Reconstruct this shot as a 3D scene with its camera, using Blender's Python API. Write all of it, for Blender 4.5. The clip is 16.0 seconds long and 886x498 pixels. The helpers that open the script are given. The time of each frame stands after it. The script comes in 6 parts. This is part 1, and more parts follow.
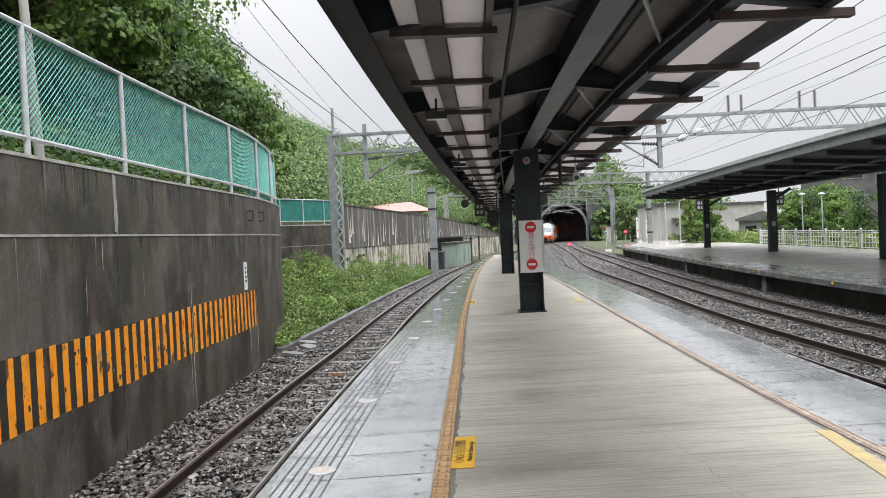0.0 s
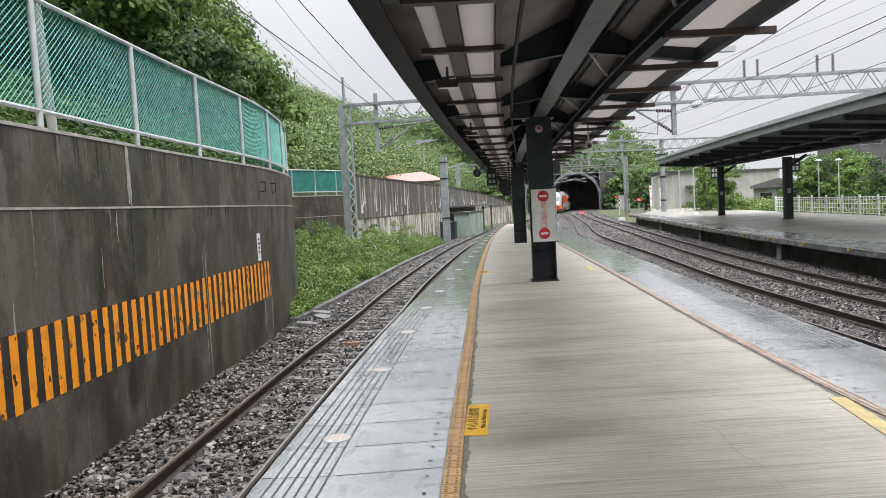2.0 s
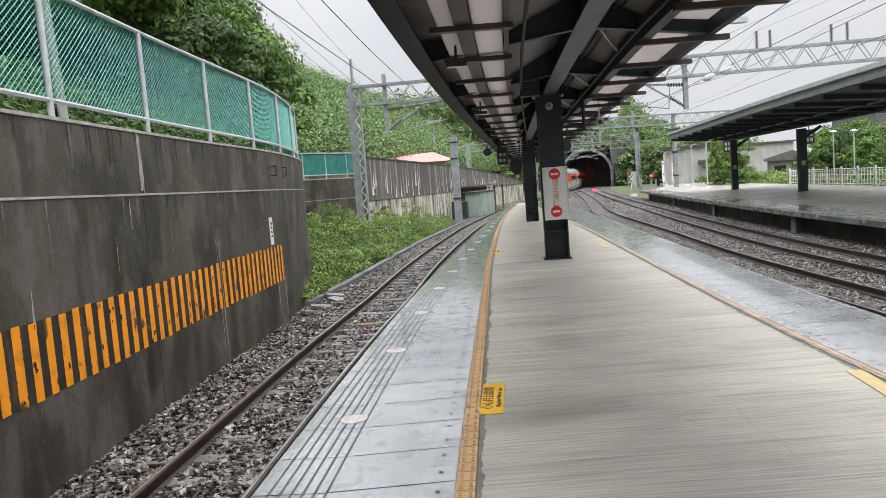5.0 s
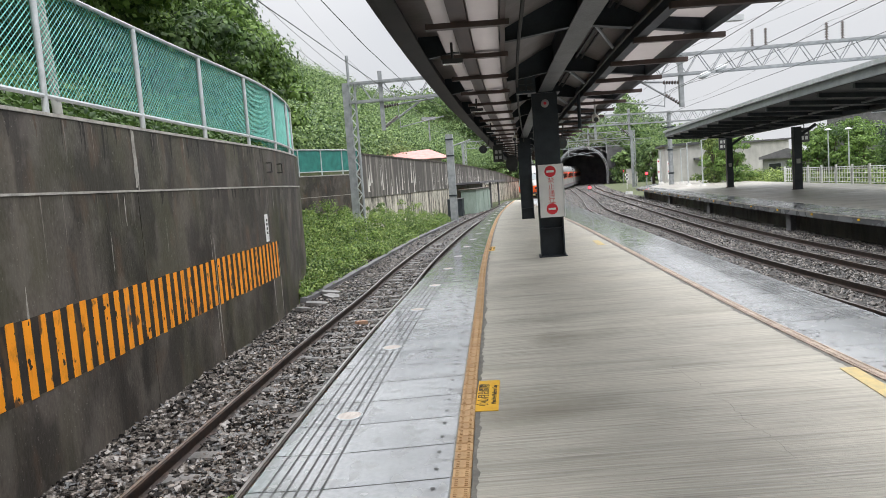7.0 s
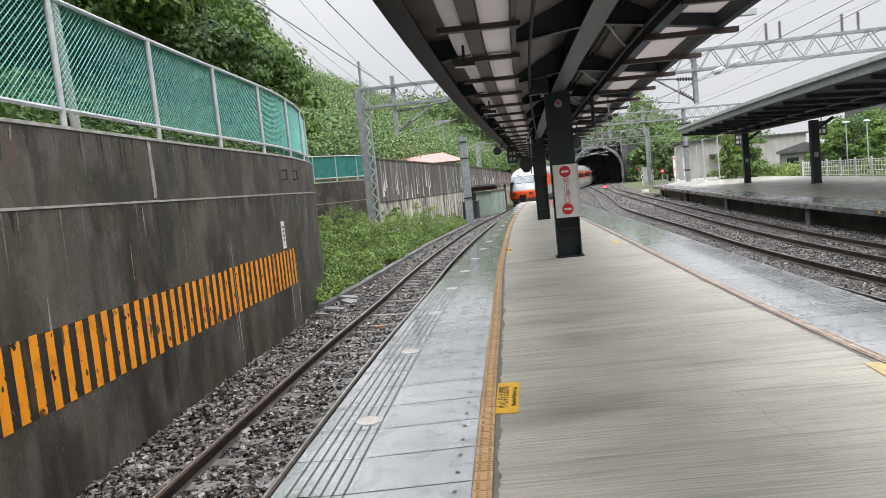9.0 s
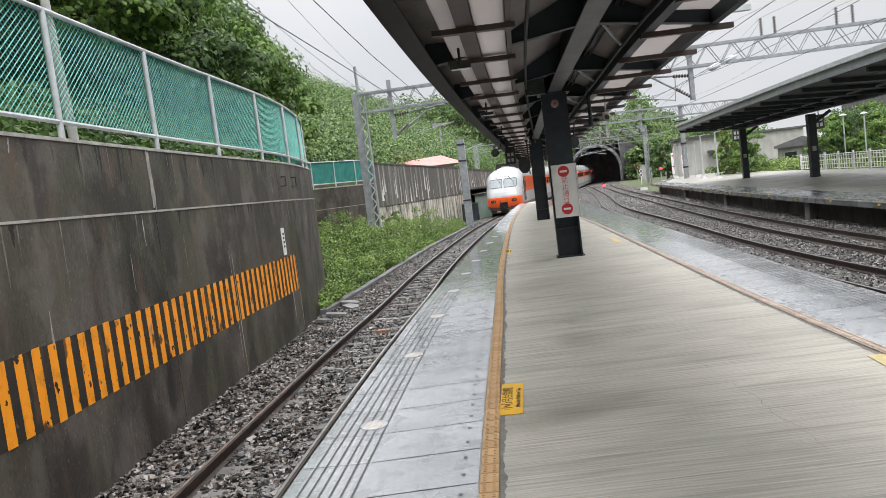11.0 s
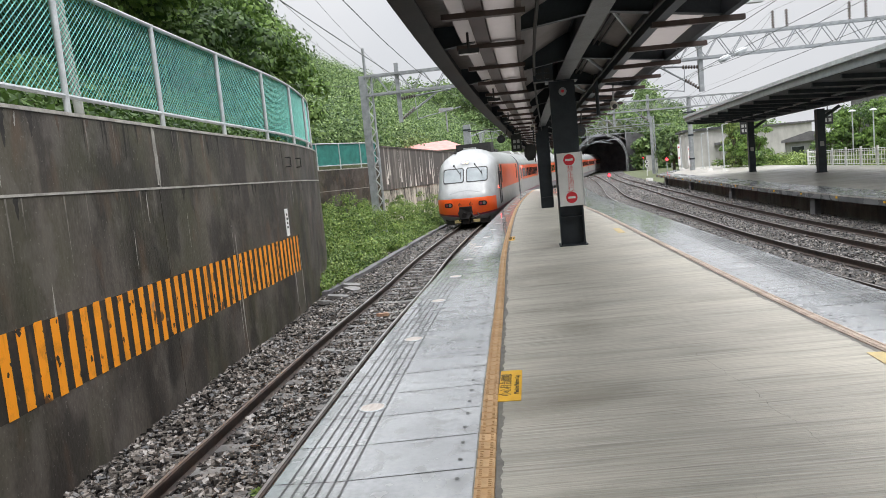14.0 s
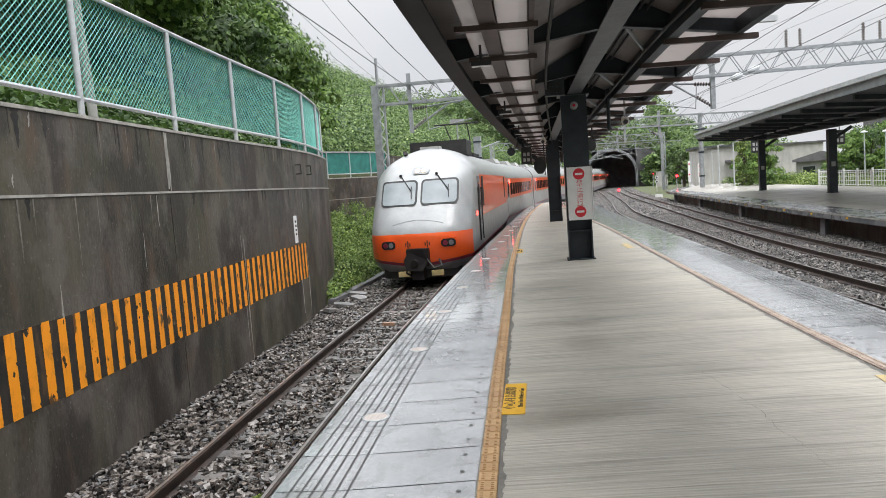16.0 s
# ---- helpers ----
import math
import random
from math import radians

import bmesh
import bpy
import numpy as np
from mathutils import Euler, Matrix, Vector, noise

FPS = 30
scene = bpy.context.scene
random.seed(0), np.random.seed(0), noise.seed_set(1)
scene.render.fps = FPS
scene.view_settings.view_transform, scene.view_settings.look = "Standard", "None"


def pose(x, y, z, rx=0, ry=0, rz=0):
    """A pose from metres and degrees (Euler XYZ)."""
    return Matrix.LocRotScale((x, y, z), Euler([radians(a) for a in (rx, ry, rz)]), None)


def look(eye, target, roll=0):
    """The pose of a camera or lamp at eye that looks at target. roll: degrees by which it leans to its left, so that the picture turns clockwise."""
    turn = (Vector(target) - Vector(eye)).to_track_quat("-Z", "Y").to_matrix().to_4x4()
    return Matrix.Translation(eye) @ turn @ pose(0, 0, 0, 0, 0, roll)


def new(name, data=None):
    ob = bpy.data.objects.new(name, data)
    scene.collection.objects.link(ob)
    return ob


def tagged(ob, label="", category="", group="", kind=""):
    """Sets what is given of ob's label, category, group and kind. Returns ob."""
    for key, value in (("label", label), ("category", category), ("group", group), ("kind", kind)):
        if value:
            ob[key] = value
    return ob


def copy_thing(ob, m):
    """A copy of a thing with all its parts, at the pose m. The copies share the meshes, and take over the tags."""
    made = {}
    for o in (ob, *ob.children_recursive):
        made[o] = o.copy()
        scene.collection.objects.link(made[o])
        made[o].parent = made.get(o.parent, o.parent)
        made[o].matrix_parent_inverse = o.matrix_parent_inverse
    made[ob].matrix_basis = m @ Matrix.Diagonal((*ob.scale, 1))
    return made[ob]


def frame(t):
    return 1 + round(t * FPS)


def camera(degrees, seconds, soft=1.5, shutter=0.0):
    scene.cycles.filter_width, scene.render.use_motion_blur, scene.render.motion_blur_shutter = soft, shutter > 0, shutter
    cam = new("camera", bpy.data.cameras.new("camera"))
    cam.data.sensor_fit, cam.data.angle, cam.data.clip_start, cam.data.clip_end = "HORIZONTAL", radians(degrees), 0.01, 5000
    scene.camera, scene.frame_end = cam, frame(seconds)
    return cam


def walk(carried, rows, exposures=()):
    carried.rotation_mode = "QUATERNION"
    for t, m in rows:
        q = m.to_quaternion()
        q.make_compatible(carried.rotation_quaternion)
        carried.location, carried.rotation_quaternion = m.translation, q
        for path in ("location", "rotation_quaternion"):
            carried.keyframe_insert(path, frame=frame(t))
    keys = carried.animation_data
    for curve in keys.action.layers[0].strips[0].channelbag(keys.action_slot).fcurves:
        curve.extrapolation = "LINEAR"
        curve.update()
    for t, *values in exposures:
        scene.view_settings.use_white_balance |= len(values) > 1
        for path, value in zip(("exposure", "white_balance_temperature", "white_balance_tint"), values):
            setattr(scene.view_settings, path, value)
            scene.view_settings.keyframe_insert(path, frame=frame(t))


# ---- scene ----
FOV = 62.58
EYE = (0.0, 0.0, 1.6)
# time, then the camera's turn about x, y and z in degrees
TURNS = [
    (0.0, 88.831, 2.665, -2.307),
    (0.5, 88.134, 1.713, -2.031),
    (1.0, 87.366, 1.582, -1.927),
    (1.5, 86.792, 2.201, -1.665),
    (2.0, 86.499, 3.095, -1.353),
    (2.5, 86.302, 3.796, -0.992),
    (3.0, 86.100, 4.291, -0.588),
    (3.5, 85.832, 4.448, -0.324),
    (4.0, 85.494, 4.451, -0.253),
    (6.5, 84.773, 4.206, -0.905),
    (7.0, 84.766, 4.225, -0.824),
    (7.5, 84.764, 4.442, -0.602),
    (8.0, 84.774, 4.821, -0.251),
    (8.5, 84.835, 5.236, 0.099),
    (9.0, 85.100, 5.657, 0.335),
    (11.5, 85.309, 7.142, 0.211),
    (12.0, 84.697, 6.703, 0.077),
    (12.5, 84.229, 6.326, 0.155),
    (13.0, 84.000, 6.020, 0.287),
    (13.5, 83.999, 5.789, 0.460),
    (14.0, 84.187, 5.464, 0.627),
    (14.5, 84.583, 5.055, 0.676),
    (15.0, 84.893, 4.618, 0.837),
    (15.5, 85.100, 4.281, 1.026),
    (16.0, 85.098, 4.069, 1.359),]
cam = camera(FOV, 16.0, soft=0.7)
walk(cam, [(t, pose(*EYE, a, b, c)) for t, a, b, c in TURNS],
     exposures=[(0.0, 0.46, 6520, 13), (16.0, 0.42, 6520, 13)])

# ---- overcast daylight ----
world = bpy.data.worlds.new("overcast_sky")
scene.world = world
world.use_nodes = True
wn, wl = world.node_tree.nodes, world.node_tree.links
wn.clear()
sky = wn.new("ShaderNodeTexSky")
sky.sky_type, sky.sun_disc = "NISHITA", False
sky.sun_elevation, sky.sun_rotation = radians(52), radians(-40)
sky.dust_density = 6.0
grey = wn.new("ShaderNodeHueSaturation")
grey.inputs["Saturation"].default_value = 0.12
bg_sky = wn.new("ShaderNodeBackground")
bg_sky.inputs["Strength"].default_value = 0.0015
cloud_tex = wn.new("ShaderNodeTexNoise")
cloud_tex.inputs["Scale"].default_value = 2.2
cloud_tex.inputs["Detail"].default_value = 4
cloud_ramp = wn.new("ShaderNodeValToRGB")
cloud_ramp.color_ramp.elements[0].color = (0.80, 0.85, 0.89, 1)
cloud_ramp.color_ramp.elements[0].position = 0.3
cloud_ramp.color_ramp.elements[1].color = (0.96, 0.985, 1.0, 1)
cloud_ramp.color_ramp.elements[1].position = 0.7
bg_cloud = wn.new("ShaderNodeBackground")
# an overcast sky is three times brighter overhead than at the horizon
way = wn.new("ShaderNodeTexCoord")
split = wn.new("ShaderNodeSeparateXYZ")
up = wn.new("ShaderNodeMath")
up.operation, up.use_clamp = "MAXIMUM", True
up.inputs[1].default_value = 0.0
climb = wn.new("ShaderNodeMath")
climb.operation = "POWER"
climb.inputs[1].default_value = 2.8
lift = wn.new("ShaderNodeMapRange")
lift.inputs["From Min"].default_value, lift.inputs["From Max"].default_value = 0.0, 1.0
lift.inputs["To Min"].default_value, lift.inputs["To Max"].default_value = 0.60, 4.9
wl.new(way.outputs["Generated"], split.inputs[0])
wl.new(split.outputs["Z"], up.inputs[0])
wl.new(up.outputs[0], climb.inputs[0])
wl.new(climb.outputs[0], lift.inputs["Value"])
wl.new(lift.outputs[0], bg_cloud.inputs["Strength"])
adder = wn.new("ShaderNodeAddShader")
wout = wn.new("ShaderNodeOutputWorld")
wl.new(sky.outputs[0], grey.inputs["Color"])
wl.new(grey.outputs[0], bg_sky.inputs["Color"])
wl.new(cloud_tex.outputs[0], cloud_ramp.inputs[0])
wl.new(cloud_ramp.outputs[0], bg_cloud.inputs["Color"])
wl.new(bg_sky.outputs[0], adder.inputs[0])
wl.new(bg_cloud.outputs[0], adder.inputs[1])
wl.new(adder.outputs[0], wout.inputs[0])
sun_data = bpy.data.lights.new("sun", "SUN")
sun_data.energy, sun_data.angle, sun_data.color = 0.9, radians(25), (1.0, 0.97, 0.93)
sun = new("sun", sun_data)
sun.matrix_world = look((0, 0, 40), (-14, 20, 0))


# ---- materials ----
def mat(name, a, b, rough=0.7, scale=6.0, fine=60.0, metal=0.0, bump=0.3, depth=0.01, spread=0.0, contrast=(0.3, 0.7),
        gloss=None, stretch=(1, 1, 1), fine_stretch=None, weight=0.35, island=False, coat=0.0):
    """Two colours mixed by noise at two scales, with bump. gloss: the roughness of wet patches."""
    m = bpy.data.materials.new(name)
    m.use_nodes = True
    n, l = m.node_tree.nodes, m.node_tree.links
    p = n["Principled BSDF"]
    tc = n.new("ShaderNodeTexCoord")
    mp = n.new("ShaderNodeMapping")
    mp.inputs["Scale"].default_value = stretch
    l.new(tc.outputs["Object"], mp.inputs[0])
    big, small = n.new("ShaderNodeTexNoise"), n.new("ShaderNodeTexNoise")
    mp2 = mp
    if fine_stretch:
        mp2 = n.new("ShaderNodeMapping")
        mp2.inputs["Scale"].default_value = fine_stretch
        l.new(tc.outputs["Object"], mp2.inputs[0])
    for tex, s, d, via in ((big, scale, 5, mp), (small, fine, 3, mp2)):
        tex.inputs["Scale"].default_value = s
        tex.inputs["Detail"].default_value = d
        l.new(via.outputs[0], tex.inputs["Vector"])
    add = n.new("ShaderNodeMath")
    add.operation = "MULTIPLY_ADD"
    add.inputs[1].default_value = weight
    l.new(small.outputs[0], add.inputs[0])
    l.new(big.outputs[0], add.inputs[2])
    sub = n.new("ShaderNodeMath")
    sub.operation = "SUBTRACT"
    sub.inputs[1].default_value = weight / 2
    l.new(add.outputs[0], sub.inputs[0])
    fac = sub
    if spread:
        src = n.new("ShaderNodeNewGeometry") if island else n.new("ShaderNodeObjectInfo")
        rnd = n.new("ShaderNodeMath")
        rnd.operation = "MULTIPLY_ADD"
        rnd.inputs[1].default_value = spread
        l.new(src.outputs["Random Per Island" if island else "Random"], rnd.inputs[0])
        l.new(sub.outputs[0], rnd.inputs[2])
        fac = n.new("ShaderNodeMath")
        fac.operation = "SUBTRACT"
        fac.inputs[1].default_value = spread / 2
        l.new(rnd.outputs[0], fac.inputs[0])
    ramp = n.new("ShaderNodeValToRGB")
    ramp.color_ramp.elements[0].color, ramp.color_ramp.elements[1].color = (*a, 1), (*b, 1)
    ramp.color_ramp.elements[0].position, ramp.color_ramp.elements[1].position = contrast
    l.new(fac.outputs[0], ramp.inputs[0])
    l.new(ramp.outputs[0], p.inputs["Base Color"])
    p.inputs["Roughness"].default_value = rough
    p.inputs["Metallic"].default_value = metal
    p.inputs["Coat Weight"].default_value = coat
    if gloss is not None:
        wet = n.new("ShaderNodeMapRange")
        wet.inputs["From Min"].default_value, wet.inputs["From Max"].default_value = 0.4, 0.6
        wet.inputs["To Min"].default_value, wet.inputs["To Max"].default_value = gloss, rough
        l.new(big.outputs[0], wet.inputs[0])
        l.new(wet.outputs[0], p.inputs["Roughness"])
    if bump:
        bm_ = n.new("ShaderNodeBump")
        bm_.inputs["Strength"].default_value, bm_.inputs["Distance"].default_value = bump, depth
        l.new(small.outputs[0], bm_.inputs["Height"])
        l.new(bm_.outputs[0], p.inputs["Normal"])
    return m


def glow(name, color, strength, base=(0.8, 0.8, 0.8)):
    m = mat(name, base, base, 0.3, bump=0)
    p = m.node_tree.nodes["Principled BSDF"]
    p.inputs["Emission Color"].default_value = (*color, 1)
    p.inputs["Emission Strength"].default_value = strength
    return m


def layer(m, scale, stretch, lo, hi, col, amount, detail=6, shift=0.0, rough=None):
    """Stains of one colour over a material, where a stretched noise runs from lo to hi."""
    n, l = m.node_tree.nodes, m.node_tree.links
    p = n["Principled BSDF"]
    tc, mp, tex, span_, mix = n.new("ShaderNodeTexCoord"), n.new("ShaderNodeMapping"), n.new("ShaderNodeTexNoise"), n.new("ShaderNodeMapRange"), n.new("ShaderNodeMix")
    mp.inputs["Scale"].default_value = stretch
    mp.inputs["Location"].default_value = (scale + shift, 2 * scale, 0)
    tex.inputs["Scale"].default_value, tex.inputs["Detail"].default_value = scale, detail
    span_.inputs["From Min"].default_value, span_.inputs["From Max"].default_value = lo, hi
    span_.inputs["To Max"].default_value = amount
    mix.data_type = "RGBA"
    mix.inputs["B"].default_value = (*col, 1)
    l.new(tc.outputs["Object"], mp.inputs[0])
    l.new(mp.outputs[0], tex.inputs["Vector"])
    l.new(tex.outputs[0], span_.inputs["Value"])
    l.new(span_.outputs[0], mix.inputs["Factor"])
    l.new(p.inputs["Base Color"].links[0].from_socket, mix.inputs["A"])
    l.new(mix.outputs["Result"], p.inputs["Base Color"])
    if rough is not None:
        r = n.new("ShaderNodeMix")
        r.data_type = "FLOAT"
        l.new(span_.outputs[0], r.inputs["Factor"])
        if p.inputs["Roughness"].links:
            l.new(p.inputs["Roughness"].links[0].from_socket, r.inputs["A"])
        else:
            r.inputs["A"].default_value = p.inputs["Roughness"].default_value
        r.inputs["B"].default_value = rough
        l.new(r.outputs["Result"], p.inputs["Roughness"])
    return m


CONCRETE = mat("dry_concrete", (0.27, 0.253, 0.212), (0.56, 0.53, 0.455), 0.62, 0.9, 62, bump=0.8, depth=0.008, stretch=(0.35, 1.2, 1), fine_stretch=(0.035, 1, 1), weight=0.9, contrast=(0.2, 0.8), gloss=0.48)
layer(CONCRETE, 9.0, (0.05, 1, 1), 0.54, 0.70, (0.19, 0.175, 0.145), 0.45, 5)
layer(CONCRETE, 34.0, (0.022, 1, 1), 0.56, 0.66, (0.16, 0.15, 0.126), 0.38, 4)
layer(CONCRETE, 46.0, (0.018, 1, 1), 0.57, 0.68, (0.66, 0.635, 0.57), 0.4, 4, 9.0)
layer(CONCRETE, 1.3, (0.55, 1, 1), 0.53, 0.70, (0.19, 0.17, 0.13), 0.6, 8, 4.0, 0.35)
layer(CONCRETE, 120.0, (1, 1, 1), 0.64, 0.72, (0.10, 0.095, 0.085), 0.5, 2)
WET = mat("wet_stone_edge", (0.25, 0.26, 0.268), (0.41, 0.425, 0.432), 0.19, 1.3, 26, bump=0.02, depth=0.002, gloss=0.07, contrast=(0.3, 0.7), spread=0.14, coat=0.75)
WET.node_tree.nodes["Principled BSDF"].inputs["Coat Roughness"].default_value = 0.07
layer(WET, 6.0, (1, 0.8, 1), 0.545, 0.575, (0.20, 0.203, 0.20), 0.5, 9, 2.0, 0.5)
layer(WET, 60.0, (1, 1, 1), 0.66, 0.72, (0.16, 0.16, 0.155), 0.5, 3, 5.0)
DIRT = mat("damp_dirt", (0.09, 0.083, 0.072), (0.19, 0.177, 0.152), 0.5, 6, 40, bump=0.2)
GROOVE = mat("dark_joint", (0.05, 0.05, 0.05), (0.09, 0.09, 0.09), 0.5)
TACTILE = mat("ochre_tactile", (0.42, 0.25, 0.11), (0.60, 0.39, 0.20), 0.45, 4, 40, spread=0.25)
TACTILE_P = mat("faded_pink_tactile", (0.36, 0.28, 0.22), (0.56, 0.46, 0.38), 0.45, 4, 40, spread=0.25)
YELLOW = mat("yellow_sticker", (0.70, 0.38, 0.012), (0.79, 0.45, 0.022), 0.5, 8)
YELLOW_W = mat("worn_yellow_paint", (0.40, 0.33, 0.18), (0.66, 0.50, 0.20), 0.55, 7, 40, bump=0.1)
INK = mat("black_ink", (0.02, 0.02, 0.02), (0.035, 0.035, 0.035), 0.6, bump=0)



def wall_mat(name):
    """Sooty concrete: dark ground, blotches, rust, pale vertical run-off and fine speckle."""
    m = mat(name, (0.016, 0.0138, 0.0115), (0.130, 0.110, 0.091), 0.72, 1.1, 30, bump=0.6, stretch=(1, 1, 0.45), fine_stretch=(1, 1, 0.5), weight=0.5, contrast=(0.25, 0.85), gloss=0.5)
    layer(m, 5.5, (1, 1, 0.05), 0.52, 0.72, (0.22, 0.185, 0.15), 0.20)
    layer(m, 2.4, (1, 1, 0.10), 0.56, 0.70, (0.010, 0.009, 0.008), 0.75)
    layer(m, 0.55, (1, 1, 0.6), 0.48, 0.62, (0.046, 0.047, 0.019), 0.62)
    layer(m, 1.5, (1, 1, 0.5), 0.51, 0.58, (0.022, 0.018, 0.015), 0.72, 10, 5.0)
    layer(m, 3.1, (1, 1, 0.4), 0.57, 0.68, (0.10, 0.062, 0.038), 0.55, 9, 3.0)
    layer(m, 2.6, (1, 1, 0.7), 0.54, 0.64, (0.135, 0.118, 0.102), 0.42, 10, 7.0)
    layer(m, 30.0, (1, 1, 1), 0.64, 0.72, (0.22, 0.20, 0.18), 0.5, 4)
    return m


WALLC = wall_mat("stained_sooty_concrete")
STREAKED = mat("streaked_concrete", (0.05, 0.045, 0.038), (0.62, 0.58, 0.49), 0.8, 2.4, 18, bump=0.3, stretch=(1, 1, 0.16), contrast=(0.36, 0.64), weight=0.6)
GREYWALL = mat("weathered_grey_render", (0.17, 0.17, 0.165), (0.30, 0.30, 0.29), 0.8, 1.2, 20, stretch=(1, 1, 0.3))
LIME = mat("white_lime_runoff", (0.42, 0.40, 0.36), (0.74, 0.72, 0.67), 0.8, 3, 25, stretch=(1, 1, 0.2))
COPING = mat("pale_mortar", (0.22, 0.21, 0.19), (0.42, 0.40, 0.36), 0.8, 5, 40)
ORANGE_P = mat("orange_wall_paint", (0.55, 0.20, 0.008), (0.88, 0.31, 0.008), 0.55, 5, 50, contrast=(0.22, 0.5))
BLACK_P = mat("black_wall_paint", (0.008, 0.007, 0.006), (0.03, 0.022, 0.015), 0.75, 6, 50)
layer(ORANGE_P, 4.5, (1, 1, 0.7), 0.63, 0.66, (0.028, 0.022, 0.016), 0.9, 9, 1.0)
layer(ORANGE_P, 2.2, (1, 1, 0.8), 0.67, 0.71, (0.22, 0.19, 0.15), 0.85, 9, 6.0)
layer(ORANGE_P, 16.0, (1, 1, 0.1), 0.58, 0.72, (0.36, 0.12, 0.01), 0.5, 4)
layer(BLACK_P, 5.0, (1, 1, 0.4), 0.58, 0.66, (0.10, 0.055, 0.022), 0.55, 9, 4.0)
layer(BLACK_P, 9.0, (1, 1, 0.6), 0.66, 0.70, (0.20, 0.16, 0.12), 0.6, 8, 8.0)
GALV = mat("galvanised_steel", (0.42, 0.44, 0.45), (0.58, 0.60, 0.61), 0.45, 5, 60, metal=0.35, bump=0.1)
MASTG = mat("weathered_zinc", (0.22, 0.235, 0.245), (0.36, 0.375, 0.385), 0.55, 4, 40, metal=0.3, bump=0.1)
NET = mat("green_coated_wire", (0.035, 0.23, 0.185), (0.13, 0.46, 0.38), 0.3, 8, 60, bump=0)
NETP = mat("green_mesh_panel", (0.012, 0.13, 0.11), (0.03, 0.22, 0.185), 0.5, 3, 50)
STEEL = mat("dark_slate_paint", (0.019, 0.024, 0.030), (0.036, 0.044, 0.052), 0.5, 3, 40, bump=0.1)
STEEL.node_tree.nodes["Principled BSDF"].inputs["Specular IOR Level"].default_value = 0.3
PURLIN = mat("brown_primer", (0.028, 0.016, 0.013), (0.055, 0.031, 0.026), 0.5, 4, 50, bump=0.1)
ROOF_L = mat("pale_painted_roof", (0.125, 0.11, 0.105), (0.215, 0.19, 0.182), 0.6, 1.5, 20, bump=0.1)
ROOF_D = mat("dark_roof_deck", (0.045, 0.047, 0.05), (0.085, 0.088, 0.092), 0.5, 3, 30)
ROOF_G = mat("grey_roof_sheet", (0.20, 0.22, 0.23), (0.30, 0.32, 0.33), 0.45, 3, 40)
EAVE = mat("blackish_brown_paint", (0.010, 0.0088, 0.0085), (0.020, 0.017, 0.016), 0.6, 3, 40, bump=0.1)
EAVE.node_tree.nodes["Principled BSDF"].inputs["Specular IOR Level"].default_value = 0.2
RAILM = mat("rusty_rail", (0.013, 0.009, 0.0075), (0.052, 0.029, 0.02), 0.55, 8, 70, bump=0.2)
RAILTOP = mat("polished_rail_head", (0.46, 0.44, 0.43), (0.64, 0.62, 0.61), 0.3, 10, 60, metal=0.9, bump=0.05)
SLEEPER = mat("wet_concrete_sleeper", (0.085, 0.082, 0.08), (0.19, 0.183, 0.175), 0.35, 4, 40, spread=0.3)
BALLAST = mat("wet_ballast_stone", (0.010, 0.009, 0.0085), (0.235, 0.210, 0.188), 0.24, 3, 30, spread=1.1, island=True, contrast=(0.2, 1.2))
# near-black: the shade in the gaps between the stones is in this colour
BED_SHADED = mat("ballast_bed", (0.006, 0.0055, 0.005), (0.06, 0.055, 0.05), 0.6, 16, 40, bump=1.0, depth=0.05, contrast=(0.36, 0.64))
EARTH = mat("earth_and_grass", (0.035, 0.05, 0.018), (0.09, 0.10, 0.04), 0.9, 0.8, 12, bump=0.6)
WHITE = mat("white_enamel", (0.70, 0.70, 0.69), (0.80, 0.80, 0.79), 0.4, 5)
RED = mat("red_enamel", (0.60, 0.015, 0.03), (0.70, 0.03, 0.045), 0.4, 6)
REDINK = mat("red_lettering", (0.62, 0.10, 0.10), (0.66, 0.14, 0.13), 0.5, bump=0)
BARK = mat("bark", (0.05, 0.04, 0.03), (0.13, 0.11, 0.085), 0.9, 5, 40, bump=0.8, depth=0.02)
BLACKM = mat("black_housing", (0.012, 0.012, 0.013), (0.03, 0.03, 0.032), 0.4, bump=0)
CREAM = mat("cream_housing", (0.45, 0.43, 0.38), (0.6, 0.57, 0.5), 0.4, bump=0)
TRAINW = mat("white_train_paint", (0.27, 0.28, 0.28), (0.37, 0.38, 0.38), 0.34, 1.6, 30, bump=0.03, coat=0.3)
TRAING = mat("grey_train_paint", (0.30, 0.30, 0.29), (0.40, 0.40, 0.385), 0.4, 2, 30, bump=0.05)
TRAINO = mat("orange_train_paint", (0.80, 0.095, 0.016), (0.92, 0.135, 0.024), 0.3, 2, 30, bump=0.03, coat=0.3)
TRAINR = mat("maroon_train_stripe", (0.16, 0.012, 0.03), (0.22, 0.02, 0.045), 0.35, 4)
SKIRT = mat("grey_train_skirt", (0.15, 0.15, 0.16), (0.24, 0.24, 0.25), 0.55, 4, 30)
UNDER = mat("dark_underframe", (0.007, 0.007, 0.007), (0.025, 0.023, 0.021), 0.7, 5)
RUBBER = mat("black_rubber", (0.015, 0.015, 0.016), (0.03, 0.03, 0.03), 0.6, bump=0)
CERAM = mat("brown_insulator", (0.06, 0.045, 0.04), (0.10, 0.08, 0.07), 0.25, bump=0)
WIRE = mat("weathered_copper_wire", (0.05, 0.06, 0.055), (0.10, 0.11, 0.10), 0.6, bump=0)
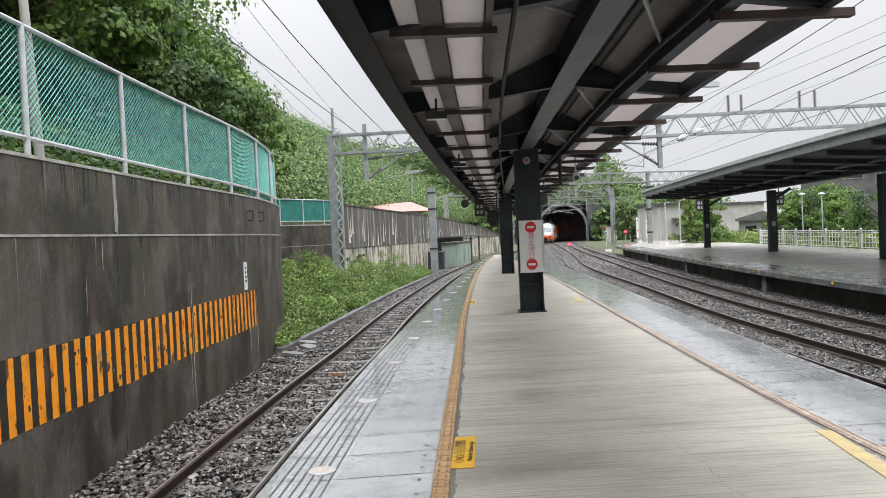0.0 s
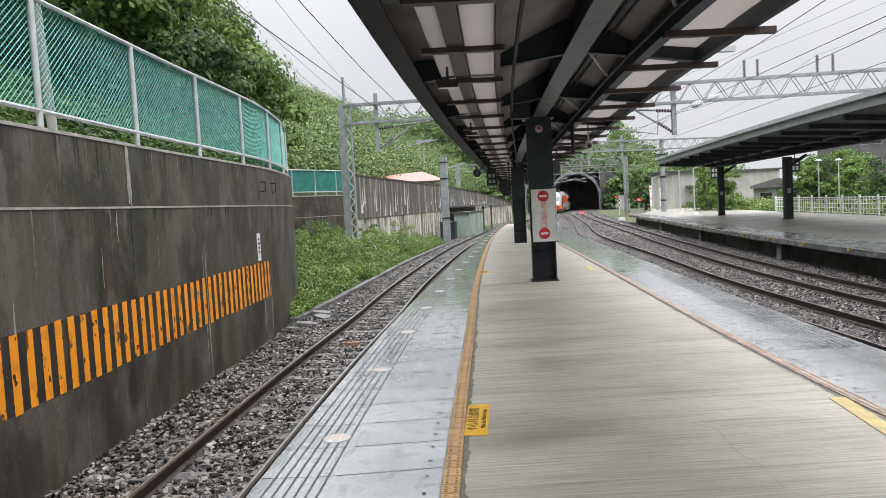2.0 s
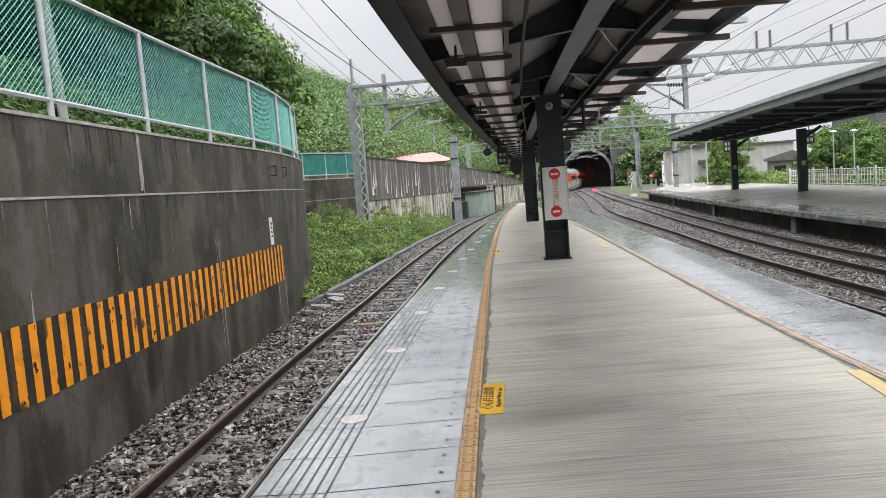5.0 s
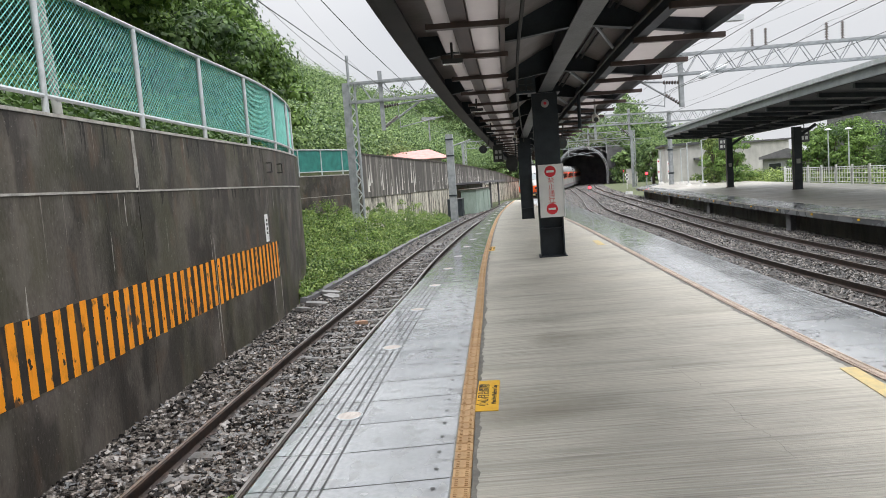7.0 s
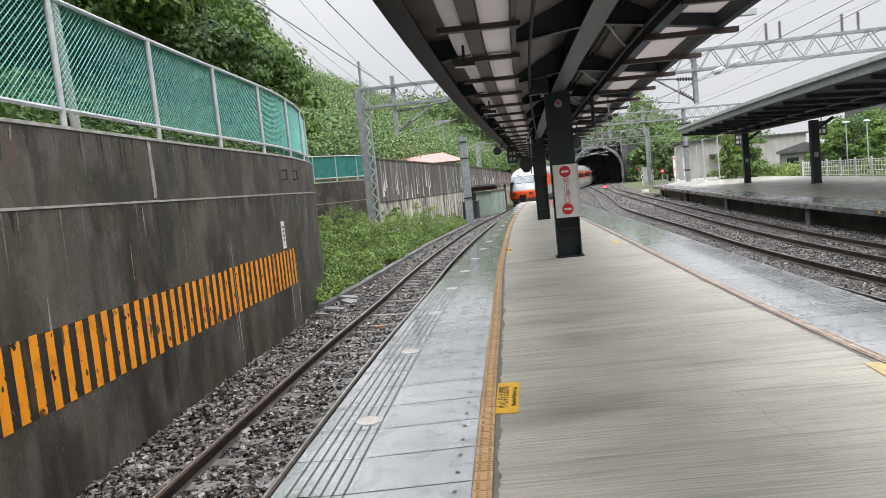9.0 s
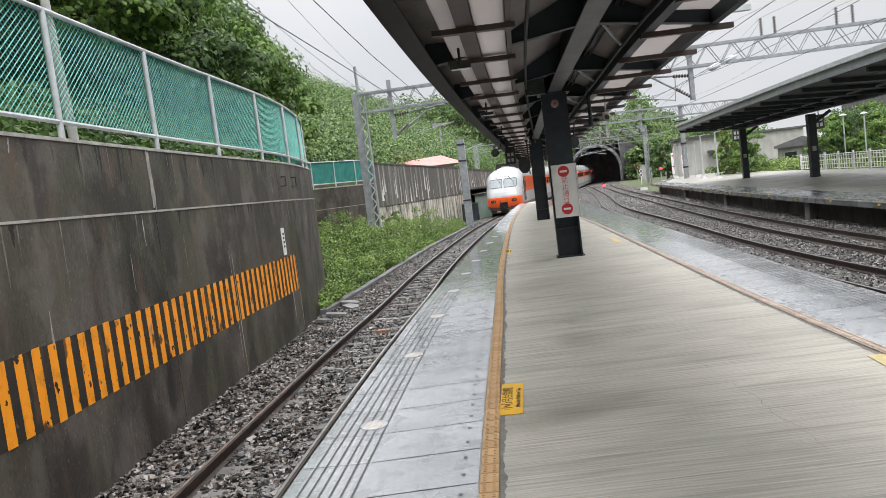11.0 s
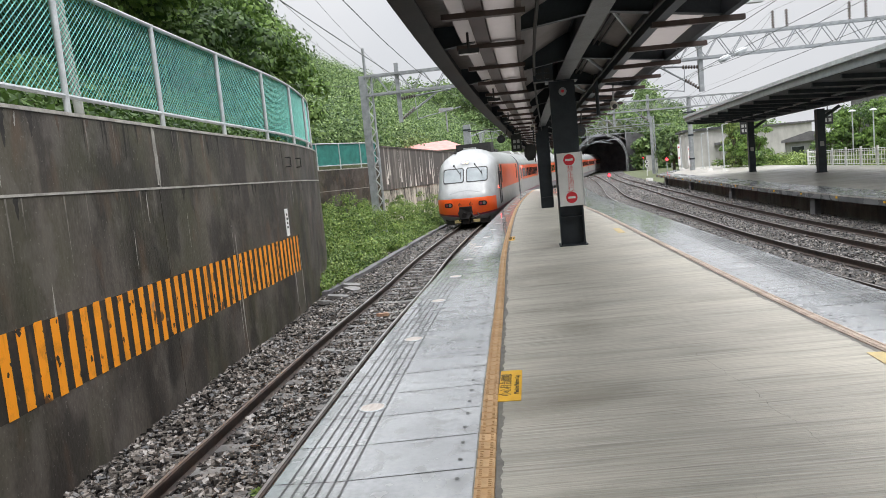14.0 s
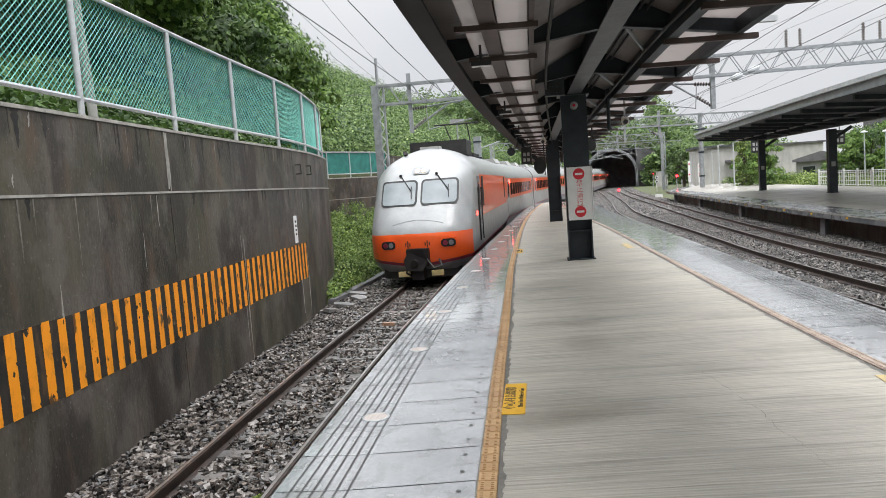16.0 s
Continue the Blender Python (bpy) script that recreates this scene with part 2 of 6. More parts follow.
PINKROOF = mat("faded_red_roof", (0.42, 0.16, 0.14), (0.55, 0.25, 0.22), 0.6, 2, 30)
HUT = mat("pale_green_hut", (0.20, 0.26, 0.22), (0.32, 0.39, 0.34), 0.6, 2, 20, stretch=(1, 1, 0.3))
PLASTER = mat("grey_plaster", (0.36, 0.35, 0.33), (0.52, 0.51, 0.48), 0.8, 1.2, 20, stretch=(1, 1, 0.4))
PORTAL = mat("dark_portal_concrete", (0.07, 0.068, 0.072), (0.16, 0.155, 0.16), 0.8, 1.0, 12)
LINING = mat("sooty_lining", (0.10, 0.10, 0.108), (0.20, 0.20, 0.21), 0.85, 1, 10)
BRICKM = mat("loose_brick", (0.25, 0.13, 0.08), (0.42, 0.27, 0.18), 0.7, 10)
LEDW = glow("pale_warning_disc", (1.0, 0.62, 0.40), 0.10, (0.42, 0.40, 0.38))
SIGRED = glow("red_signal_light", (1.0, 0.02, 0.03), 9.0, (0.3, 0.0, 0.0))
HEAD = glow("warm_headlamp", (1.0, 0.66, 0.28), 0.9, (0.5, 0.42, 0.28))
TAIL = glow("red_door_lamp", (1.0, 0.03, 0.02), 14.0, (0.3, 0.0, 0.0))


def leafmat(name, dark, light):
    m = mat(name, dark, light, 0.5, 0.6, 3.0, bump=0, spread=0.5, island=True, contrast=(0.26, 0.76))
    n, l = m.node_tree.nodes, m.node_tree.links
    p = n["Principled BSDF"]
    p.inputs["Specular IOR Level"].default_value = 0.35
    tr = n.new("ShaderNodeBsdfTranslucent")
    mix = n.new("ShaderNodeMixShader")
    mix.inputs[0].default_value = 0.3
    l.new(p.inputs["Base Color"].links[0].from_socket, tr.inputs[0])
    l.new(p.outputs[0], mix.inputs[1])
    l.new(tr.outputs[0], mix.inputs[2])
    l.new(mix.outputs[0], n["Material Output"].inputs[0])
    return m


LEAF = leafmat("broad_leaves", (0.035, 0.08, 0.016), (0.20, 0.32, 0.07))
LEAF_D = leafmat("dark_leaves", (0.022, 0.052, 0.014), (0.11, 0.19, 0.045))
LEAF_Y = leafmat("yellow_green_leaves", (0.05, 0.095, 0.022), (0.33, 0.43, 0.12))
LEAF_F = leafmat("far_leaves", (0.036, 0.078, 0.028), (0.245, 0.35, 0.125))

skylight = mat("translucent_roof_panel", (0.62, 0.62, 0.60), (0.74, 0.74, 0.72), 0.6, 2, 20, bump=0)
_n, _l = skylight.node_tree.nodes, skylight.node_tree.links
_t, _x = _n.new("ShaderNodeBsdfTranslucent"), _n.new("ShaderNodeMixShader")
_t.inputs[0].default_value = (0.44, 0.412, 0.40, 1)
_x.inputs[0].default_value = 0.7
_l.new(_n["Principled BSDF"].outputs[0], _x.inputs[1])
_l.new(_t.outputs[0], _x.inputs[2])
_l.new(_x.outputs[0], _n["Material Output"].inputs[0])

GLASS = mat("dark_train_glass", (0.02, 0.024, 0.026), (0.03, 0.034, 0.036), 0.05, bump=0)
WINDSHIELD = mat("windscreen_glass", (0.16, 0.19, 0.20), (0.24, 0.27, 0.28), 0.06, 1.5, bump=0)


# ---- geometry helpers ----
class Geo:
    def __init__(self):
        self.v, self.f = [], []

    def add(self, vs, fs):
        k = len(self.v)
        self.v.extend(tuple(p) for p in vs)
        self.f.extend(tuple(i + k for i in f) for f in fs)
        return self

    def box(self, x0, x1, y0, y1, z0, z1):
        return self.add([(x, y, z) for z in (z0, z1) for y in (y0, y1) for x in (x0, x1)],
                        [(0, 2, 3, 1), (4, 5, 7, 6), (0, 1, 5, 4), (2, 6, 7, 3), (0, 4, 6, 2), (1, 3, 7, 5)])

    def beam(self, p, q, w, h=None, up=(0, 0, 1)):
        p, q = Vector(p), Vector(q)
        d = (q - p).normalized()
        u = Vector(up)
        if abs(d.dot(u)) > 0.98:
            u = Vector((0, 1, 0))
        s = d.cross(u).normalized()
        u = s.cross(d)
        h = h or w
        c = [(a * w / 2, b * h / 2) for a, b in ((-1, -1), (1, -1), (1, 1), (-1, 1))]
        return self.add([e + s * a + u * b for e in (p, q) for a, b in c],
                        [(0, 1, 5, 4), (1, 2, 6, 5), (2, 3, 7, 6), (3, 0, 4, 7), (3, 2, 1, 0), (4, 5, 6, 7)])

    def tube(self, p, q, r, n=8, r2=None):
        p, q = Vector(p), Vector(q)
        d = (q - p).normalized()
        u = Vector((0, 0, 1)) if abs(d.z) < 0.95 else Vector((1, 0, 0))
        s = d.cross(u).normalized()
        u = s.cross(d)
        r2 = r if r2 is None else r2
        vs = [e + (s * math.cos(a) + u * math.sin(a)) * k for e, k in ((p, r), (q, r2)) for a in (2 * math.pi * i / n for i in range(n))]
        fs = [(i, (i + 1) % n, n + (i + 1) % n, n + i) for i in range(n)]
        return self.add(vs, fs + [tuple(range(n))[::-1], tuple(range(n, 2 * n))])

    def path(self, pts, r, n=6):
        pts = [Vector(p) for p in pts]
        rows = []
        for i, p in enumerate(pts):
            d = (pts[min(i + 1, len(pts) - 1)] - pts[max(i - 1, 0)]).normalized()
            u = Vector((0, 0, 1)) if abs(d.z) < 0.9 else Vector((0.3, 1, 0)).normalized()
            s = d.cross(u).normalized()
            u = s.cross(d)
            rows.append([p + (s * math.cos(a) + u * math.sin(a)) * r for a in (2 * math.pi * k / n for k in range(n))])
        return self.ring(rows)

    def strip(self, rows):
        """Rows of points of one length, joined into faces."""
        k, w = len(self.v), len(rows[0])
        for r in rows:
            self.v.extend(tuple(p) for p in r)
        for i in range(len(rows) - 1):
            for j in range(w - 1):
                a = k + i * w + j
                self.f.append((a, a + 1, a + w + 1, a + w))
        return self

    def ring(self, rows, caps=True):
        """Closed outlines joined one to the next."""
        k, w = len(self.v), len(rows[0])
        for r in rows:
            self.v.extend(tuple(p) for p in r)
        for i in range(len(rows) - 1):
            for j in range(w):
                a, b = k + i * w + j, k + i * w + (j + 1) % w
                self.f.append((a, b, b + w, a + w))
        if caps:
            self.f.append(tuple(range(k + w - 1, k - 1, -1)))
            self.f.append(tuple(range(k + (len(rows) - 1) * w, k + len(rows) * w)))
        return self

    def mesh(self, name, material, smooth=False):
        me = bpy.data.meshes.new(name)
        me.from_pydata(self.v, [], self.f)
        me.materials.append(material)
        if smooth:
            me.polygons.foreach_set("use_smooth", [True] * len(me.polygons))
            me.set_sharp_from_angle(angle=radians(38))
        return me

    def ob(self, name, material, parent=None, label="", smooth=False, fix=True):
        me = self.mesh(name, material, smooth)
        if fix:
            b = bmesh.new()
            b.from_mesh(me)
            bmesh.ops.recalc_face_normals(b, faces=b.faces)
            b.to_mesh(me)
            b.free()
        o = new(name, me)
        if parent is not None:
            o.parent = parent
        if label:
            o["label"] = label
        return o


def empty(name, m, label, category, group="", kind=""):
    o = new(name)
    o.matrix_world = m
    return tagged(o, label, category, group, kind)


def spline(pts):
    """A natural cubic through (y, x) points: x as a function of y."""
    P = np.array(sorted(pts), float)
    Y, X = P[:, 0], P[:, 1]
    n = len(Y)
    h = np.diff(Y)
    A, b = np.eye(n), np.zeros(n)
    for i in range(1, n - 1):
        A[i, i - 1], A[i, i], A[i, i + 1] = h[i - 1], 2 * (h[i - 1] + h[i]), h[i]
        b[i] = 6 * ((X[i + 1] - X[i]) / h[i] - (X[i] - X[i - 1]) / h[i - 1])
    m = np.linalg.solve(A, b)

    def f(y):
        i = int(min(max(np.searchsorted(Y, y) - 1, 0), n - 2))
        d = y - Y[i]
        return float(X[i] + ((X[i + 1] - X[i]) / h[i] - h[i] * (2 * m[i] + m[i + 1]) / 6) * d + m[i] / 2 * d * d + (m[i + 1] - m[i]) / (6 * h[i]) * d ** 3)
    return f


def span(a, b, step):
    n = max(1, int(math.ceil((b - a) / step)))
    return [a + (b - a) * i / n for i in range(n + 1)]


def heading(f, y):
    return math.atan2(f(y + 0.05) - f(y - 0.05), 0.1)


def off(f, y, d, z=0.0):
    """The point beside the line x = f(y), d metres to its right."""
    a = heading(f, y)
    return Vector((f(y) + d * math.cos(a), y - d * math.sin(a), z))


# ---- the plan: lines x = f(y) ----
edge_l = spline([(-10, -2.05), (-3, -1.62), (4, -1.13), (9, -0.67), (16, 0.17), (22, 0.97), (35, 2.7), (52, 5.2)])
edge_r = spline([(-10, 4.15), (0, 4.12), (7, 4.27), (9.3, 4.43), (11.6, 4.64), (14.8, 4.93), (20.5, 5.47), (31.5, 6.45), (52, 9.2)])
centre = spline([(-10, 1.0), (1.5, 1.35), (14.3, 2.27), (27.4, 3.5), (40, 5.0), (52, 7.0)])
track_l = spline([(-30, -4.0), (-10, -3.35), (6.3, -2.45), (10, -2.15), (13.2, -1.85), (18.2, -1.3), (21, -1.05), (24.8, -0.66), (28.7, -0.2), (36.4, 0.81), (44, 1.92), (55.5, 4.0), (75, 8.0), (100, 15.2), (127, 22.25), (138, 24.9), (147, 27.3), (170, 33.7), (190, 39.2), (320, 74.9)])
track_2 = spline([(-30, 7.6), (0, 7.25), (13, 7.42), (17, 7.55), (20.7, 7.8), (27, 8.5), (46.8, 10.6), (59.3, 12.8), (92, 18.4), (118, 22.6), (138, 25.6)])
track_3 = spline([(-30, 10.6), (0, 9.7), (15.4, 9.95), (20.1, 10.25), (25.4, 10.8), (33.4, 11.85), (51.2, 14.5), (80, 18.9), (107, 23.6), (127, 27.6), (147, 32.0), (170, 38.4), (190, 43.9), (320, 79.6)])
edge_2 = lambda y: track_3(y) + 1.6
wall_l = spline([(-10, -5.0), (-4, -4.6), (4, -4.2), (8, -4.0), (12, -3.82), (15, -3.62), (17, -3.56), (19, -3.64), (22, -3.98), (24, -4.5), (26, -5.3), (28, -6.5), (29.5, -8.0)])
strip_l = spline([(-10, -0.95), (-3, -0.47), (3.76, 0.035), (5.81, 0.195), (8.58, 0.43), (12.5, 0.75), (17.95, 1.27), (28.6, 2.42), (40, 3.95), (52, 5.9)])
strip_r = spline([(-10, 2.98), (0, 3.02), (5.24, 3.10), (8.4, 3.28), (10.66, 3.46), (15.35, 3.84), (22.85, 4.43), (39.1, 5.40), (52, 6.8)])
RAIL_L, RAIL_R, PLAT_2 = -1.0, -0.9, -0.2


# ---- ground, tracks, ballast ----
def fbm(x, y, s):
    return noise.noise((x / s, y / s, 3.1)) + 0.5 * noise.noise((x / s * 2.1, y / s * 2.1, 7.7))


def left_far(y):
    """The line along which the bank behind the left walls begins."""
    return -6.2 if y < 20 else -6.2 - 0.9 * (y - 20) if y < 24 else -9.8 + max(0.0, y - 46) * 0.22


def ground_z(x, y):
    z = RAIL_L - 0.26 if x < 4 else RAIL_R - 0.26
    d = left_far(y) - x
    if d > 0:
        rise = 3.6 * min(1, d / 0.6) + min(d * 0.62, 19 + 5 * fbm(x, y, 30))
        z += rise
    if y > 150:
        d = 1 - min(1.0, max(0.0, (abs(x - 30.1 - (y - 147) * 0.275) - 7) / 5))
        hill = min((y - 149) * 1.1, 17 + 4 * fbm(x, y, 25))
        z = max(z, -1.2 + hill * min(1.0, max(0.0, (62 - x) / 24)) * (0 if d > 0.5 else 1))
    if x > 34 + max(0, y - 60) * 0.1:
        z += min((x - 34 - max(0, y - 60) * 0.1) * 0.03, 3)
    return z


g = Geo()
gx = [-900, -400, -200, -120, -80] + span(-60, 60, 2.5) + [70, 85, 110, 150, 250, 450, 900]
gy = [-700, -200, -80, -40, -20] + span(-10, 170, 3.0) + [185, 200, 230, 280, 330, 400, 550, 800, 1500]
g.strip([[(x, y, ground_z(x, y)) for x in gx] for y in gy])
ground = tagged(g.ob("ground", EARTH, smooth=True), "green weedy ground rising into a wooded bank", "ground", kind="structure")


def ribbon(name, f0, f1, ys, z0, z1, material, parent=None, label="", camber=None):
    """A slab between two lines, from z0 up to z1."""
    g = Geo()
    rows = []
    for y in ys:
        a, b = f0(y), f1(y)
        rows.append([(a, y, z0), (a, y, z1), (b, y, z1), (b, y, z0)])
    g.ring(rows)
    return g.ob(name, material, parent, label)


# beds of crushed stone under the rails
bed_l = ribbon("ballast_bed", lambda y: track_l(y) - (2.2 if y < 60 else 1.9), lambda y: track_l(y) + 2.0, span(-14, 170, 1.5), -1.6, RAIL_L - 0.165, BED_SHADED)
tagged(bed_l, "wet crushed stone bed of the near track, darkened as shaded gaps", "ballast", kind="structure")
bed_r = ribbon("ballast_bed", lambda y: track_2(y) - 2.1 if y < 52 else track_l(y) + 1.9, lambda y: track_3(y) + 2.3, span(-14, 170, 1.5), -1.6, RAIL_R - 0.165, BED_SHADED)
tagged(bed_r, "wet crushed stone bed of two curving tracks, darkened as shaded gaps", "ballast", kind="structure")

RAIL_PROFILE = [(-0.065, -0.15), (-0.065, -0.138), (-0.012, -0.118), (-0.012, -0.04), (-0.035, -0.03), (-0.035, -0.003), (0.035, -0.003), (0.035, -0.03), (0.012, -0.04), (0.012, -0.118), (0.065, -0.138), (0.065, -0.15)]


def make_track(f, y0, y1, ztop, label):
    t = empty("railway_track", pose(0, 0, 0), label, "railway track", "railway tracks", "structure")
    ys = span(y0, y1, 1.0)
    for side in (-0.55, 0.55):
        rail = Geo()
        rail.ring([[off(f, y, side + a, ztop + b) for a, b in RAIL_PROFILE] for y in ys])
        rail = rail.ob("rail", RAILM, t)
        top = Geo()
        top.strip([[off(f, y, side - 0.028, ztop), off(f, y, side + 0.004, ztop)] for y in ys])
        top.ob("rail_head", RAILTOP, rail, "polished bright running surface")
    sl = Geo()
    rows = []
    for yy, wid, zz in ((-0.13, 1.0, -0.20), (-0.10, 1.0, -0.0), (0.10, 1.0, 0.0), (0.13, 1.0, -0.20)):
        rows.append([(-1.05, yy, zz), (-0.35, yy, zz), (0, yy, zz - (0.02 if zz == 0 else 0)), (0.35, yy, zz), (1.05, yy, zz)])
    sl.strip(rows)
    sl.add([rows[0][0], rows[1][0], rows[2][0], rows[3][0]], [(0, 1, 2, 3)])
    sl.add([rows[0][4], rows[1][4], rows[2][4], rows[3][4]], [(3, 2, 1, 0)])
    me = sl.mesh("sleeper", SLEEPER)
    rest = Geo()
    y, i = y0, 0
    while y < y1:
        a = heading(f, y)
        m = Matrix.Translation((f(y), y, ztop - (0.138 if ztop == RAIL_L else 0.18))) @ Matrix.Rotation(-a, 4, "Z")
        if i < 150:
            s = new("sleeper", me)
            s.parent, s.matrix_local = t, m
        else:
            rest.add([m @ Vector(p) for p in sl.v], sl.f)
        y += 0.62 * math.cos(a)
        i += 1
    if rest.v:
        r = rest.ob("far_sleepers", SLEEPER, t)
        r["kind"] = "stuff"
    return t


def stones(name, count, where, zfun, size, label, seed, blocky=False):
    rng = np.random.default_rng(seed)
    base = np.array([(1, 0, 0), (-1, 0, 0), (0, 1, 0), (0, -1, 0), (0, 0, 1), (0, 0, -1)], float)
    tri = np.array([(0, 2, 4), (2, 1, 4), (1, 3, 4), (3, 0, 4), (2, 0, 5), (1, 2, 5), (3, 1, 5), (0, 3, 5)])
    if blocky:
        base = np.array([(x, y, z) for z in (-0.72, 0.72) for y in (-0.72, 0.72) for x in (-0.72, 0.72)])
        tri = np.array([(0, 2, 3), (0, 3, 1), (4, 5, 7), (4, 7, 6), (0, 1, 5), (0, 5, 4), (2, 6, 7), (2, 7, 3), (0, 4, 6), (0, 6, 2), (1, 3, 7), (1, 7, 5)])
    k = len(base)
    P = np.array([where(rng) for _ in range(count)])
    z = np.array([zfun(x, y) for x, y in P])
    s = size * rng.uniform(0.55, 1.5, (count, 1, 3)) * np.array([1, 1, 0.7])
    V = base[None] * s * rng.uniform(0.62, 1.2, (count, k, 1))
    a, b = rng.uniform(0, 6.3, count), rng.uniform(-0.7, 0.7, count)
    ca, sa, cb, sb = np.cos(a)[:, None], np.sin(a)[:, None], np.cos(b)[:, None], np.sin(b)[:, None]
    x, y, zz = V[..., 0], V[..., 1], V[..., 2]
    x, zz = x * cb - zz * sb, x * sb + zz * cb
    x, y = x * ca - y * sa, x * sa + y * ca
    V = np.stack([x + P[:, :1], y + P[:, 1:], zz + (z + size * rng.uniform(-0.55, 0.6, count))[:, None]], -1).reshape(-1, 3)
    F = (tri[None] + k * np.arange(count)[:, None, None]).reshape(-1, 3)
    me = bpy.data.meshes.new(name)
    me.from_pydata(V.tolist(), [], F.tolist())
    me.materials.append(BALLAST)
    return tagged(new(name, me), label, "ballast", kind="stuff")


make_track(track_l, -14, 170, RAIL_L, "rusty curved railway track on concrete sleepers beside the platform")
make_track(track_2, -14, 132, RAIL_R, "rusty curved railway track in wet ballast")
make_track(track_3, -14, 170, RAIL_R, "rusty curved railway track beside the far platform")


def bed_z(z, f):
    def h(x, y):
        d = abs(x - f(y))
        if f is track_3:
            d = min(d, abs(x - track_2(y)))
        return z + (0.012 if 0.62 < d else 0.0) - max(0, d - 1.5) * 0.03 + 0.03 * noise.noise((x * 2, y * 2, 0))
    return h


def near_l(rng):
    y = 3.0 + 25 * rng.random() ** 1.5
    return wall_l(min(y, 19)) + 0.02 + rng.random() * (edge_l(y) + 0.1 - wall_l(min(y, 19))), y


def mid_l(rng):
    y = 26 + 40 * rng.random() ** 1.3
    return track_l(y) - 2.1 + rng.random() * 4.0, y


def near_r(rng):
    y = 9 + 38 * rng.random() ** 1.4
    a = track_2(y) - 1.8
    return a + rng.random() * (track_3(y) + 2.2 - a), y


def far_r(rng):
    y = 45 + 80 * rng.random() ** 1.2
    a = track_l(y) + 1.2 if y > 56 else track_2(y) - 1.8
    return a + rng.random() * (track_3(y) + 2.2 - a), y


stones("ballast_stones", 44000, near_l, bed_z(RAIL_L - 0.165, track_l), 0.033, "loose wet grey crushed stones round the rails", 1, True)
stones("ballast_stones", 7000, mid_l, bed_z(RAIL_L - 0.165, track_l), 0.05, "loose wet grey crushed stones round the rails", 2)
stones("ballast_stones", 46000, near_r, bed_z(RAIL_R - 0.165, track_3), 0.031, "loose wet grey crushed stones between two tracks", 3)
stones("ballast_stones", 15000, far_r, bed_z(RAIL_R - 0.165, track_3), 0.062, "loose wet grey crushed stones before the tunnel", 4)

b = Geo().box(-0.12, 0.12, -0.06, 0.06, 0, 0.06).ob("brick", BRICKM)
b.matrix_world = pose(-1.65, 14.6, RAIL_L - 0.13, 0, 6, 35)
tagged(b, "loose weathered brick lying between the rails", "brick")

# ---- platform 1 ----
END = 50.0
ysP = span(-9, END, 0.8)
plat = empty("platform", pose(0, 0, 0), "grey concrete island platform with wet stone edges", "platform", kind="structure")
ribbon("platform_floor", lambda y: strip_l(y) + 0.075, lambda y: strip_r(y) - 0.075, ysP, -0.25, 0.0, CONCRETE, plat, "dry brushed grey concrete")
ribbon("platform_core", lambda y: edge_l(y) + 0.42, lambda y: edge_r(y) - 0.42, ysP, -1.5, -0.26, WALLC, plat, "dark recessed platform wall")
ribbon("edge_bedding", lambda y: edge_l(y) + 0.01, lambda y: strip_l(y) + 0.074, ysP, -0.25, -0.012, GROOVE, plat)
ribbon("edge_bedding", lambda y: strip_r(y) - 0.074, lambda y: edge_r(y) - 0.01, ysP, -0.25, -0.012, GROOVE, plat)


def slab_run(f, sgn, y0, step, line):
    y, i = y0, 0
    while y < END - step:
        ya, yb = y + 0.006, y + step - 0.006
        s = Geo()
        rows = []
        for yy in span(ya, yb, step / 2):
            o = sgn
            rows.append([off(f, yy, o * d, z) for d, z in ((0.0, -0.2), (0.0, -0.006), (0.012, 0.0), (0.40, 0.0))])
        s.strip(rows)
        rows = [[off(f, yy, sgn * 0.40, 0.0), Vector((line(yy) - sgn * 0.062, yy, 0.0))] for yy in span(ya, yb, step / 2)]
        s.strip(rows)
        slab = s.ob("edge_slab", WET, plat)
        if y < 30:
            gr = Geo()
            for d in (0.10, 0.165, 0.23, 0.295, 0.36, 0.425):
                gr.strip([[off(f, yy, sgn * (d + k), 0.0025) for k in (-0.006, 0.006)] for yy in span(ya, yb, step / 2)])
            gr.ob("groove", GROOVE, slab)
        if y < 28:
            h = Geo()
            for k in (0.25, 0.75):
                yy = y + step * k
                c = Vector((line(yy) - sgn * 0.15, yy, 0.003))
                h.add([c + Vector((0.014 * math.cos(a), 0.02 * math.sin(a), 0)) for a in (2 * math.pi * j / 8 for j in range(8))], [tuple(range(8))])
            h.ob("drain_hole", GROOVE, slab)
        y += step
        i += 1


slab_run(edge_l, 1, -5.0, 0.52, strip_l)
slab_run(edge_r, -1, -5.0, 0.52, strip_r)


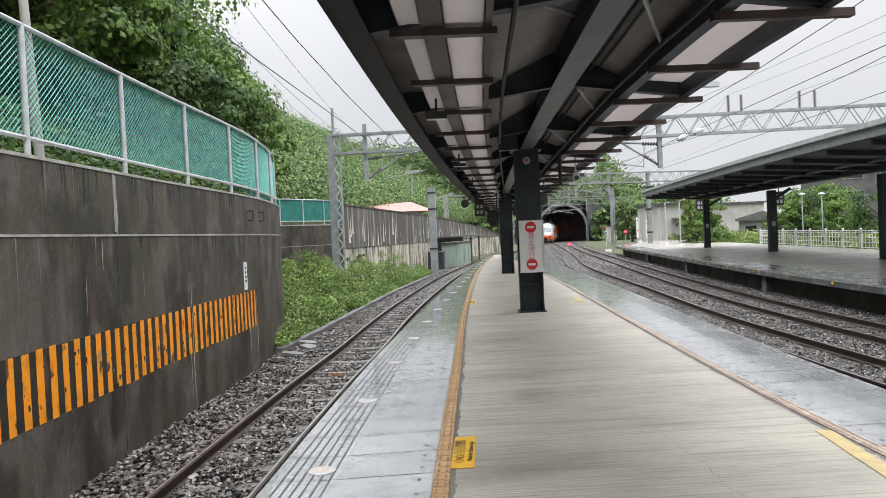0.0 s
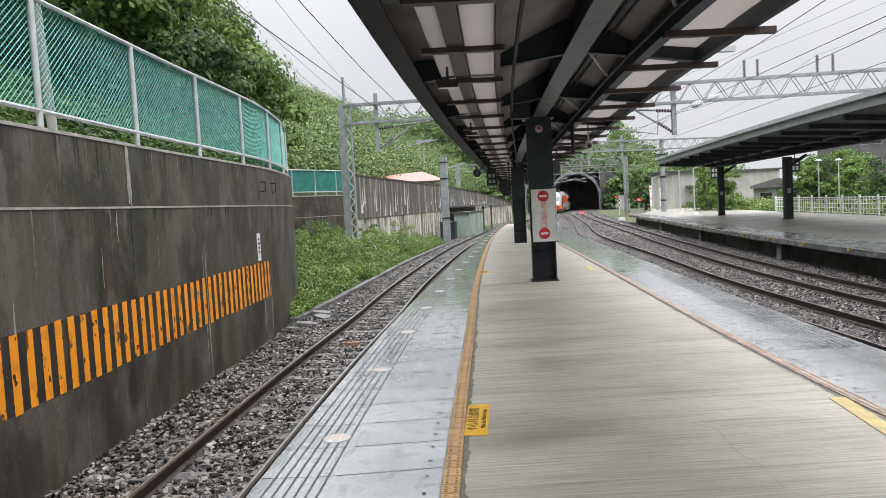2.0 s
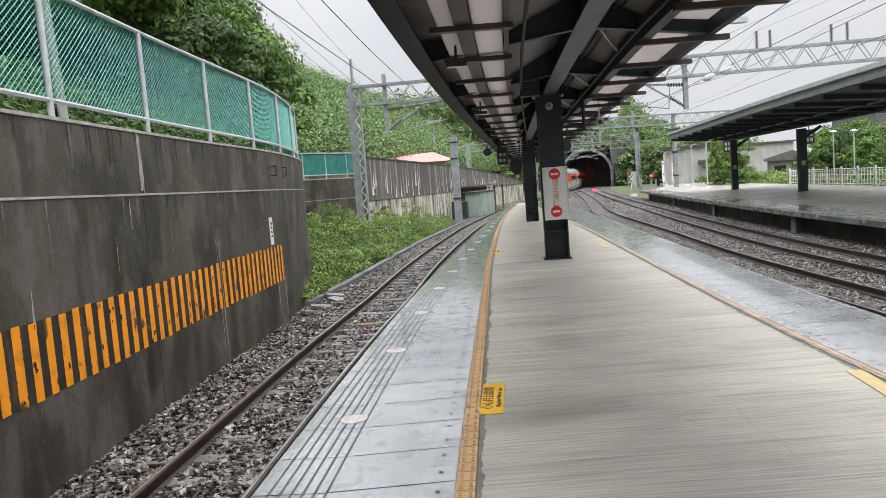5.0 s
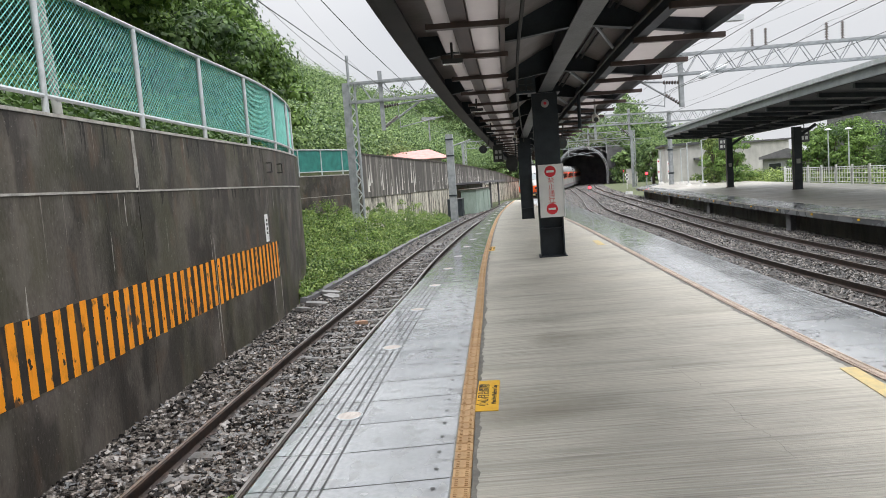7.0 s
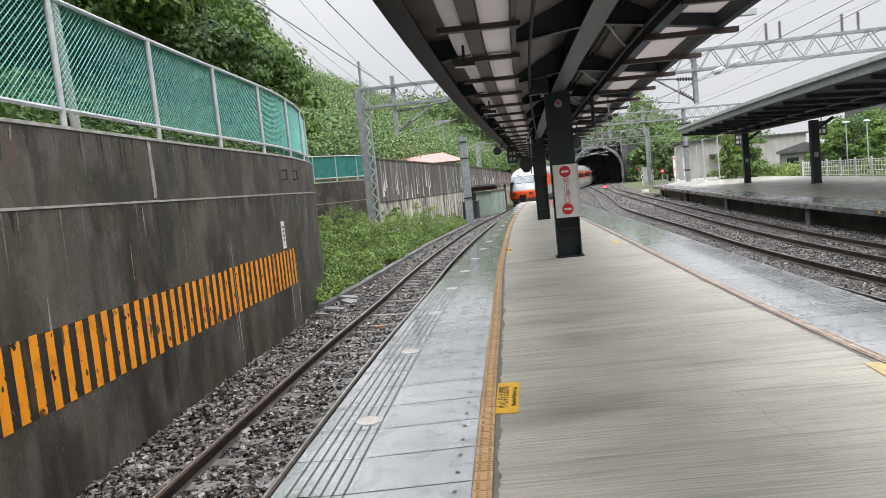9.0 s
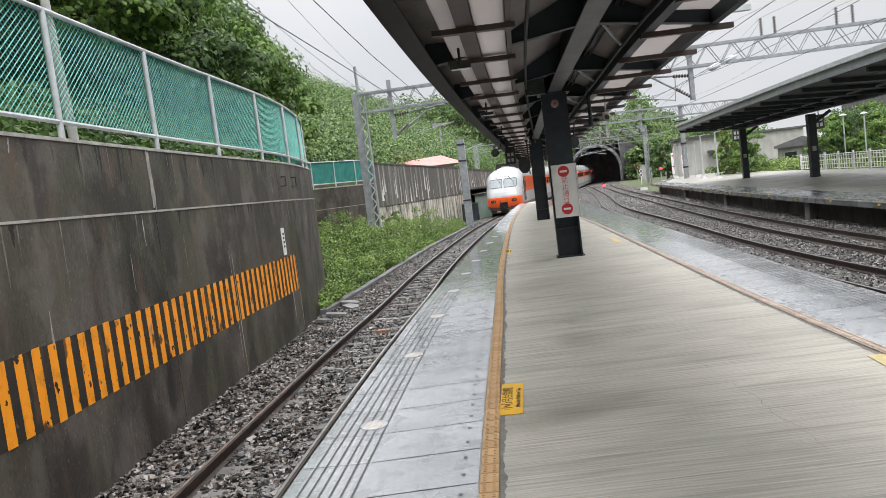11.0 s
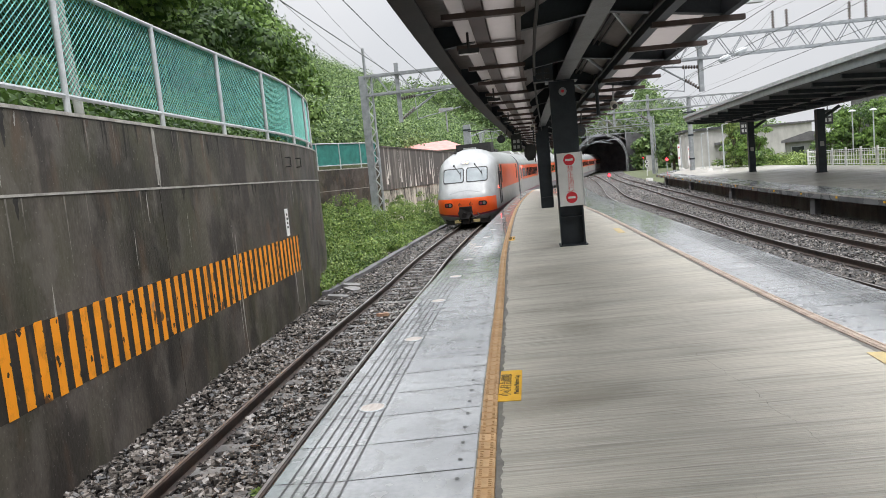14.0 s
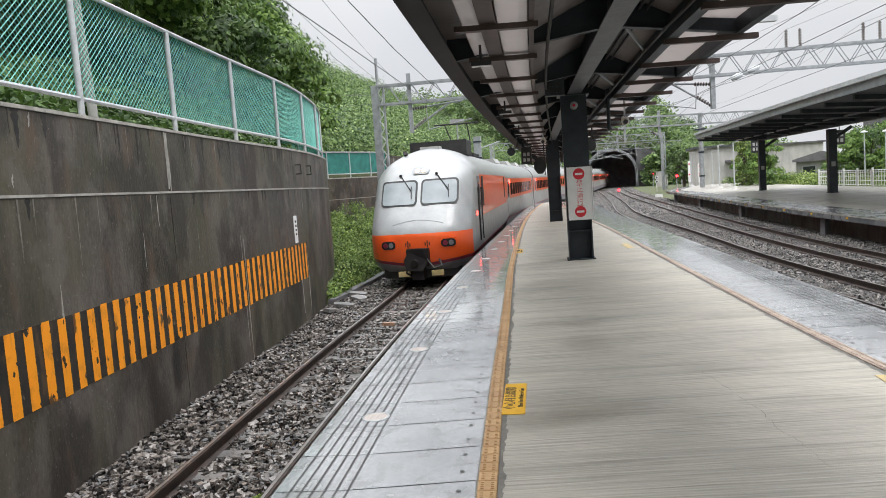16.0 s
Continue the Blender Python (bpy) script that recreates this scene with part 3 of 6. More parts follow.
def tactile_run(f, sgn):
    y = 1.5
    k = 0
    t = Geo()
    L, Wd = 0.128, 0.108
    t.add([(-Wd / 2, 0.003, 0), (Wd / 2, 0.003, 0), (Wd / 2, L - 0.003, 0), (-Wd / 2, L - 0.003, 0),
           (-Wd / 2 + 0.004, 0.008, 0.012), (Wd / 2 - 0.004, 0.008, 0.012), (Wd / 2 - 0.004, L - 0.007, 0.012), (-Wd / 2 + 0.004, L - 0.007, 0.012)],
          [(4, 5, 6, 7), (0, 1, 5, 4), (1, 2, 6, 5), (2, 3, 7, 6), (3, 0, 4, 7)])
    for cx in (-0.027, 0.027):
        for cy in (0.026, 0.051, 0.077, 0.102):
            t.box(cx - 0.009, cx + 0.009, cy - 0.007, cy + 0.007, 0.010, 0.017)
    me = t.mesh("tactile_tile", (TACTILE if sgn > 0 else TACTILE_P))
    rest = Geo()
    while y < END - 0.5:
        p = Vector((f(y), y, -0.002))
        m = Matrix.Translation(p) @ Matrix.Rotation(-heading(f, y), 4, "Z")
        if k < 145:
            o = new("tactile_tile", me)
            o.parent, o.matrix_local = plat, m
        else:
            rest.add([m @ Vector(v) for v in t.v], t.f)
        y += L
        k += 1
    if rest.v:
        r = rest.ob("far_tactile_tiles", (TACTILE if sgn > 0 else TACTILE_P), plat)
        r["kind"] = "stuff"
    rd = random.Random(3)
    dirt = Geo()
    dirt.strip([[Vector((f(yy) + sgn * 0.056, yy, 0.0015)), Vector((f(yy) + sgn * (0.085 + 0.035 * noise.noise((yy * 2.3, sgn, 0)) + 0.02 * noise.noise((yy * 11, sgn, 4)) + 0.008 * rd.random()), yy, 0.0015))] for yy in span(1.5, 34, 0.025)])
    dirt.ob("dirt_line", DIRT, plat, "damp dirt beside the tactile tiles")
    band = Geo()
    band.strip([[(f(yy) - 0.07, yy, -0.004), (f(yy) + 0.07, yy, -0.004)] for yy in span(-8, END, 0.8)])
    band.ob("mortar_band", COPING, plat, "pale mortar band under the tactile tiles")


tactile_run(strip_l, 1)
tactile_run(strip_r, -1)

# warning discs set into the stone edge
disc = Geo()
for r0, r1, z0, z1 in ((0.0, 0.085, 0.006, 0.006),):
    disc.add([(r1 * math.cos(a), r1 * math.sin(a), z1) for a in (2 * math.pi * j / 20 for j in range(20))], [tuple(range(20))])
rim = Geo()
rim.ring([[(r * math.cos(a), r * math.sin(a), z) for a in (2 * math.pi * j / 20 for j in range(20))] for r, z in ((0.10, 0.001), (0.098, 0.006), (0.086, 0.007), (0.085, 0.002))], caps=False)
d0 = rim.ob("warning_light", GALV)
disc.ob("lens", LEDW, d0, "pale translucent lens")
tagged(d0, "round warning light set flush in the wet platform edge", "platform light", "lights along the platform edge")
ydisc = [5.08 + 2.1 * i for i in range(21)]
d0.matrix_world = Matrix.Translation(off(edge_l, ydisc[0], 0.33, 0.0))
for y in ydisc[1:]:
    copy_thing(d0, Matrix.Translation(off(edge_l, y, 0.33, 0.0)))


def text_ob(name, body, size, material, parent, m, label=""):
    c = bpy.data.curves.new(name, "FONT")
    c.body, c.size, c.align_x, c.align_y, c.extrude = body, size, "CENTER", "CENTER", 0.0008
    tmp = bpy.data.objects.new("tmp", c)
    me = bpy.data.meshes.new_from_object(tmp)
    bpy.data.objects.remove(tmp)
    me.materials.clear()
    me.materials.append(material)
    o = new(name, me)
    o.parent, o.matrix_local = parent, m
    if label:
        o["label"] = label
    return o


# hairline cracks in the concrete
def crack(pts):
    gq = Geo()
    rc = random.Random(2)
    rows = []
    for a, b_ in zip(pts, pts[1:]):
        for k in range(5):
            x, y = a[0] + (b_[0] - a[0]) * k / 5 + rc.uniform(-0.018, 0.018), a[1] + (b_[1] - a[1]) * k / 5
            w = rc.uniform(0.0005, 0.0017)
            rows.append([(x - w, y, 0.0022), (x + w, y, 0.0022)])
    gq.strip(rows)
    gq.ob("crack", DIRT, plat)


crack([(1.80, 5.72), (1.82, 5.34), (1.83, 5.09), (1.85, 4.82), (1.84, 4.61), (1.81, 4.34), (1.84, 4.09), (1.82, 3.90), (1.83, 3.69)])
crack([(2.10, 4.95), (2.2, 4.83), (2.4, 4.75)])


# floor notices beside the tactile line
def floor_notice(x, y, turn, w=0.165, h=0.76, writing=True, label="yellow floor notice warning of the platform gap"):
    o = Geo().box(-w / 2, w / 2, -h / 2, h / 2, 0.0, 0.004).ob("floor_notice", YELLOW if writing else YELLOW_W)
    o.matrix_world = pose(x, y, 0.002, 0, 0, turn)
    tagged(o, label, "floor sticker", "yellow floor notices")
    if writing:
        text_ob("lettering", "小心月台間隙", 0.092, INK, o, pose(-0.028, 0.0, 0.0052, 0, 0, 90))
        text_ob("lettering", "Mind the Platform Gap", 0.050, INK, o, pose(0.048, 0.0, 0.0052, 0, 0, 90))
    return o


floor_notice(0.295, 5.30, -6)
floor_notice(1.245, 16.65, -6, 0.15, 0.9)
floor_notice(2.91, 4.75, -8, 0.12, 1.1, False, "long worn yellow floor marking beside the tactile line")
floor_notice(3.60, 16.2, -6, 0.15, 1.1, False, "worn yellow floor marking beside the tactile line")

# ---- left retaining wall with fence ----
# the wall follows the track, then turns away behind the bushes
WALL = [(wall_l(y), y) for y in span(-9, 29.5, 0.5)]


def along(path):
    acc = [0.0]
    for a, b_ in zip(path, path[1:]):
        acc.append(acc[-1] + math.dist(a, b_))

    def at(s, d=0.0, z=0.0):
        i = int(min(max(np.searchsorted(acc, s) - 1, 0), len(path) - 2))
        k = (s - acc[i]) / (acc[i + 1] - acc[i])
        t = Vector((path[i + 1][0] - path[i][0], path[i + 1][1] - path[i][1], 0)).normalized()
        return Vector((path[i][0] + (path[i + 1][0] - path[i][0]) * k + t.y * d, path[i][1] + (path[i + 1][1] - path[i][1]) * k - t.x * d, z))
    return at, acc[-1], acc


w_at, w_len, w_acc = along(WALL)
S0 = w_acc[[i for i, p in enumerate(WALL) if p[1] <= 8.001][-1]] + (8.0 - WALL[[i for i, p in enumerate(WALL) if p[1] <= 8.001][-1]][1])


def wall_band(s0, s1, d0, d1, z0, z1, step=0.4):
    g = Geo()
    g.ring([[w_at(s, d0, z0), w_at(s, d1, z0), w_at(s, d1, z1), w_at(s, d0, z1)] for s in span(s0, s1, step)])
    return g


DRIP = mat("faint_lime_drip", (0.10, 0.09, 0.08), (0.26, 0.235, 0.205), 0.8, 8, 40)
wall_ob = empty("wall_west", pose(0, 0, 0), "tall sooty concrete retaining wall with orange and black stripes", "retaining wall", kind="structure")
cuts = [0.0, S0 + 1.80, S0 + 7.75, w_len]
for s0, s1 in zip(cuts, cuts[1:]):
    wall_band(s0 + 0.008, s1 - 0.008, -0.45, 0.0, -1.5, 1.77).ob("lower_panel", WALLC, wall_ob)
    wall_band(s0 + 0.008, s1 - 0.008, -0.45, 0.0, 1.80, 2.60).ob("upper_panel", WALLC, wall_ob)
wall_band(0, w_len, -0.44, -0.02, -1.4, 2.55).ob("joint_fill", COPING, wall_ob, "pale mortar in the joints")
wall_band(0, w_len, -0.47, 0.015, 2.602, 2.64).ob("coping", COPING, wall_ob, "pale mortar coping")
wall_band(0, w_len, -0.02, 0.012, 1.772, 1.798).ob("ledge", COPING, wall_ob, "pale horizontal construction joint")
s_end = S0 + 8.45
s = S0 - 6.0
wall_band(s, s_end, 0.0, 0.003, -0.20, 0.575, 0.3).ob("black_band", BLACK_P, wall_ob, "worn black painted band")
rng = random.Random(5)
while s < s_end - 0.1:
    # chipped edges
    z = [(-0.205 + rng.uniform(-0.012, 0.012)), 0.575 + rng.uniform(-0.012, 0.012)]
    gq = Geo()
    wd = 0.135 + rng.uniform(-0.008, 0.008)
    n = 44
    L_, R_ = [], []
    for k in range(n):
        zz = z[0] + (z[1] - z[0]) * k / (n - 1)
        chip = rng.uniform(0.006, 0.02) if rng.random() < 0.025 else rng.uniform(0, 0.003)
        chip2 = rng.uniform(0.006, 0.02) if rng.random() < 0.025 else rng.uniform(0, 0.003)
        L_.append(w_at(s + chip, 0.006, zz))
        R_.append(w_at(s + wd - chip2, 0.006, zz))
    gq.strip([L_, R_])
    stripe = gq.ob("orange_stripe", ORANGE_P, wall_ob)
    for k in range(rng.choice((0, 0, 1, 1, 2, 3))):
        cs, cz, cr_ = s + wd * rng.random(), rng.uniform(z[0], z[1]), rng.uniform(0.008, 0.035)
        n_ = 10
        rim_ = [w_at(cs + cr_ * rng.uniform(0.4, 1.2) * math.cos(a), 0.0085, min(z[1], max(z[0], cz + 1.6 * cr_ * rng.uniform(0.4, 1.2) * math.sin(a)))) for a in (2 * math.pi * j / n_ for j in range(n_))]
        Geo().add(rim_, [tuple(range(n_))]).ob("paint_chip", BLACK_P, stripe)
    s += 0.262
# pale stains with a shape of their own
for s, z0, z1, w_ in ((S0 + 1.80, 1.83, 2.6, 0.085), (S0 + 1.85, 1.80, 2.2, 0.075), (S0 + 4.3, -0.9, 0.55, 0.035), (S0 + 4.32, 0.6, 1.1, 0.02), (S0 + 7.75, -0.95, 0.0, 0.07), (S0 - 0.9, -0.1, 0.9, 0.03), (S0 + 2.6, 0.9, 1.4, 0.015)):
    gq = Geo()
    rows = []
    for k in range(9):
        zz = z1 + (z0 - z1) * k / 8
        wv = w_ * (0.5 + 0.5 * rng.random()) * (1 - 0.5 * abs(k / 4 - 1))
        rows.append([w_at(s - wv / 2 + rng.uniform(-0.01, 0.01), 0.004, zz), w_at(s + wv / 2, 0.004, zz)])
    gq.strip(rows)
    gq.ob("lime_stain", COPING, wall_ob, "pale lime stain")
for i in range(46):
    s = S0 - 6 + rng.random() * 16
    top = rng.choice((2.58, 1.76, 1.76))
    ln = rng.uniform(0.15, 0.75)
    w_ = rng.uniform(0.008, 0.03)
    gq = Geo()
    gq.strip([[w_at(s - w_ * (1 - k / 6) * rng.uniform(0.3, 0.6), 0.004, top - ln * k / 5), w_at(s + w_ * (1 - k / 6) * rng.uniform(0.3, 0.6), 0.004, top - ln * k / 5)] for k in range(6)])
    gq.ob("drip_mark", DRIP, wall_ob)
# marker plate on the wall
mp_ = Geo()
c0 = S0 + 7.45
mp_.add([w_at(c0, 0.012, 0.62), w_at(c0 + 0.22, 0.012, 0.62), w_at(c0 + 0.22, 0.012, 1.2), w_at(c0, 0.012, 1.2),
         w_at(c0, 0.0, 0.62), w_at(c0 + 0.22, 0.0, 0.62), w_at(c0 + 0.22, 0.0, 1.2), w_at(c0, 0.0, 1.2)],
        [(0, 1, 2, 3), (4, 5, 1, 0), (5, 6, 2, 1), (6, 7, 3, 2), (7, 4, 0, 3)])
plate = tagged(mp_.ob("marker_plate", WHITE), "narrow white marker plate fixed to the sooty wall", "sign")
for z in (0.78, 0.87, 0.96, 1.05):
    gq = Geo()
    gq.add([w_at(c0 + 0.05, 0.014, z), w_at(c0 + 0.16, 0.014, z), w_at(c0 + 0.16, 0.014, z + 0.05), w_at(c0 + 0.05, 0.014, z + 0.05)], [(0, 1, 2, 3)])
    gq.ob("bar", INK, plate)
for s in (S0 + 8.0, S0 + 9.0):
    gq = Geo()
    for z in (2.1, 2.3):
        gq.path([w_at(s, 0.0, z), w_at(s, 0.1, z), w_at(s + 0.12, 0.1, z), w_at(s + 0.12, 0.0, z)], 0.012)
    gq.path([w_at(s + 0.06, 0.1, 2.1), w_at(s + 0.06, 0.1, 2.3)], 0.012)
    tagged(gq.ob("cable_bracket", UNDER), "small rusty cable bracket on the wall", "bracket", "cable brackets on the wall")


def chain_fence(name, at, s0, s1, posts, zb, h, pitch, wire, solid, label, d=-0.1, zslope=0.0):
    f = empty(name, pose(0, 0, 0), label, "fence")
    z = lambda s: zb + zslope * (s - s0)
    for s in posts:
        Geo().tube(at(s, d, z(s) - 0.02), at(s, d, z(s) + h), 0.036, 10).ob("post", GALV, f, smooth=True)
    for k, r in ((0.20, 0.027), (h - 0.02, 0.03)):
        Geo().path([at(s, d, z(s) + k) for s in span(s0, s1, 0.4)], r, 8).ob("rail", GALV, f, smooth=True)
    net = Geo()
    if solid:
        net.strip([[at(s, d - 0.03, z(s) + 0.22), at(s, d - 0.03, z(s) + h - 0.04)] for s in span(s0, s1, 0.4)])
        net.ob("mesh_panel", NETP, f, "dense green mesh")
        return f
    hh = h - 0.24
    for sg in (1, -1):
        s = s0 - 1.2 * hh
        while s < s1 + 1.2 * hh:
            a, b_ = s, s + sg * hh * 1.12
            lo, hi = max(s0, min(a, b_)), min(s1, max(a, b_))
            if hi > lo + 0.02:
                ka, kb = ((lo - a) / (b_ - a), (hi - a) / (b_ - a))
                dd = d - 0.034 + 0.004 * sg
                # two pieces, so that the wire follows the bend
                km = (ka + kb) / 2
                pts = [at(a + (b_ - a) * k, dd, z(a) + 0.22 + hh * k) for k in (ka, km, kb)]
                for p, q in zip(pts, pts[1:]):
                    net.tube(p, q, wire, 4)
            s += pitch
    net.ob("chain_link_net", NET, f, "green plastic-coated chain-link net", fix=False)["kind"] = "stuff"
    ties = Geo()
    for s in span(s0, s1, 0.32):
        for k in (0.20, h - 0.02):
            ties.tube(at(s, d, z(s) + k - 0.045), at(s + 0.03, d - 0.04, z(s) + k + 0.045), 0.006, 4)
    ties.ob("tie_wire", GALV, f)["kind"] = "stuff"
    return f


posts = [S0 + 0.02 + 2.4 * i for i in range(-2, 10)]
chain_fence("fence", w_at, S0 - 7, S0 + 21.5, posts, 2.64, 1.43, 0.082, 0.0058, False, "galvanised tube fence with green chain-link net on the retaining wall")

# soot and damp runs under the coping and the construction joint
SOOT = mat("soot_run", (0.010, 0.009, 0.008), (0.030, 0.025, 0.021), 0.7, 6, 40)
RUST = mat("brown_damp_run", (0.055, 0.038, 0.026), (0.12, 0.085, 0.06), 0.7, 8, 40)
rng = random.Random(61)
for i in range(84):
    s = S0 - 7 + rng.random() * 16.5
    top_ = rng.choice((2.597, 2.597, 1.768))
    L_ = rng.uniform(0.06, 0.5) * (0.6 if top_ < 2 else 1.0)
    w_ = rng.uniform(0.01, 0.075)
    rows_, wob = [], 0.0
    for k in range(11):
        wob += rng.uniform(-0.006, 0.006)
        ww = w_ * (1 - k / 10.5) ** 0.7 * rng.uniform(0.55, 1.15)
        rows_.append([w_at(s + wob - ww, 0.0022 + 0.00002 * i, top_ - L_ * k / 10), w_at(s + wob + ww, 0.0022 + 0.00002 * i, top_ - L_ * k / 10)])
    Geo().strip(rows_).ob("damp_run", RUST if i % 4 == 0 else SOOT, wall_ob)

# lime and rust runs below the wall's joints
rng = random.Random(29)
for i in range(14):
    s = S0 + rng.uniform(-9.5, 9.5)
    top_, thin = (2.58, 0.9) if i % 2 else (1.75, 1.3)
    L_, w_ = rng.uniform(0.12, thin) * rng.random() ** 0.5, rng.uniform(0.005, 0.016)
    if i % 3 == 0:
        top_ -= rng.uniform(0.1, 0.8)
    if i > 10:
        ds, top_, L_, w_ = ((4.42, 0.95, 2.1, 0.022), (8.35, 0.5, 1.55, 0.03), (1.83, 2.58, 0.72, 0.03))[i - 11]
        s = S0 + ds
    g = Geo()
    n = 9
    wob = 0.0
    rows_ = []
    for k in range(n + 1):
        wob += rng.uniform(-0.008, 0.008)
        ww = w_ * (0.35 + 0.65 * math.sin(math.pi * min(1, k / n * 0.9 + 0.08))) * rng.uniform(0.5, 1.2)
        rows_.append([w_at(s + wob - ww, 0.009, top_ - L_ * k / n), w_at(s + wob + ww, 0.009, top_ - L_ * k / n)])
    g.strip(rows_)
    g.ob("lime_run", COPING, wall_ob)


# ---- canopy over platform 1 ----
def can_z(y):
    return -0.012 * (y - 5)


can = empty("canopy", pose(0, 0, 0), "dark steel platform canopy with pale roof panels over the island platform", "platform canopy", kind="structure")
C0, C1 = -8.0, 47.0
ysC = span(C0, C1, 1.0)
cl = lambda y: edge_l(y) + 0.66
cr = lambda y: edge_r(y) - 1.0
gird = lambda y: centre(y) + 0.02


def can_ribbon(name, f0, f1, za, zb, th, material, parent=None, label="", ys=None):
    g = Geo()
    g.ring([[(f0(y), y, za + can_z(y)), (f1(y), y, zb + can_z(y)), (f1(y), y, zb + th + can_z(y)), (f0(y), y, za + th + can_z(y))] for y in (ys or ysC)])
    return g.ob(name, material, parent or can, label)


EL, ER, RZ = 3.0, 3.12, 3.28
can_ribbon("roof_sheet", lambda y: cl(y) + 0.01, lambda y: cl(y) + 0.33, EL + 0.30, EL + 0.30, 0.04, ROOF_L, label="grey painted roof sheet")
can_ribbon("roof_sheet", lambda y: cl(y) + 0.49, lambda y: cl(y) + 0.66, EL + 0.135, EL + 0.135, 0.04, ROOF_L)
can_ribbon("roof_sheet", lambda y: cl(y) + 0.94, gird, EL + 0.30, RZ + 0.46, 0.04, ROOF_L)
can_ribbon("roof_sheet", gird, lambda y: cr(y) - 0.80, RZ + 0.46, ER + 0.24, 0.04, ROOF_L)
for o_, z_ in ((0.33, 0.10), (0.49, 0.10), (0.66, 0.10), (0.94, 0.10)):
    can_ribbon("skylight_kerb", lambda y: cl(y) + o_ - 0.004, lambda y: cl(y) + o_ + 0.004, EL + z_, EL + z_, 0.25, ROOF_L)
can_ribbon("skylight_sheet", lambda y: cr(y) - 0.80, lambda y: cr(y) + 0.0, ER + 0.24, ER + 0.16, 0.03, skylight, label="white translucent roof sheet")
can_ribbon("eave_fascia", lambda y: cl(y) - 0.05, cl, EL - 0.02, EL - 0.02, 0.46, EAVE, label="dark steel eave beam")
can_ribbon("eave_flange", cl, lambda y: cl(y) + 0.14, EL - 0.02, EL + 0.0, 0.015, EAVE)
can_ribbon("girder_flange", lambda y: gird(y) - 0.13, lambda y: gird(y) + 0.13, RZ, RZ, 0.02, ROOF_D, label="grey bottom flange of the main girder")
can_ribbon("girder_web", lambda y: gird(y) - 0.012, lambda y: gird(y) + 0.012, RZ + 0.022, RZ + 0.022, 0.43, STEEL)
can_ribbon("girder_flange", lambda y: gird(y) - 0.13, lambda y: gird(y) + 0.13, RZ + 0.435, RZ + 0.435, 0.02, STEEL)
can_ribbon("eave_purlin", lambda y: cr(y) - 0.16, lambda y: cr(y) - 0.07, ER + 0.0, ER + 0.0, 0.16, STEEL)
can_ribbon("eave_purlin", lambda y: cr(y) - 0.92, lambda y: cr(y) - 0.80, ER + 0.0, ER + 0.0, 0.22, STEEL)
can_ribbon("lattice_runner", lambda y: cl(y) + 0.495, lambda y: cl(y) + 0.65, EL + 0.07, EL + 0.07, 0.06, PURLIN)
can_ribbon("lattice_runner", lambda y: cl(y) + 0.95, lambda y: cl(y) + 1.0, EL + 0.07, EL + 0.07, 0.09, PURLIN)
can_ribbon("ceiling_strip", lambda y: cl(y) + 0.33, lambda y: cl(y) + 0.49, EL + 0.10, EL + 0.10, 0.012, skylight, label="white translucent ceiling strip")
can_ribbon("ceiling_strip", lambda y: cl(y) + 0.66, lambda y: cl(y) + 0.94, EL + 0.10, EL + 0.10, 0.012, skylight, label="white translucent ceiling strip")
BAR = 1.62
y = C0 + 0.3
k = 0
while y < C1:
    zc = can_z(y)
    a = heading(centre, y)
    P = lambda f, d, z: Vector((f(y) + d, y - d * 0.0, z + zc))
    # deep cross beam on every second bar
    if k % 2 == 0:
        for name, p0, p1, h0, h1 in (("cross_beam", P(cl, 0.02, EL + 0.04), P(gird, -0.02, RZ + 0.03), 0.26, 0.40), ("cross_beam", P(gird, 0.02, RZ + 0.03), P(cr, -0.1, ER + 0.02), 0.40, 0.2)):
            gb = Geo()
            t = 0.011
            gb.add([p0 + Vector((0, s_ * t, dz)) for s_ in (-1, 1) for dz in (0, h0)] + [p1 + Vector((0, s_ * t, dz)) for s_ in (-1, 1) for dz in (0, h1)],
                   [(0, 1, 3, 2), (4, 6, 7, 5), (0, 4, 5, 1), (2, 3, 7, 6), (0, 2, 6, 4), (1, 5, 7, 3)])
            web = gb.ob(name, STEEL, can)
            Geo().beam(p0, p1, 0.12, 0.014).ob("flange", STEEL, web)
        # thin tie rods to the next bay
        q0, q1 = P(cl, 1.1, EL + 0.33), P(gird, -0.2, RZ + 0.3) + Vector((0.2, 1.5, 0))
        Geo().tube(q0, q1, 0.02, 6).ob("tie_rod", ROOF_G, can)
        q0, q1 = P(gird, 0.12, RZ + 0.1), P(cr, -0.9, ER + 0.12) + Vector((0.12, 1.5, 0))
        Geo().tube(q0, q1, 0.022, 6).ob("tie_rod", ROOF_G, can)
    bar = Geo().beam(P(cl, 0.26, EL + 0.045), P(cl, 1.03, EL + 0.045), 0.09, 0.05)
    bar.ob("lattice_bar", PURLIN, can)
    # side bars that stick out past the eave
    for yy in (y,):
        zc = can_z(yy)
        Geo().beam((cr(yy) - 0.95, yy, ER - 0.03 + zc), (cr(yy) + 0.10, yy, ER - 0.03 + zc), 0.075, 0.06).ob("outrigger_bar", PURLIN, can)
    y += BAR
    k += 1

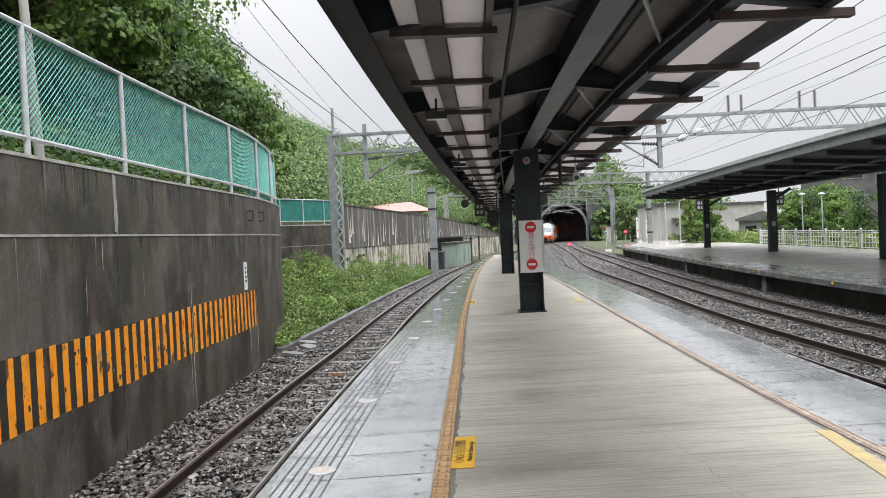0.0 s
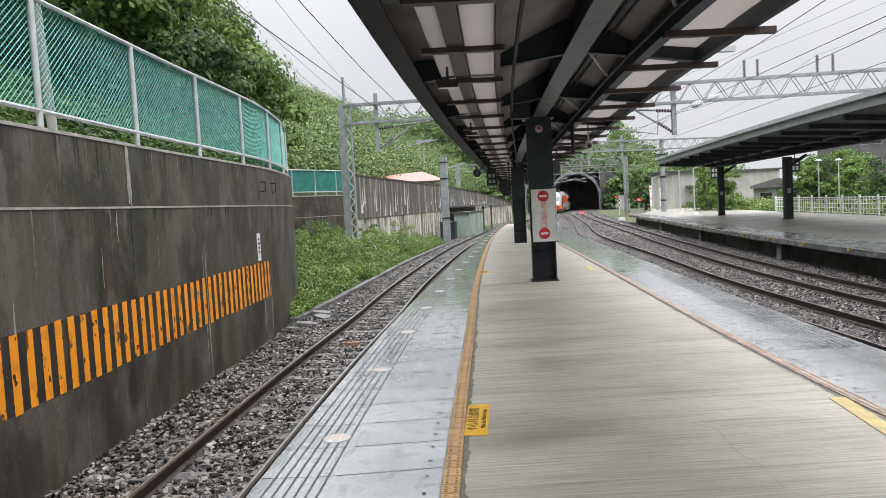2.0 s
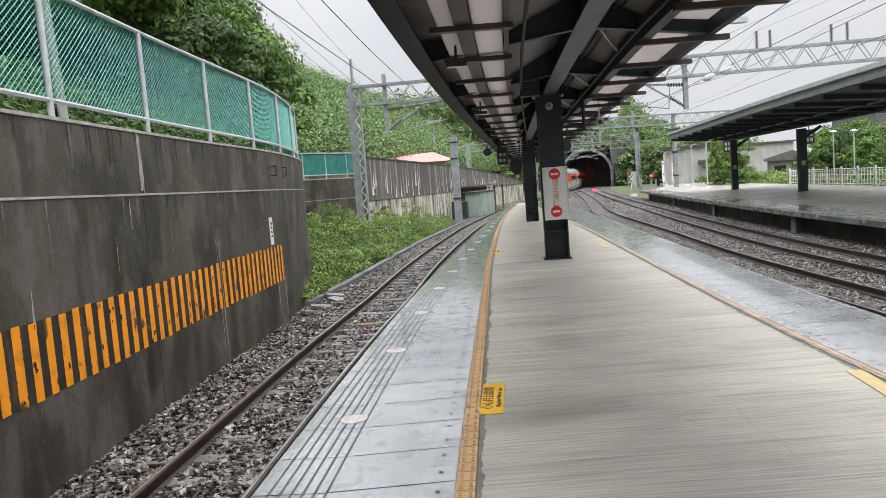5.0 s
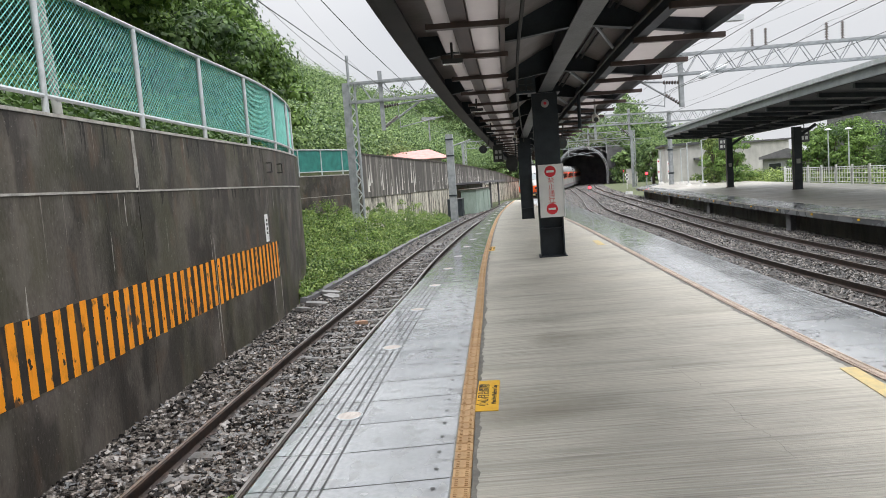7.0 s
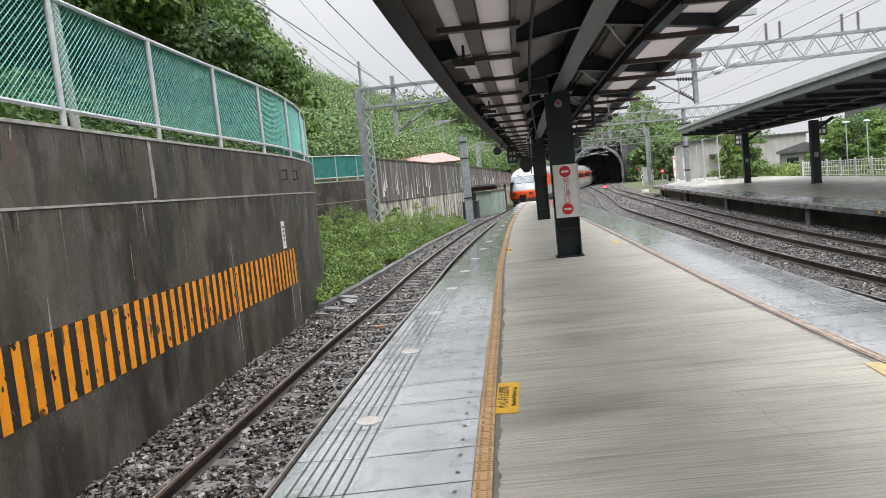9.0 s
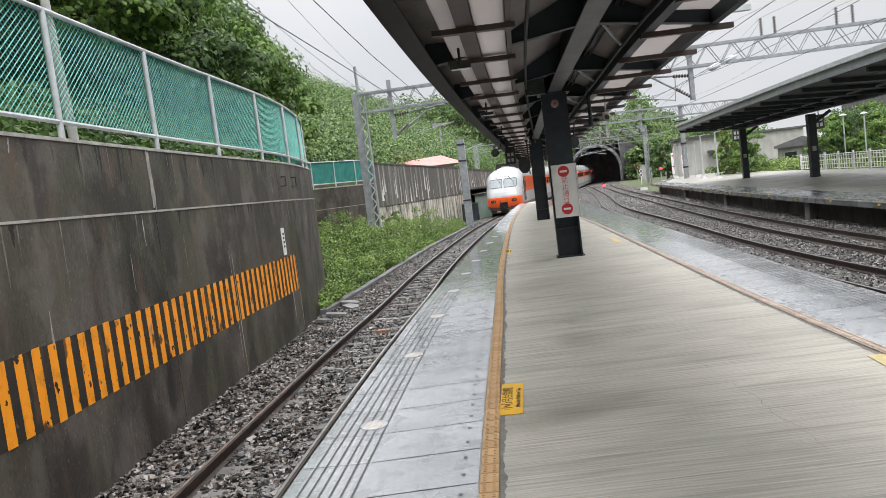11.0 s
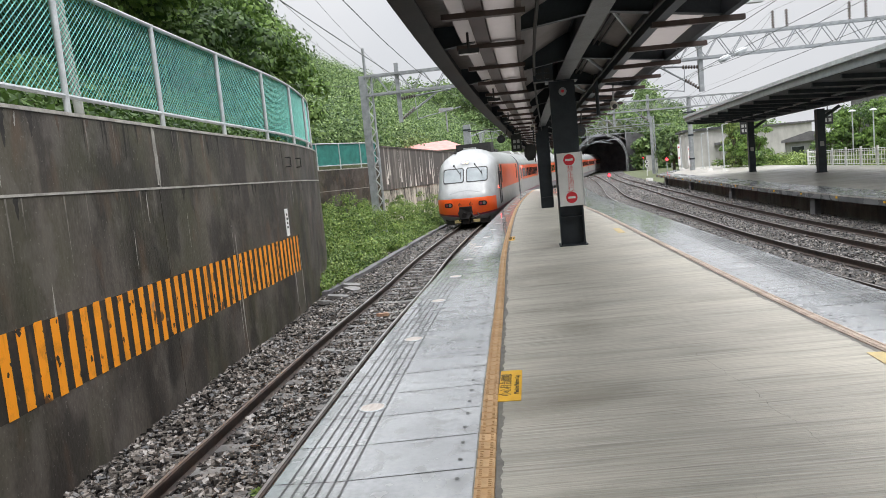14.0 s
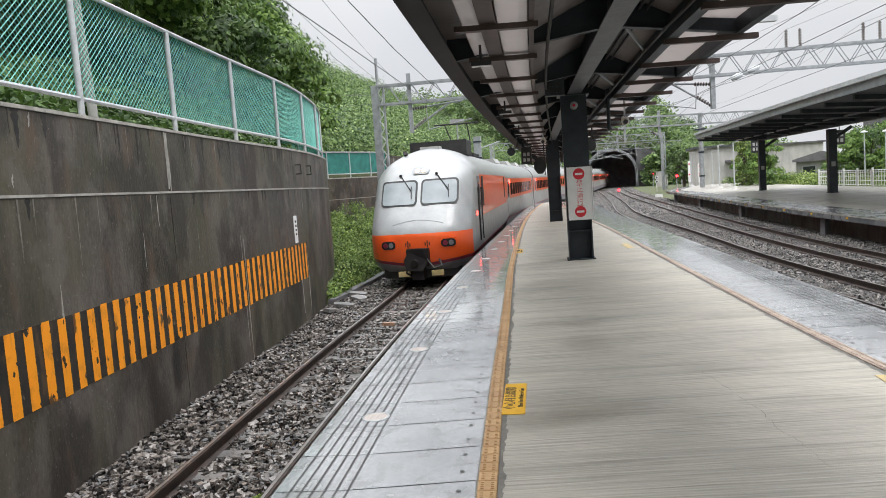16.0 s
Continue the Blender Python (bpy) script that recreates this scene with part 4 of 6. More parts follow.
# conduits and cables clipped under the roof
for f_, d_, z_, r_ in ((gird, 0.34, RZ + 0.22, 0.022), (gird, 0.42, RZ + 0.20, 0.018), (cl, 1.16, EL + 0.16, 0.02), (cr, -1.02, ER + 0.05, 0.018)):
    Geo().path([(f_(yy) + d_, yy, z_ + can_z(yy) - 0.02 * math.sin(yy * 1.9) ** 2) for yy in span(C0, C1, 0.8)], r_, 6).ob("conduit", UNDER, can, "dark conduit under the roof")

# columns
col0 = None
for y in (1.6, 14.3, 27.4, 40.0):
    x = centre(y)
    if y < 5:
        continue
    zc = can_z(y) + RZ
    if col0 is None:
        col0 = empty("canopy_column", pose(x, y, 0, 0, 0, -6), "dark slate steel H-section canopy column", "column", "canopy columns")
        W2, T2 = 0.22, 0.2
        Geo().box(-W2, W2, -0.012, 0.012, 0, zc).ob("web", STEEL, col0)
        for sx in (-1, 1):
            Geo().box(sx * W2 - 0.012, sx * W2 + 0.012, -T2, T2, 0, zc).ob("flange", STEEL, col0)
        Geo().box(-W2 - 0.02, W2 + 0.02, -T2 - 0.008, -T2 + 0.004, 1.80, zc - 0.02).ob("cover_plate", STEEL, col0)
        for z in (0.55, 2.42):
            Geo().box(-W2 + 0.012, W2 - 0.012, -T2 + 0.006, T2, z, z + 0.016).ob("stiffener", STEEL, col0)
        Geo().box(-W2 - 0.05, W2 + 0.05, -T2 - 0.05, T2 + 0.05, 0, 0.02).ob("base_plate", STEEL, col0)
        Geo().box(-0.3, 0.3, -0.26, 0.26, zc - 0.02, zc - 0.002).ob("cap_plate", STEEL, col0)
    else:
        copy_thing(col0, pose(x, y, can_z(y) - can_z(14.3), 0, 0, -6))

# no-passing sign on the first column
sg = empty("warning_sign", pose(centre(14.3) + 0.0, 14.3 - 0.235, 0, 0, 0, -6), "white sign with two red no-entry discs on the column", "sign")
Geo().box(-0.225, 0.225, -0.012, 0.0, 0.775, 1.79).ob("board", WHITE, sg)
for x in (-0.232, 0.225):
    Geo().box(x, x + 0.012, -0.02, 0.0, 0.77, 1.795).ob("edge_trim", GALV, sg)
for z in (1.655, 0.935):
    dg = Geo()
    dg.ring([[(0.108 * math.cos(a), yy, z + 0.108 * math.sin(a)) for a in (2 * math.pi * j / 32 for j in range(32))] for yy in (-0.012, -0.016)])
    dd = dg.ob("no_entry_disc", RED, sg)
    Geo().box(-0.07, 0.07, -0.019, -0.016, z - 0.02, z + 0.02).ob("white_bar", WHITE, dd)
for i, ch in enumerate("禁止通行"):
    text_ob("character", ch, 0.125, REDINK, sg, pose(0.005, -0.0135, 1.475 - 0.122 * i, 90))
Geo().box(-0.07, 0.07, -0.0135, -0.012, 1.048, 1.058).ob("small_line", REDINK, sg)
Geo().box(0.238, 0.250, -0.015, 0.06, 0.78, 1.79).ob("side_board", WHITE, sg, "white side return board")


# ---- things under the canopy ----
def camera_thing(x, y, z, turn, label):
    c = empty("security_camera", pose(x, y, z, 14, 0, turn), label, "security camera", "security cameras under the canopy")
    hb = Geo()
    hb.ring([[(a * w, yy, b_ * w) for a, b_ in ((-1, -0.8), (1, -0.8), (1, 0.6), (0.6, 1), (-0.6, 1), (-1, 0.6))] for yy, w in ((-0.16, 0.068), (0.14, 0.06))])
    hb.ob("housing", CREAM, c)
    Geo().tube((0, -0.175, 0), (0, -0.155, 0), 0.048, 14).ob("lens", BLACKM, c, "black lens")
    Geo().path([(0, 0.05, 0.07), (0, 0.05, 0.3), (0.0, 0.1, 0.42)], 0.018).ob("bracket", GALV, c)
    return c


def speaker(x, y, z, turn):
    c = empty("horn_speaker", pose(x, y, z, 0, 0, turn), "black round horn loudspeaker hung under the canopy", "loudspeaker", "horn speakers")
    h = Geo()
    h.ring([[(r * math.cos(a), yy, r * math.sin(a)) for a in (2 * math.pi * j / 18 for j in range(18))] for yy, r in ((-0.14, 0.125), (-0.12, 0.125), (-0.06, 0.07), (0.1, 0.045), (0.2, 0.05))])
    h.ob("horn", BLACKM, c, smooth=True)
    Geo().tube((0, -0.142, 0), (0, -0.15, 0), 0.03, 10).ob("driver", STEEL, c)
    Geo().path([(0, 0.1, 0.05), (0.12, 0.1, 0.16), (0.16, 0.1, 0.4)], 0.016).ob("bracket", BLACKM, c)


camera_thing(3.41, 15.0, 2.67, -8, "cream box security camera hanging from the canopy eave")
camera_thing(2.44, 21.0, 2.70, -10, "cream box security camera hanging near the second column")
speaker(1.66, 22.5, 2.50, -20)
speaker(2.93, 16.6, 2.28, 15)
drain = Geo().path([(2.88, 14.0, 3.2), (2.88, 14.0, 2.43)], 0.035, 10)
tagged(drain.ob("conduit_pipe", STEEL), "short dark conduit hanging from the canopy", "pipe")
# hanging lamps on the pale strip
for y in (7.9, 12.9, 17.9, 22.9, 27.9):
    lp = empty("canopy_lamp", pose(cl(y) + 0.43, y, EL + 0.02 + can_z(y)), "small dark lamp hung under the canopy strip", "lamp", "canopy lamps")
    Geo().box(-0.11, 0.11, -0.035, 0.035, -0.14, -0.09).ob("lamp_body", BLACKM, lp)
    Geo().box(-0.1, 0.1, -0.03, 0.03, -0.148, -0.14).ob("diffuser", WHITE, lp)
    Geo().tube((0, 0, -0.09), (0, 0, 0.08), 0.016, 6).ob("stem", BLACKM, lp)
# eave lamps on the other side
for y in (8.3, 11.0, 14.5):
    lp = empty("eave_lamp", pose(cr(y) + 0.1, y, ER + 0.1 + can_z(y)), "small grey lamp on the canopy edge", "lamp", "eave lamps")
    Geo().box(-0.10, 0.14, -0.04, 0.04, -0.03, 0.03).ob("lamp_body", GALV, lp)
    Geo().tube((-0.05, 0, 0.02), (-0.05, 0, 0.1), 0.014, 6).ob("stem", BLACKM, lp)
    Geo().tube((0.06, 0, 0.02), (0.06, 0, 0.1), 0.014, 6).ob("stem", BLACKM, lp)
# hanging train clocks and panels
pn = empty("hanging_panel", pose(2.31, 25.0, 2.43, 0, 0, -8), "dark hanging number panel under the canopy", "sign")
Geo().box(-0.17, 0.17, -0.05, 0.05, -0.28, 0.28).ob("case", BLACKM, pn)
for z in (-0.19, 0.0):
    for x in (-0.11, 0.02):
        Geo().box(x, x + 0.09, -0.056, -0.05, z, z + 0.11).ob("figure_bar", TRAING, pn)
Geo().tube((0, 0, 0.28), (0, 0, 0.7), 0.02, 6).ob("stem", BLACKM, pn)
rp = empty("relay_box", pose(1.65, 12.2, 3.15, 0, 0, -6), "dark louvred box on the canopy beam", "box")
Geo().box(-0.16, 0.16, -0.1, 0.1, -0.2, 0.26).ob("case", STEEL, rp)
for i in range(4):
    for j in range(2):
        Geo().box(-0.11 + j * 0.13, -0.02 + j * 0.13, -0.112, -0.1, -0.16 + i * 0.1, -0.09 + i * 0.1).ob("louvre", BLACKM, rp)
mr = empty("platform_mirror", pose(2.53, 23.0, 2.03, 0, 0, -10), "dark backed octagonal mirror on a hanging pole", "mirror")
mg = Geo()
mg.ring([[(0.2 * math.cos(a) * k, yy, 0.27 * math.sin(a) * k) for a in (2 * math.pi * (j + 0.5) / 8 for j in range(8))] for yy, k in ((-0.03, 1.0), (0.0, 1.0), (0.05, 0.7))])
mg.ob("backing", BLACKM, mr)
Geo().tube((0.14, 0.06, -0.3), (0.14, 0.06, 1.1), 0.02, 6).ob("pole", STEEL, mr)
bell = empty("round_bell", pose(centre(14.3) - 0.02, 14.3 - 0.235, 2.95, 0, 0, -6), "round grey bell on the column top", "bell")
bg_ = Geo()
bg_.ring([[(r * math.cos(a), yy, r * math.sin(a)) for a in (2 * math.pi * j / 20 for j in range(20))] for yy, r in ((0.03, 0.075), (-0.02, 0.075), (-0.03, 0.05))])
bg_.ob("bell_dome", MASTG, bell, smooth=True)
Geo().tube((0, -0.03, 0), (0, -0.05, 0), 0.03, 10).ob("cap", RED, bell)

# ---- platform 2 ----
# darker than the near edge: the canopy's reflection is put into this colour
WET2 = mat("wet_stone_dark_reflection", (0.07, 0.075, 0.078), (0.15, 0.155, 0.158), 0.32, 1.2, 26, bump=0.08, gloss=0.16)
p2 = empty("platform_opposite", pose(0, 0, 0), "grey concrete platform with dark recessed wall across the tracks", "platform", kind="structure")
ys2 = span(-6, 78, 1.5)
edge_3 = lambda y: edge_2(y) + max(0.0, y - 66) * 0.3
DAMP = mat("damp_worn_concrete", (0.19, 0.178, 0.155), (0.37, 0.35, 0.31), 0.5, 0.8, 30, bump=0.3, gloss=0.3, stretch=(0.5, 1, 1))
layer(DAMP, 3.0, (0.4, 1, 1), 0.52, 0.64, (0.10, 0.096, 0.085), 0.6, 8)
ribbon("platform_floor", lambda y: edge_3(y) + 1.3, lambda y: edge_2(y) + 9.5 - max(0, y - 40) * 0.03, ys2, PLAT_2 - 0.3, PLAT_2, DAMP, p2, "damp worn concrete")
ribbon("wet_edge", edge_3, lambda y: edge_3(y) + 1.3, ys2, PLAT_2 - 0.22, PLAT_2 - 0.002, WET2, p2, "wet stone edge with the canopy's dark reflection in its colour")
ribbon("edge_line", lambda y: edge_3(y) - 0.012, lambda y: edge_3(y) - 0.002, ys2, PLAT_2 - 0.06, PLAT_2 - 0.015, COPING, p2, "pale edge line")
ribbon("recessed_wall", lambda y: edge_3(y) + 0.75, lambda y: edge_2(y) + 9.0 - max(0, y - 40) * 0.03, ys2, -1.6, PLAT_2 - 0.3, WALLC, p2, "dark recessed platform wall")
for y in span(14, 64, 3.2):
    Geo().box(0, 0.03, 0, 0.07, -0.06, 0.0).ob("edge_marker", YELLOW, p2).matrix_local = pose(edge_2(y) - 0.03, y, PLAT_2 - 0.08)
for y in span(14, 62, 12):
    Geo().box(0.2, 0.4, 0, 0.35, -1.4, PLAT_2 - 0.24).ob("pier", PORTAL, p2).matrix_local = pose(edge_2(y) + 0.06, y, 0)

can2 = empty("canopy_opposite", pose(0, 0, 0), "slate steel canopy with grey fascia over the far platform", "platform canopy", kind="structure")
ysD = span(2, 51, 1.25)
front = lambda y: edge_2(y) + 0.35
back = lambda y: edge_2(y) + 8.6


def rib2(name, f0, f1, za, zb, th, material, label=""):
    g = Geo()
    g.ring([[(f0(y), y, za), (f1(y), y, zb), (f1(y), y, zb + th), (f0(y), y, za + th)] for y in ysD])
    return g.ob(name, material, can2, label)


mid2 = lambda y: edge_2(y) + 4.6
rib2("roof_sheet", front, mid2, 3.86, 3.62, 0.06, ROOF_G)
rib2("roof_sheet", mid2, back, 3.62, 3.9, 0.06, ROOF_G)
rib2("fascia", lambda y: front(y) - 0.06, lambda y: front(y) - 0.002, 3.60, 3.60, 0.40, ROOF_G, "grey sheet fascia")
rib2("gutter", lambda y: front(y) - 0.18, lambda y: front(y) - 0.062, 3.86, 3.86, 0.14, GALV)
# front half is lighter: light on the underside is put into its colour
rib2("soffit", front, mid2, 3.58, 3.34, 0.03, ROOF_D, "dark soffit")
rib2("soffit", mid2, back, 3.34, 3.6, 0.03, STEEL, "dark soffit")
rib2("girder", lambda y: mid2(y) - 0.15, lambda y: mid2(y) + 0.15, 3.14, 3.14, 0.19, STEEL)
rib2("edge_pipe", lambda y: mid2(y) - 1.6, lambda y: mid2(y) - 1.5, 3.30, 3.30, 0.06, MASTG)
for y in span(4, 51, 2.6):
    Geo().beam((front(y) + 0.1, y, 3.50), (mid2(y), y, 3.26), 0.12, 0.14).ob("cross_beam", STEEL, can2)
    sp = Geo()
    a_, b_ = front(y + 1.3) + 1.2, front(y + 1.3) + 2.6
    zf = lambda x_, yy: 3.58 - 0.24 * (x_ - front(yy)) / 4.25 - 0.006
    sp.add([(a_, y + 0.7, zf(a_, y + 1.3)), (b_, y + 0.7, zf(b_, y + 1.3)), (b_, y + 1.9, zf(b_, y + 1.3)), (a_, y + 1.9, zf(a_, y + 1.3))], [(0, 1, 2, 3)])
    sp.ob("ceiling_light_panel", skylight, can2)
c2 = None
for x, y in ((20.4, 50.0), (19.75, 39.4), (18.6, 28.0), (17.6, 16.5)):
    if c2 is None:
        c2 = empty("canopy_column", pose(x, y, PLAT_2, 0, 0, -10), "dark slate steel canopy column on the far platform", "column", "far canopy columns")
        Geo().box(-0.2, 0.2, -0.2, 0.2, 0.0, 3.36).ob("shaft", STEEL, c2)
        Geo().box(-0.24, 0.24, -0.24, 0.24, 0, 0.03).ob("base_plate", STEEL, c2)
        Geo().box(-0.1, 0.1, -0.215, -0.2, 1.4, 1.65).ob("notice", TRAING, c2)
        kb = Geo()
        kb.beam((0.15, 0, 2.9), (1.0, 0, 3.42), 0.12, 0.16)
        kb.ob("knee_brace", STEEL, c2)
    else:
        copy_thing(c2, pose(x, y, PLAT_2, 0, 0, -8))
# platform lamps and signs beyond the canopy
for x, y, h in ((21.9, 62.5, 3.6), (21.3, 57.5, 3.6), (23.9, 70, 3.3), (23.6, 72, 3.6), (23.5, 75, 3.4)):
    lm = empty("platform_lamp", pose(x, y, PLAT_2), "slim grey lamp post with round concrete foot", "lamp post", "platform lamp posts")
    Geo().tube((0, 0, 0.0), (0, 0, 0.18), 0.28, 12, 0.18).ob("foot", PLASTER, lm)
    Geo().tube((0, 0, 0.18), (0, 0, h), 0.06, 8).ob("pole", GALV, lm)
    Geo().beam((0, 0, h), (0.35, -0.25, h + 0.05), 0.12, 0.06).ob("lamp_head", GALV, lm)
for x, y, r in ((25.6, 47.0, 4), (27.5, 48.0, 4), (29.5, 36.5, 4.2)):
    lm = empty("street_lamp", pose(x, y, -0.9), "white street lamp with a flat round head", "street lamp", "street lamps")
    Geo().tube((0, 0, 0), (0, 0, r), 0.04, 8).ob("pole", GALV, lm)
    hd_ = Geo()
    hd_.ring([[(k * math.cos(a), k * math.sin(a), z) for a in (2 * math.pi * j / 12 for j in range(12))] for z, k in ((r, 0.22), (r + 0.05, 0.2), (r + 0.12, 0.05))])
    hd_.ob("lamp_head", GALV, lm)
for x, y in ((22.0, 55.0), (23.8, 46.5)):
    pn2 = empty("hanging_panel", pose(x, y, 2.9, 0, 0, -12), "dark number panel hung by the far canopy", "sign", "hanging number panels")
    Geo().box(-0.3, 0.3, -0.05, 0.05, -0.45, 0.45).ob("case", BLACKM, pn2)
    for z in (-0.3, 0.05):
        for q in (-0.2, 0.04):
            Geo().box(q, q + 0.16, -0.058, -0.05, z, z + 0.22).ob("figure_bar", TRAING, pn2)
    Geo().tube((0, 0, 0.45), (0, 0, 0.75), 0.03, 6).ob("stem", BLACKM, pn2)
# white railing at the back of the far platform
rl = empty("platform_railing", pose(0, 0, 0), "white painted steel railing at the back of the far platform", "railing")
back_l = lambda y: edge_2(y) + 9.3 - max(0, y - 40) * 0.03
for y in span(18, 52, 2.2):
    Geo().box(-0.05, 0.05, -0.05, 0.05, 0, 1.12).ob("post", WHITE, rl).matrix_local = pose(back_l(y), y, PLAT_2)
for z in (0.10, 0.36, 0.62, 0.86, 0.98):
    Geo().path([(back_l(y), y, PLAT_2 + z) for y in span(18, 52, 2.2)], 0.022, 4).ob("rail", WHITE, rl)
for y in span(18, 52, 0.36):
    Geo().beam((back_l(y), y, PLAT_2 + 0.12), (back_l(y), y, PLAT_2 + 0.98), 0.028).ob("baluster", WHITE, rl)


# ---- walls, hut and fence beyond the bushes ----
W2 = [(-4.35, 44.0), (-1.7, 54.0), (1.2, 65.0), (4.1, 76.0), (7.6, 87.0), (11.5, 98.0)]
W2H = [3.62, 3.45, 3.25, 2.95, 2.3, 1.2]
w2_at, w2_len, w2_acc = along(W2)


def w2_top(s):
    return float(np.interp(s, w2_acc, W2H))


wall2 = empty("wall_northwest", pose(0, 0, 0), "concrete retaining wall with long white lime streaks", "retaining wall", kind="structure")
g = Geo()
g.ring([[w2_at(s, -0.4, -1.6), w2_at(s, 0, -1.6), w2_at(s, 0, 0.98), w2_at(s, -0.4, 0.98)] for s in span(0, w2_len, 1.0)])
g.ob("lower_face", STREAKED, wall2)
g = Geo()
g.ring([[w2_at(s, -0.4, 1.0), w2_at(s, 0.05, 1.0), w2_at(s, 0.05, w2_top(s)), w2_at(s, -0.4, w2_top(s))] for s in span(0, w2_len, 1.0)])
g.ob("upper_face", mat("dark_streaked_concrete", (0.085, 0.078, 0.07), (0.44, 0.41, 0.36), 0.8, 2.2, 18, bump=0.3, stretch=(1, 1, 0.05), contrast=(0.5, 0.85)), wall2)
g = Geo()
g.ring([[w2_at(s, -0.45, w2_top(s) + 0.002), w2_at(s, 0.09, w2_top(s) + 0.002), w2_at(s, 0.09, w2_top(s) + 0.1), w2_at(s, -0.45, w2_top(s) + 0.1)] for s in span(0, w2_len, 1.0)])
g.ob("coping", WALLC, wall2)
rng = random.Random(11)
for i in range(64):
    s = rng.uniform(0.6, 44)
    z1 = w2_top(s) - rng.uniform(0.08, 1.5)
    z0 = rng.uniform(0.0, 1.9)
    w_ = rng.uniform(0.08, 0.46)
    gq = Geo()
    n = 8
    gq.strip([[w2_at(s - w_ / 2 * (0.06 + 0.94 * (k / n) ** 1.4) * rng.uniform(0.7, 1.1), 0.056, z1 + (max(z0, 1.02) - z1) * k / n), w2_at(s + w_ / 2 * (0.06 + 0.94 * (k / n) ** 1.4) * rng.uniform(0.7, 1.1), 0.056, z1 + (max(z0, 1.02) - z1) * k / n)] for k in range(n + 1)])
    gq.ob("lime_streak", LIME, wall2)
# return wall that carries the second fence
W3 = [(-11.5, 33.0), (-8.2, 37.5), (-5.6, 41.6), (-4.2, 43.9)]
w3_at, w3_len, _ = along(W3)
wall3 = empty("wall_return", pose(0, 0, 0), "dark concrete wall below the second green fence", "retaining wall", kind="structure")
for z0, z1, d in ((-1.6, 1.28, 0.0), (1.31, 2.42, 0.0)):
    g = Geo()
    g.ring([[w3_at(s, -0.4, z0), w3_at(s, d, z0), w3_at(s, d, z1), w3_at(s, -0.4, z1)] for s in span(0, w3_len, 0.7)])
    g.ob("panel", WALLC, wall3)
g = Geo()
g.ring([[w3_at(s, -0.42, 2.422), w3_at(s, 0.02, 2.422), w3_at(s, 0.02, 2.48), w3_at(s, -0.42, 2.48)] for s in span(0, w3_len, 0.7)])
g.ob("coping", COPING, wall3)
g = Geo()
g.ring([[w3_at(s, -0.2, 1.27), w3_at(s, 0.01, 1.282), w3_at(s, 0.01, 1.308), w3_at(s, -0.2, 1.308)] for s in span(0, w3_len, 0.7)])
g.ob("joint_line", COPING, wall3)
chain_fence("fence", w3_at, 0.3, w3_len - 0.1, [0.4 + 1.85 * i for i in range(8)], 2.48, 1.42, 0.1, 0.01, True, "white framed fence with dense green mesh on the far wall")

hut = empty("lineside_hut", pose(2.95, 60.5, -1.2, 0, 0, -16), "pale green weathered lineside hut with a flat dark roof", "hut")
Geo().box(-0.7, 0.6, 0, 5.5, 0, 2.0).ob("body", HUT, hut)
Geo().box(-0.8, 0.7, -0.2, 5.7, 2.01, 2.09).ob("roof", WALLC, hut)
Geo().box(-0.2, 0.45, -0.03, -0.002, 0.1, 1.8).ob("door", HUT, hut, "pale green steel door")
for y in (1.0, 3.2, 5.0):
    Geo().box(0.602, 0.63, y - 0.4, y + 0.5, 0.2, 1.8).ob("panel", HUT, hut)
cab = empty("cable_cabinet", pose(1.75, 59.0, -1.2, 0, 0, -14), "dark grey cable cabinet beside the track", "cabinet")
Geo().box(-0.6, 0.6, -0.4, 0.4, 0, 1.35).ob("body", STEEL, cab)
Geo().box(-0.65, 0.65, -0.45, 0.45, 1.352, 1.4).ob("lid", ROOF_D, cab)
shel = empty("stair_shelter", pose(3.2, 66.0, 0, 0, 0, -16), "grey concrete stair shelter against the wall", "shelter")
Geo().box(-1.6, 1.2, -0.5, 12, 1.25, 1.42).ob("roof", PORTAL, shel)
Geo().box(-1.5, -1.3, 0, 12, -1.2, 1.25).ob("back_wall", WALLC, shel)
for y in (1, 5, 9):
    Geo().box(0.9, 1.05, y, y + 0.2, -1.2, 1.25).ob("post", PORTAL, shel)
house = empty("house", pose(-2.4, 72.0, 2.85, 0, 0, 8), "small house with a faded red pitched roof behind the wall", "house")
Geo().box(-7, 3.5, 0, 9, -2.5, 1.2).ob("wall", PLASTER, house)
g = Geo()
g.add([(-7.8, -0.6, 1.15), (4.4, -0.6, 1.15), (4.4, 9.6, 1.15), (-7.8, 9.6, 1.15), (-4.0, 4.5, 1.9), (2.9, 4.5, 2.3)], [(0, 1, 5, 4), (2, 3, 4, 5), (1, 2, 5), (3, 0, 4), (0, 3, 2, 1)])
g.ob("roof", PINKROOF, house)
Geo().path([(3.0, 3.5, 3.1), (3.0, 3.5, 5.2)], 0.08).ob("vent_pipe", MASTG, house)
Geo().box(2.3, 3.7, 3.2, 3.8, 5.2, 5.5).ob("vent_cap", MASTG, house)

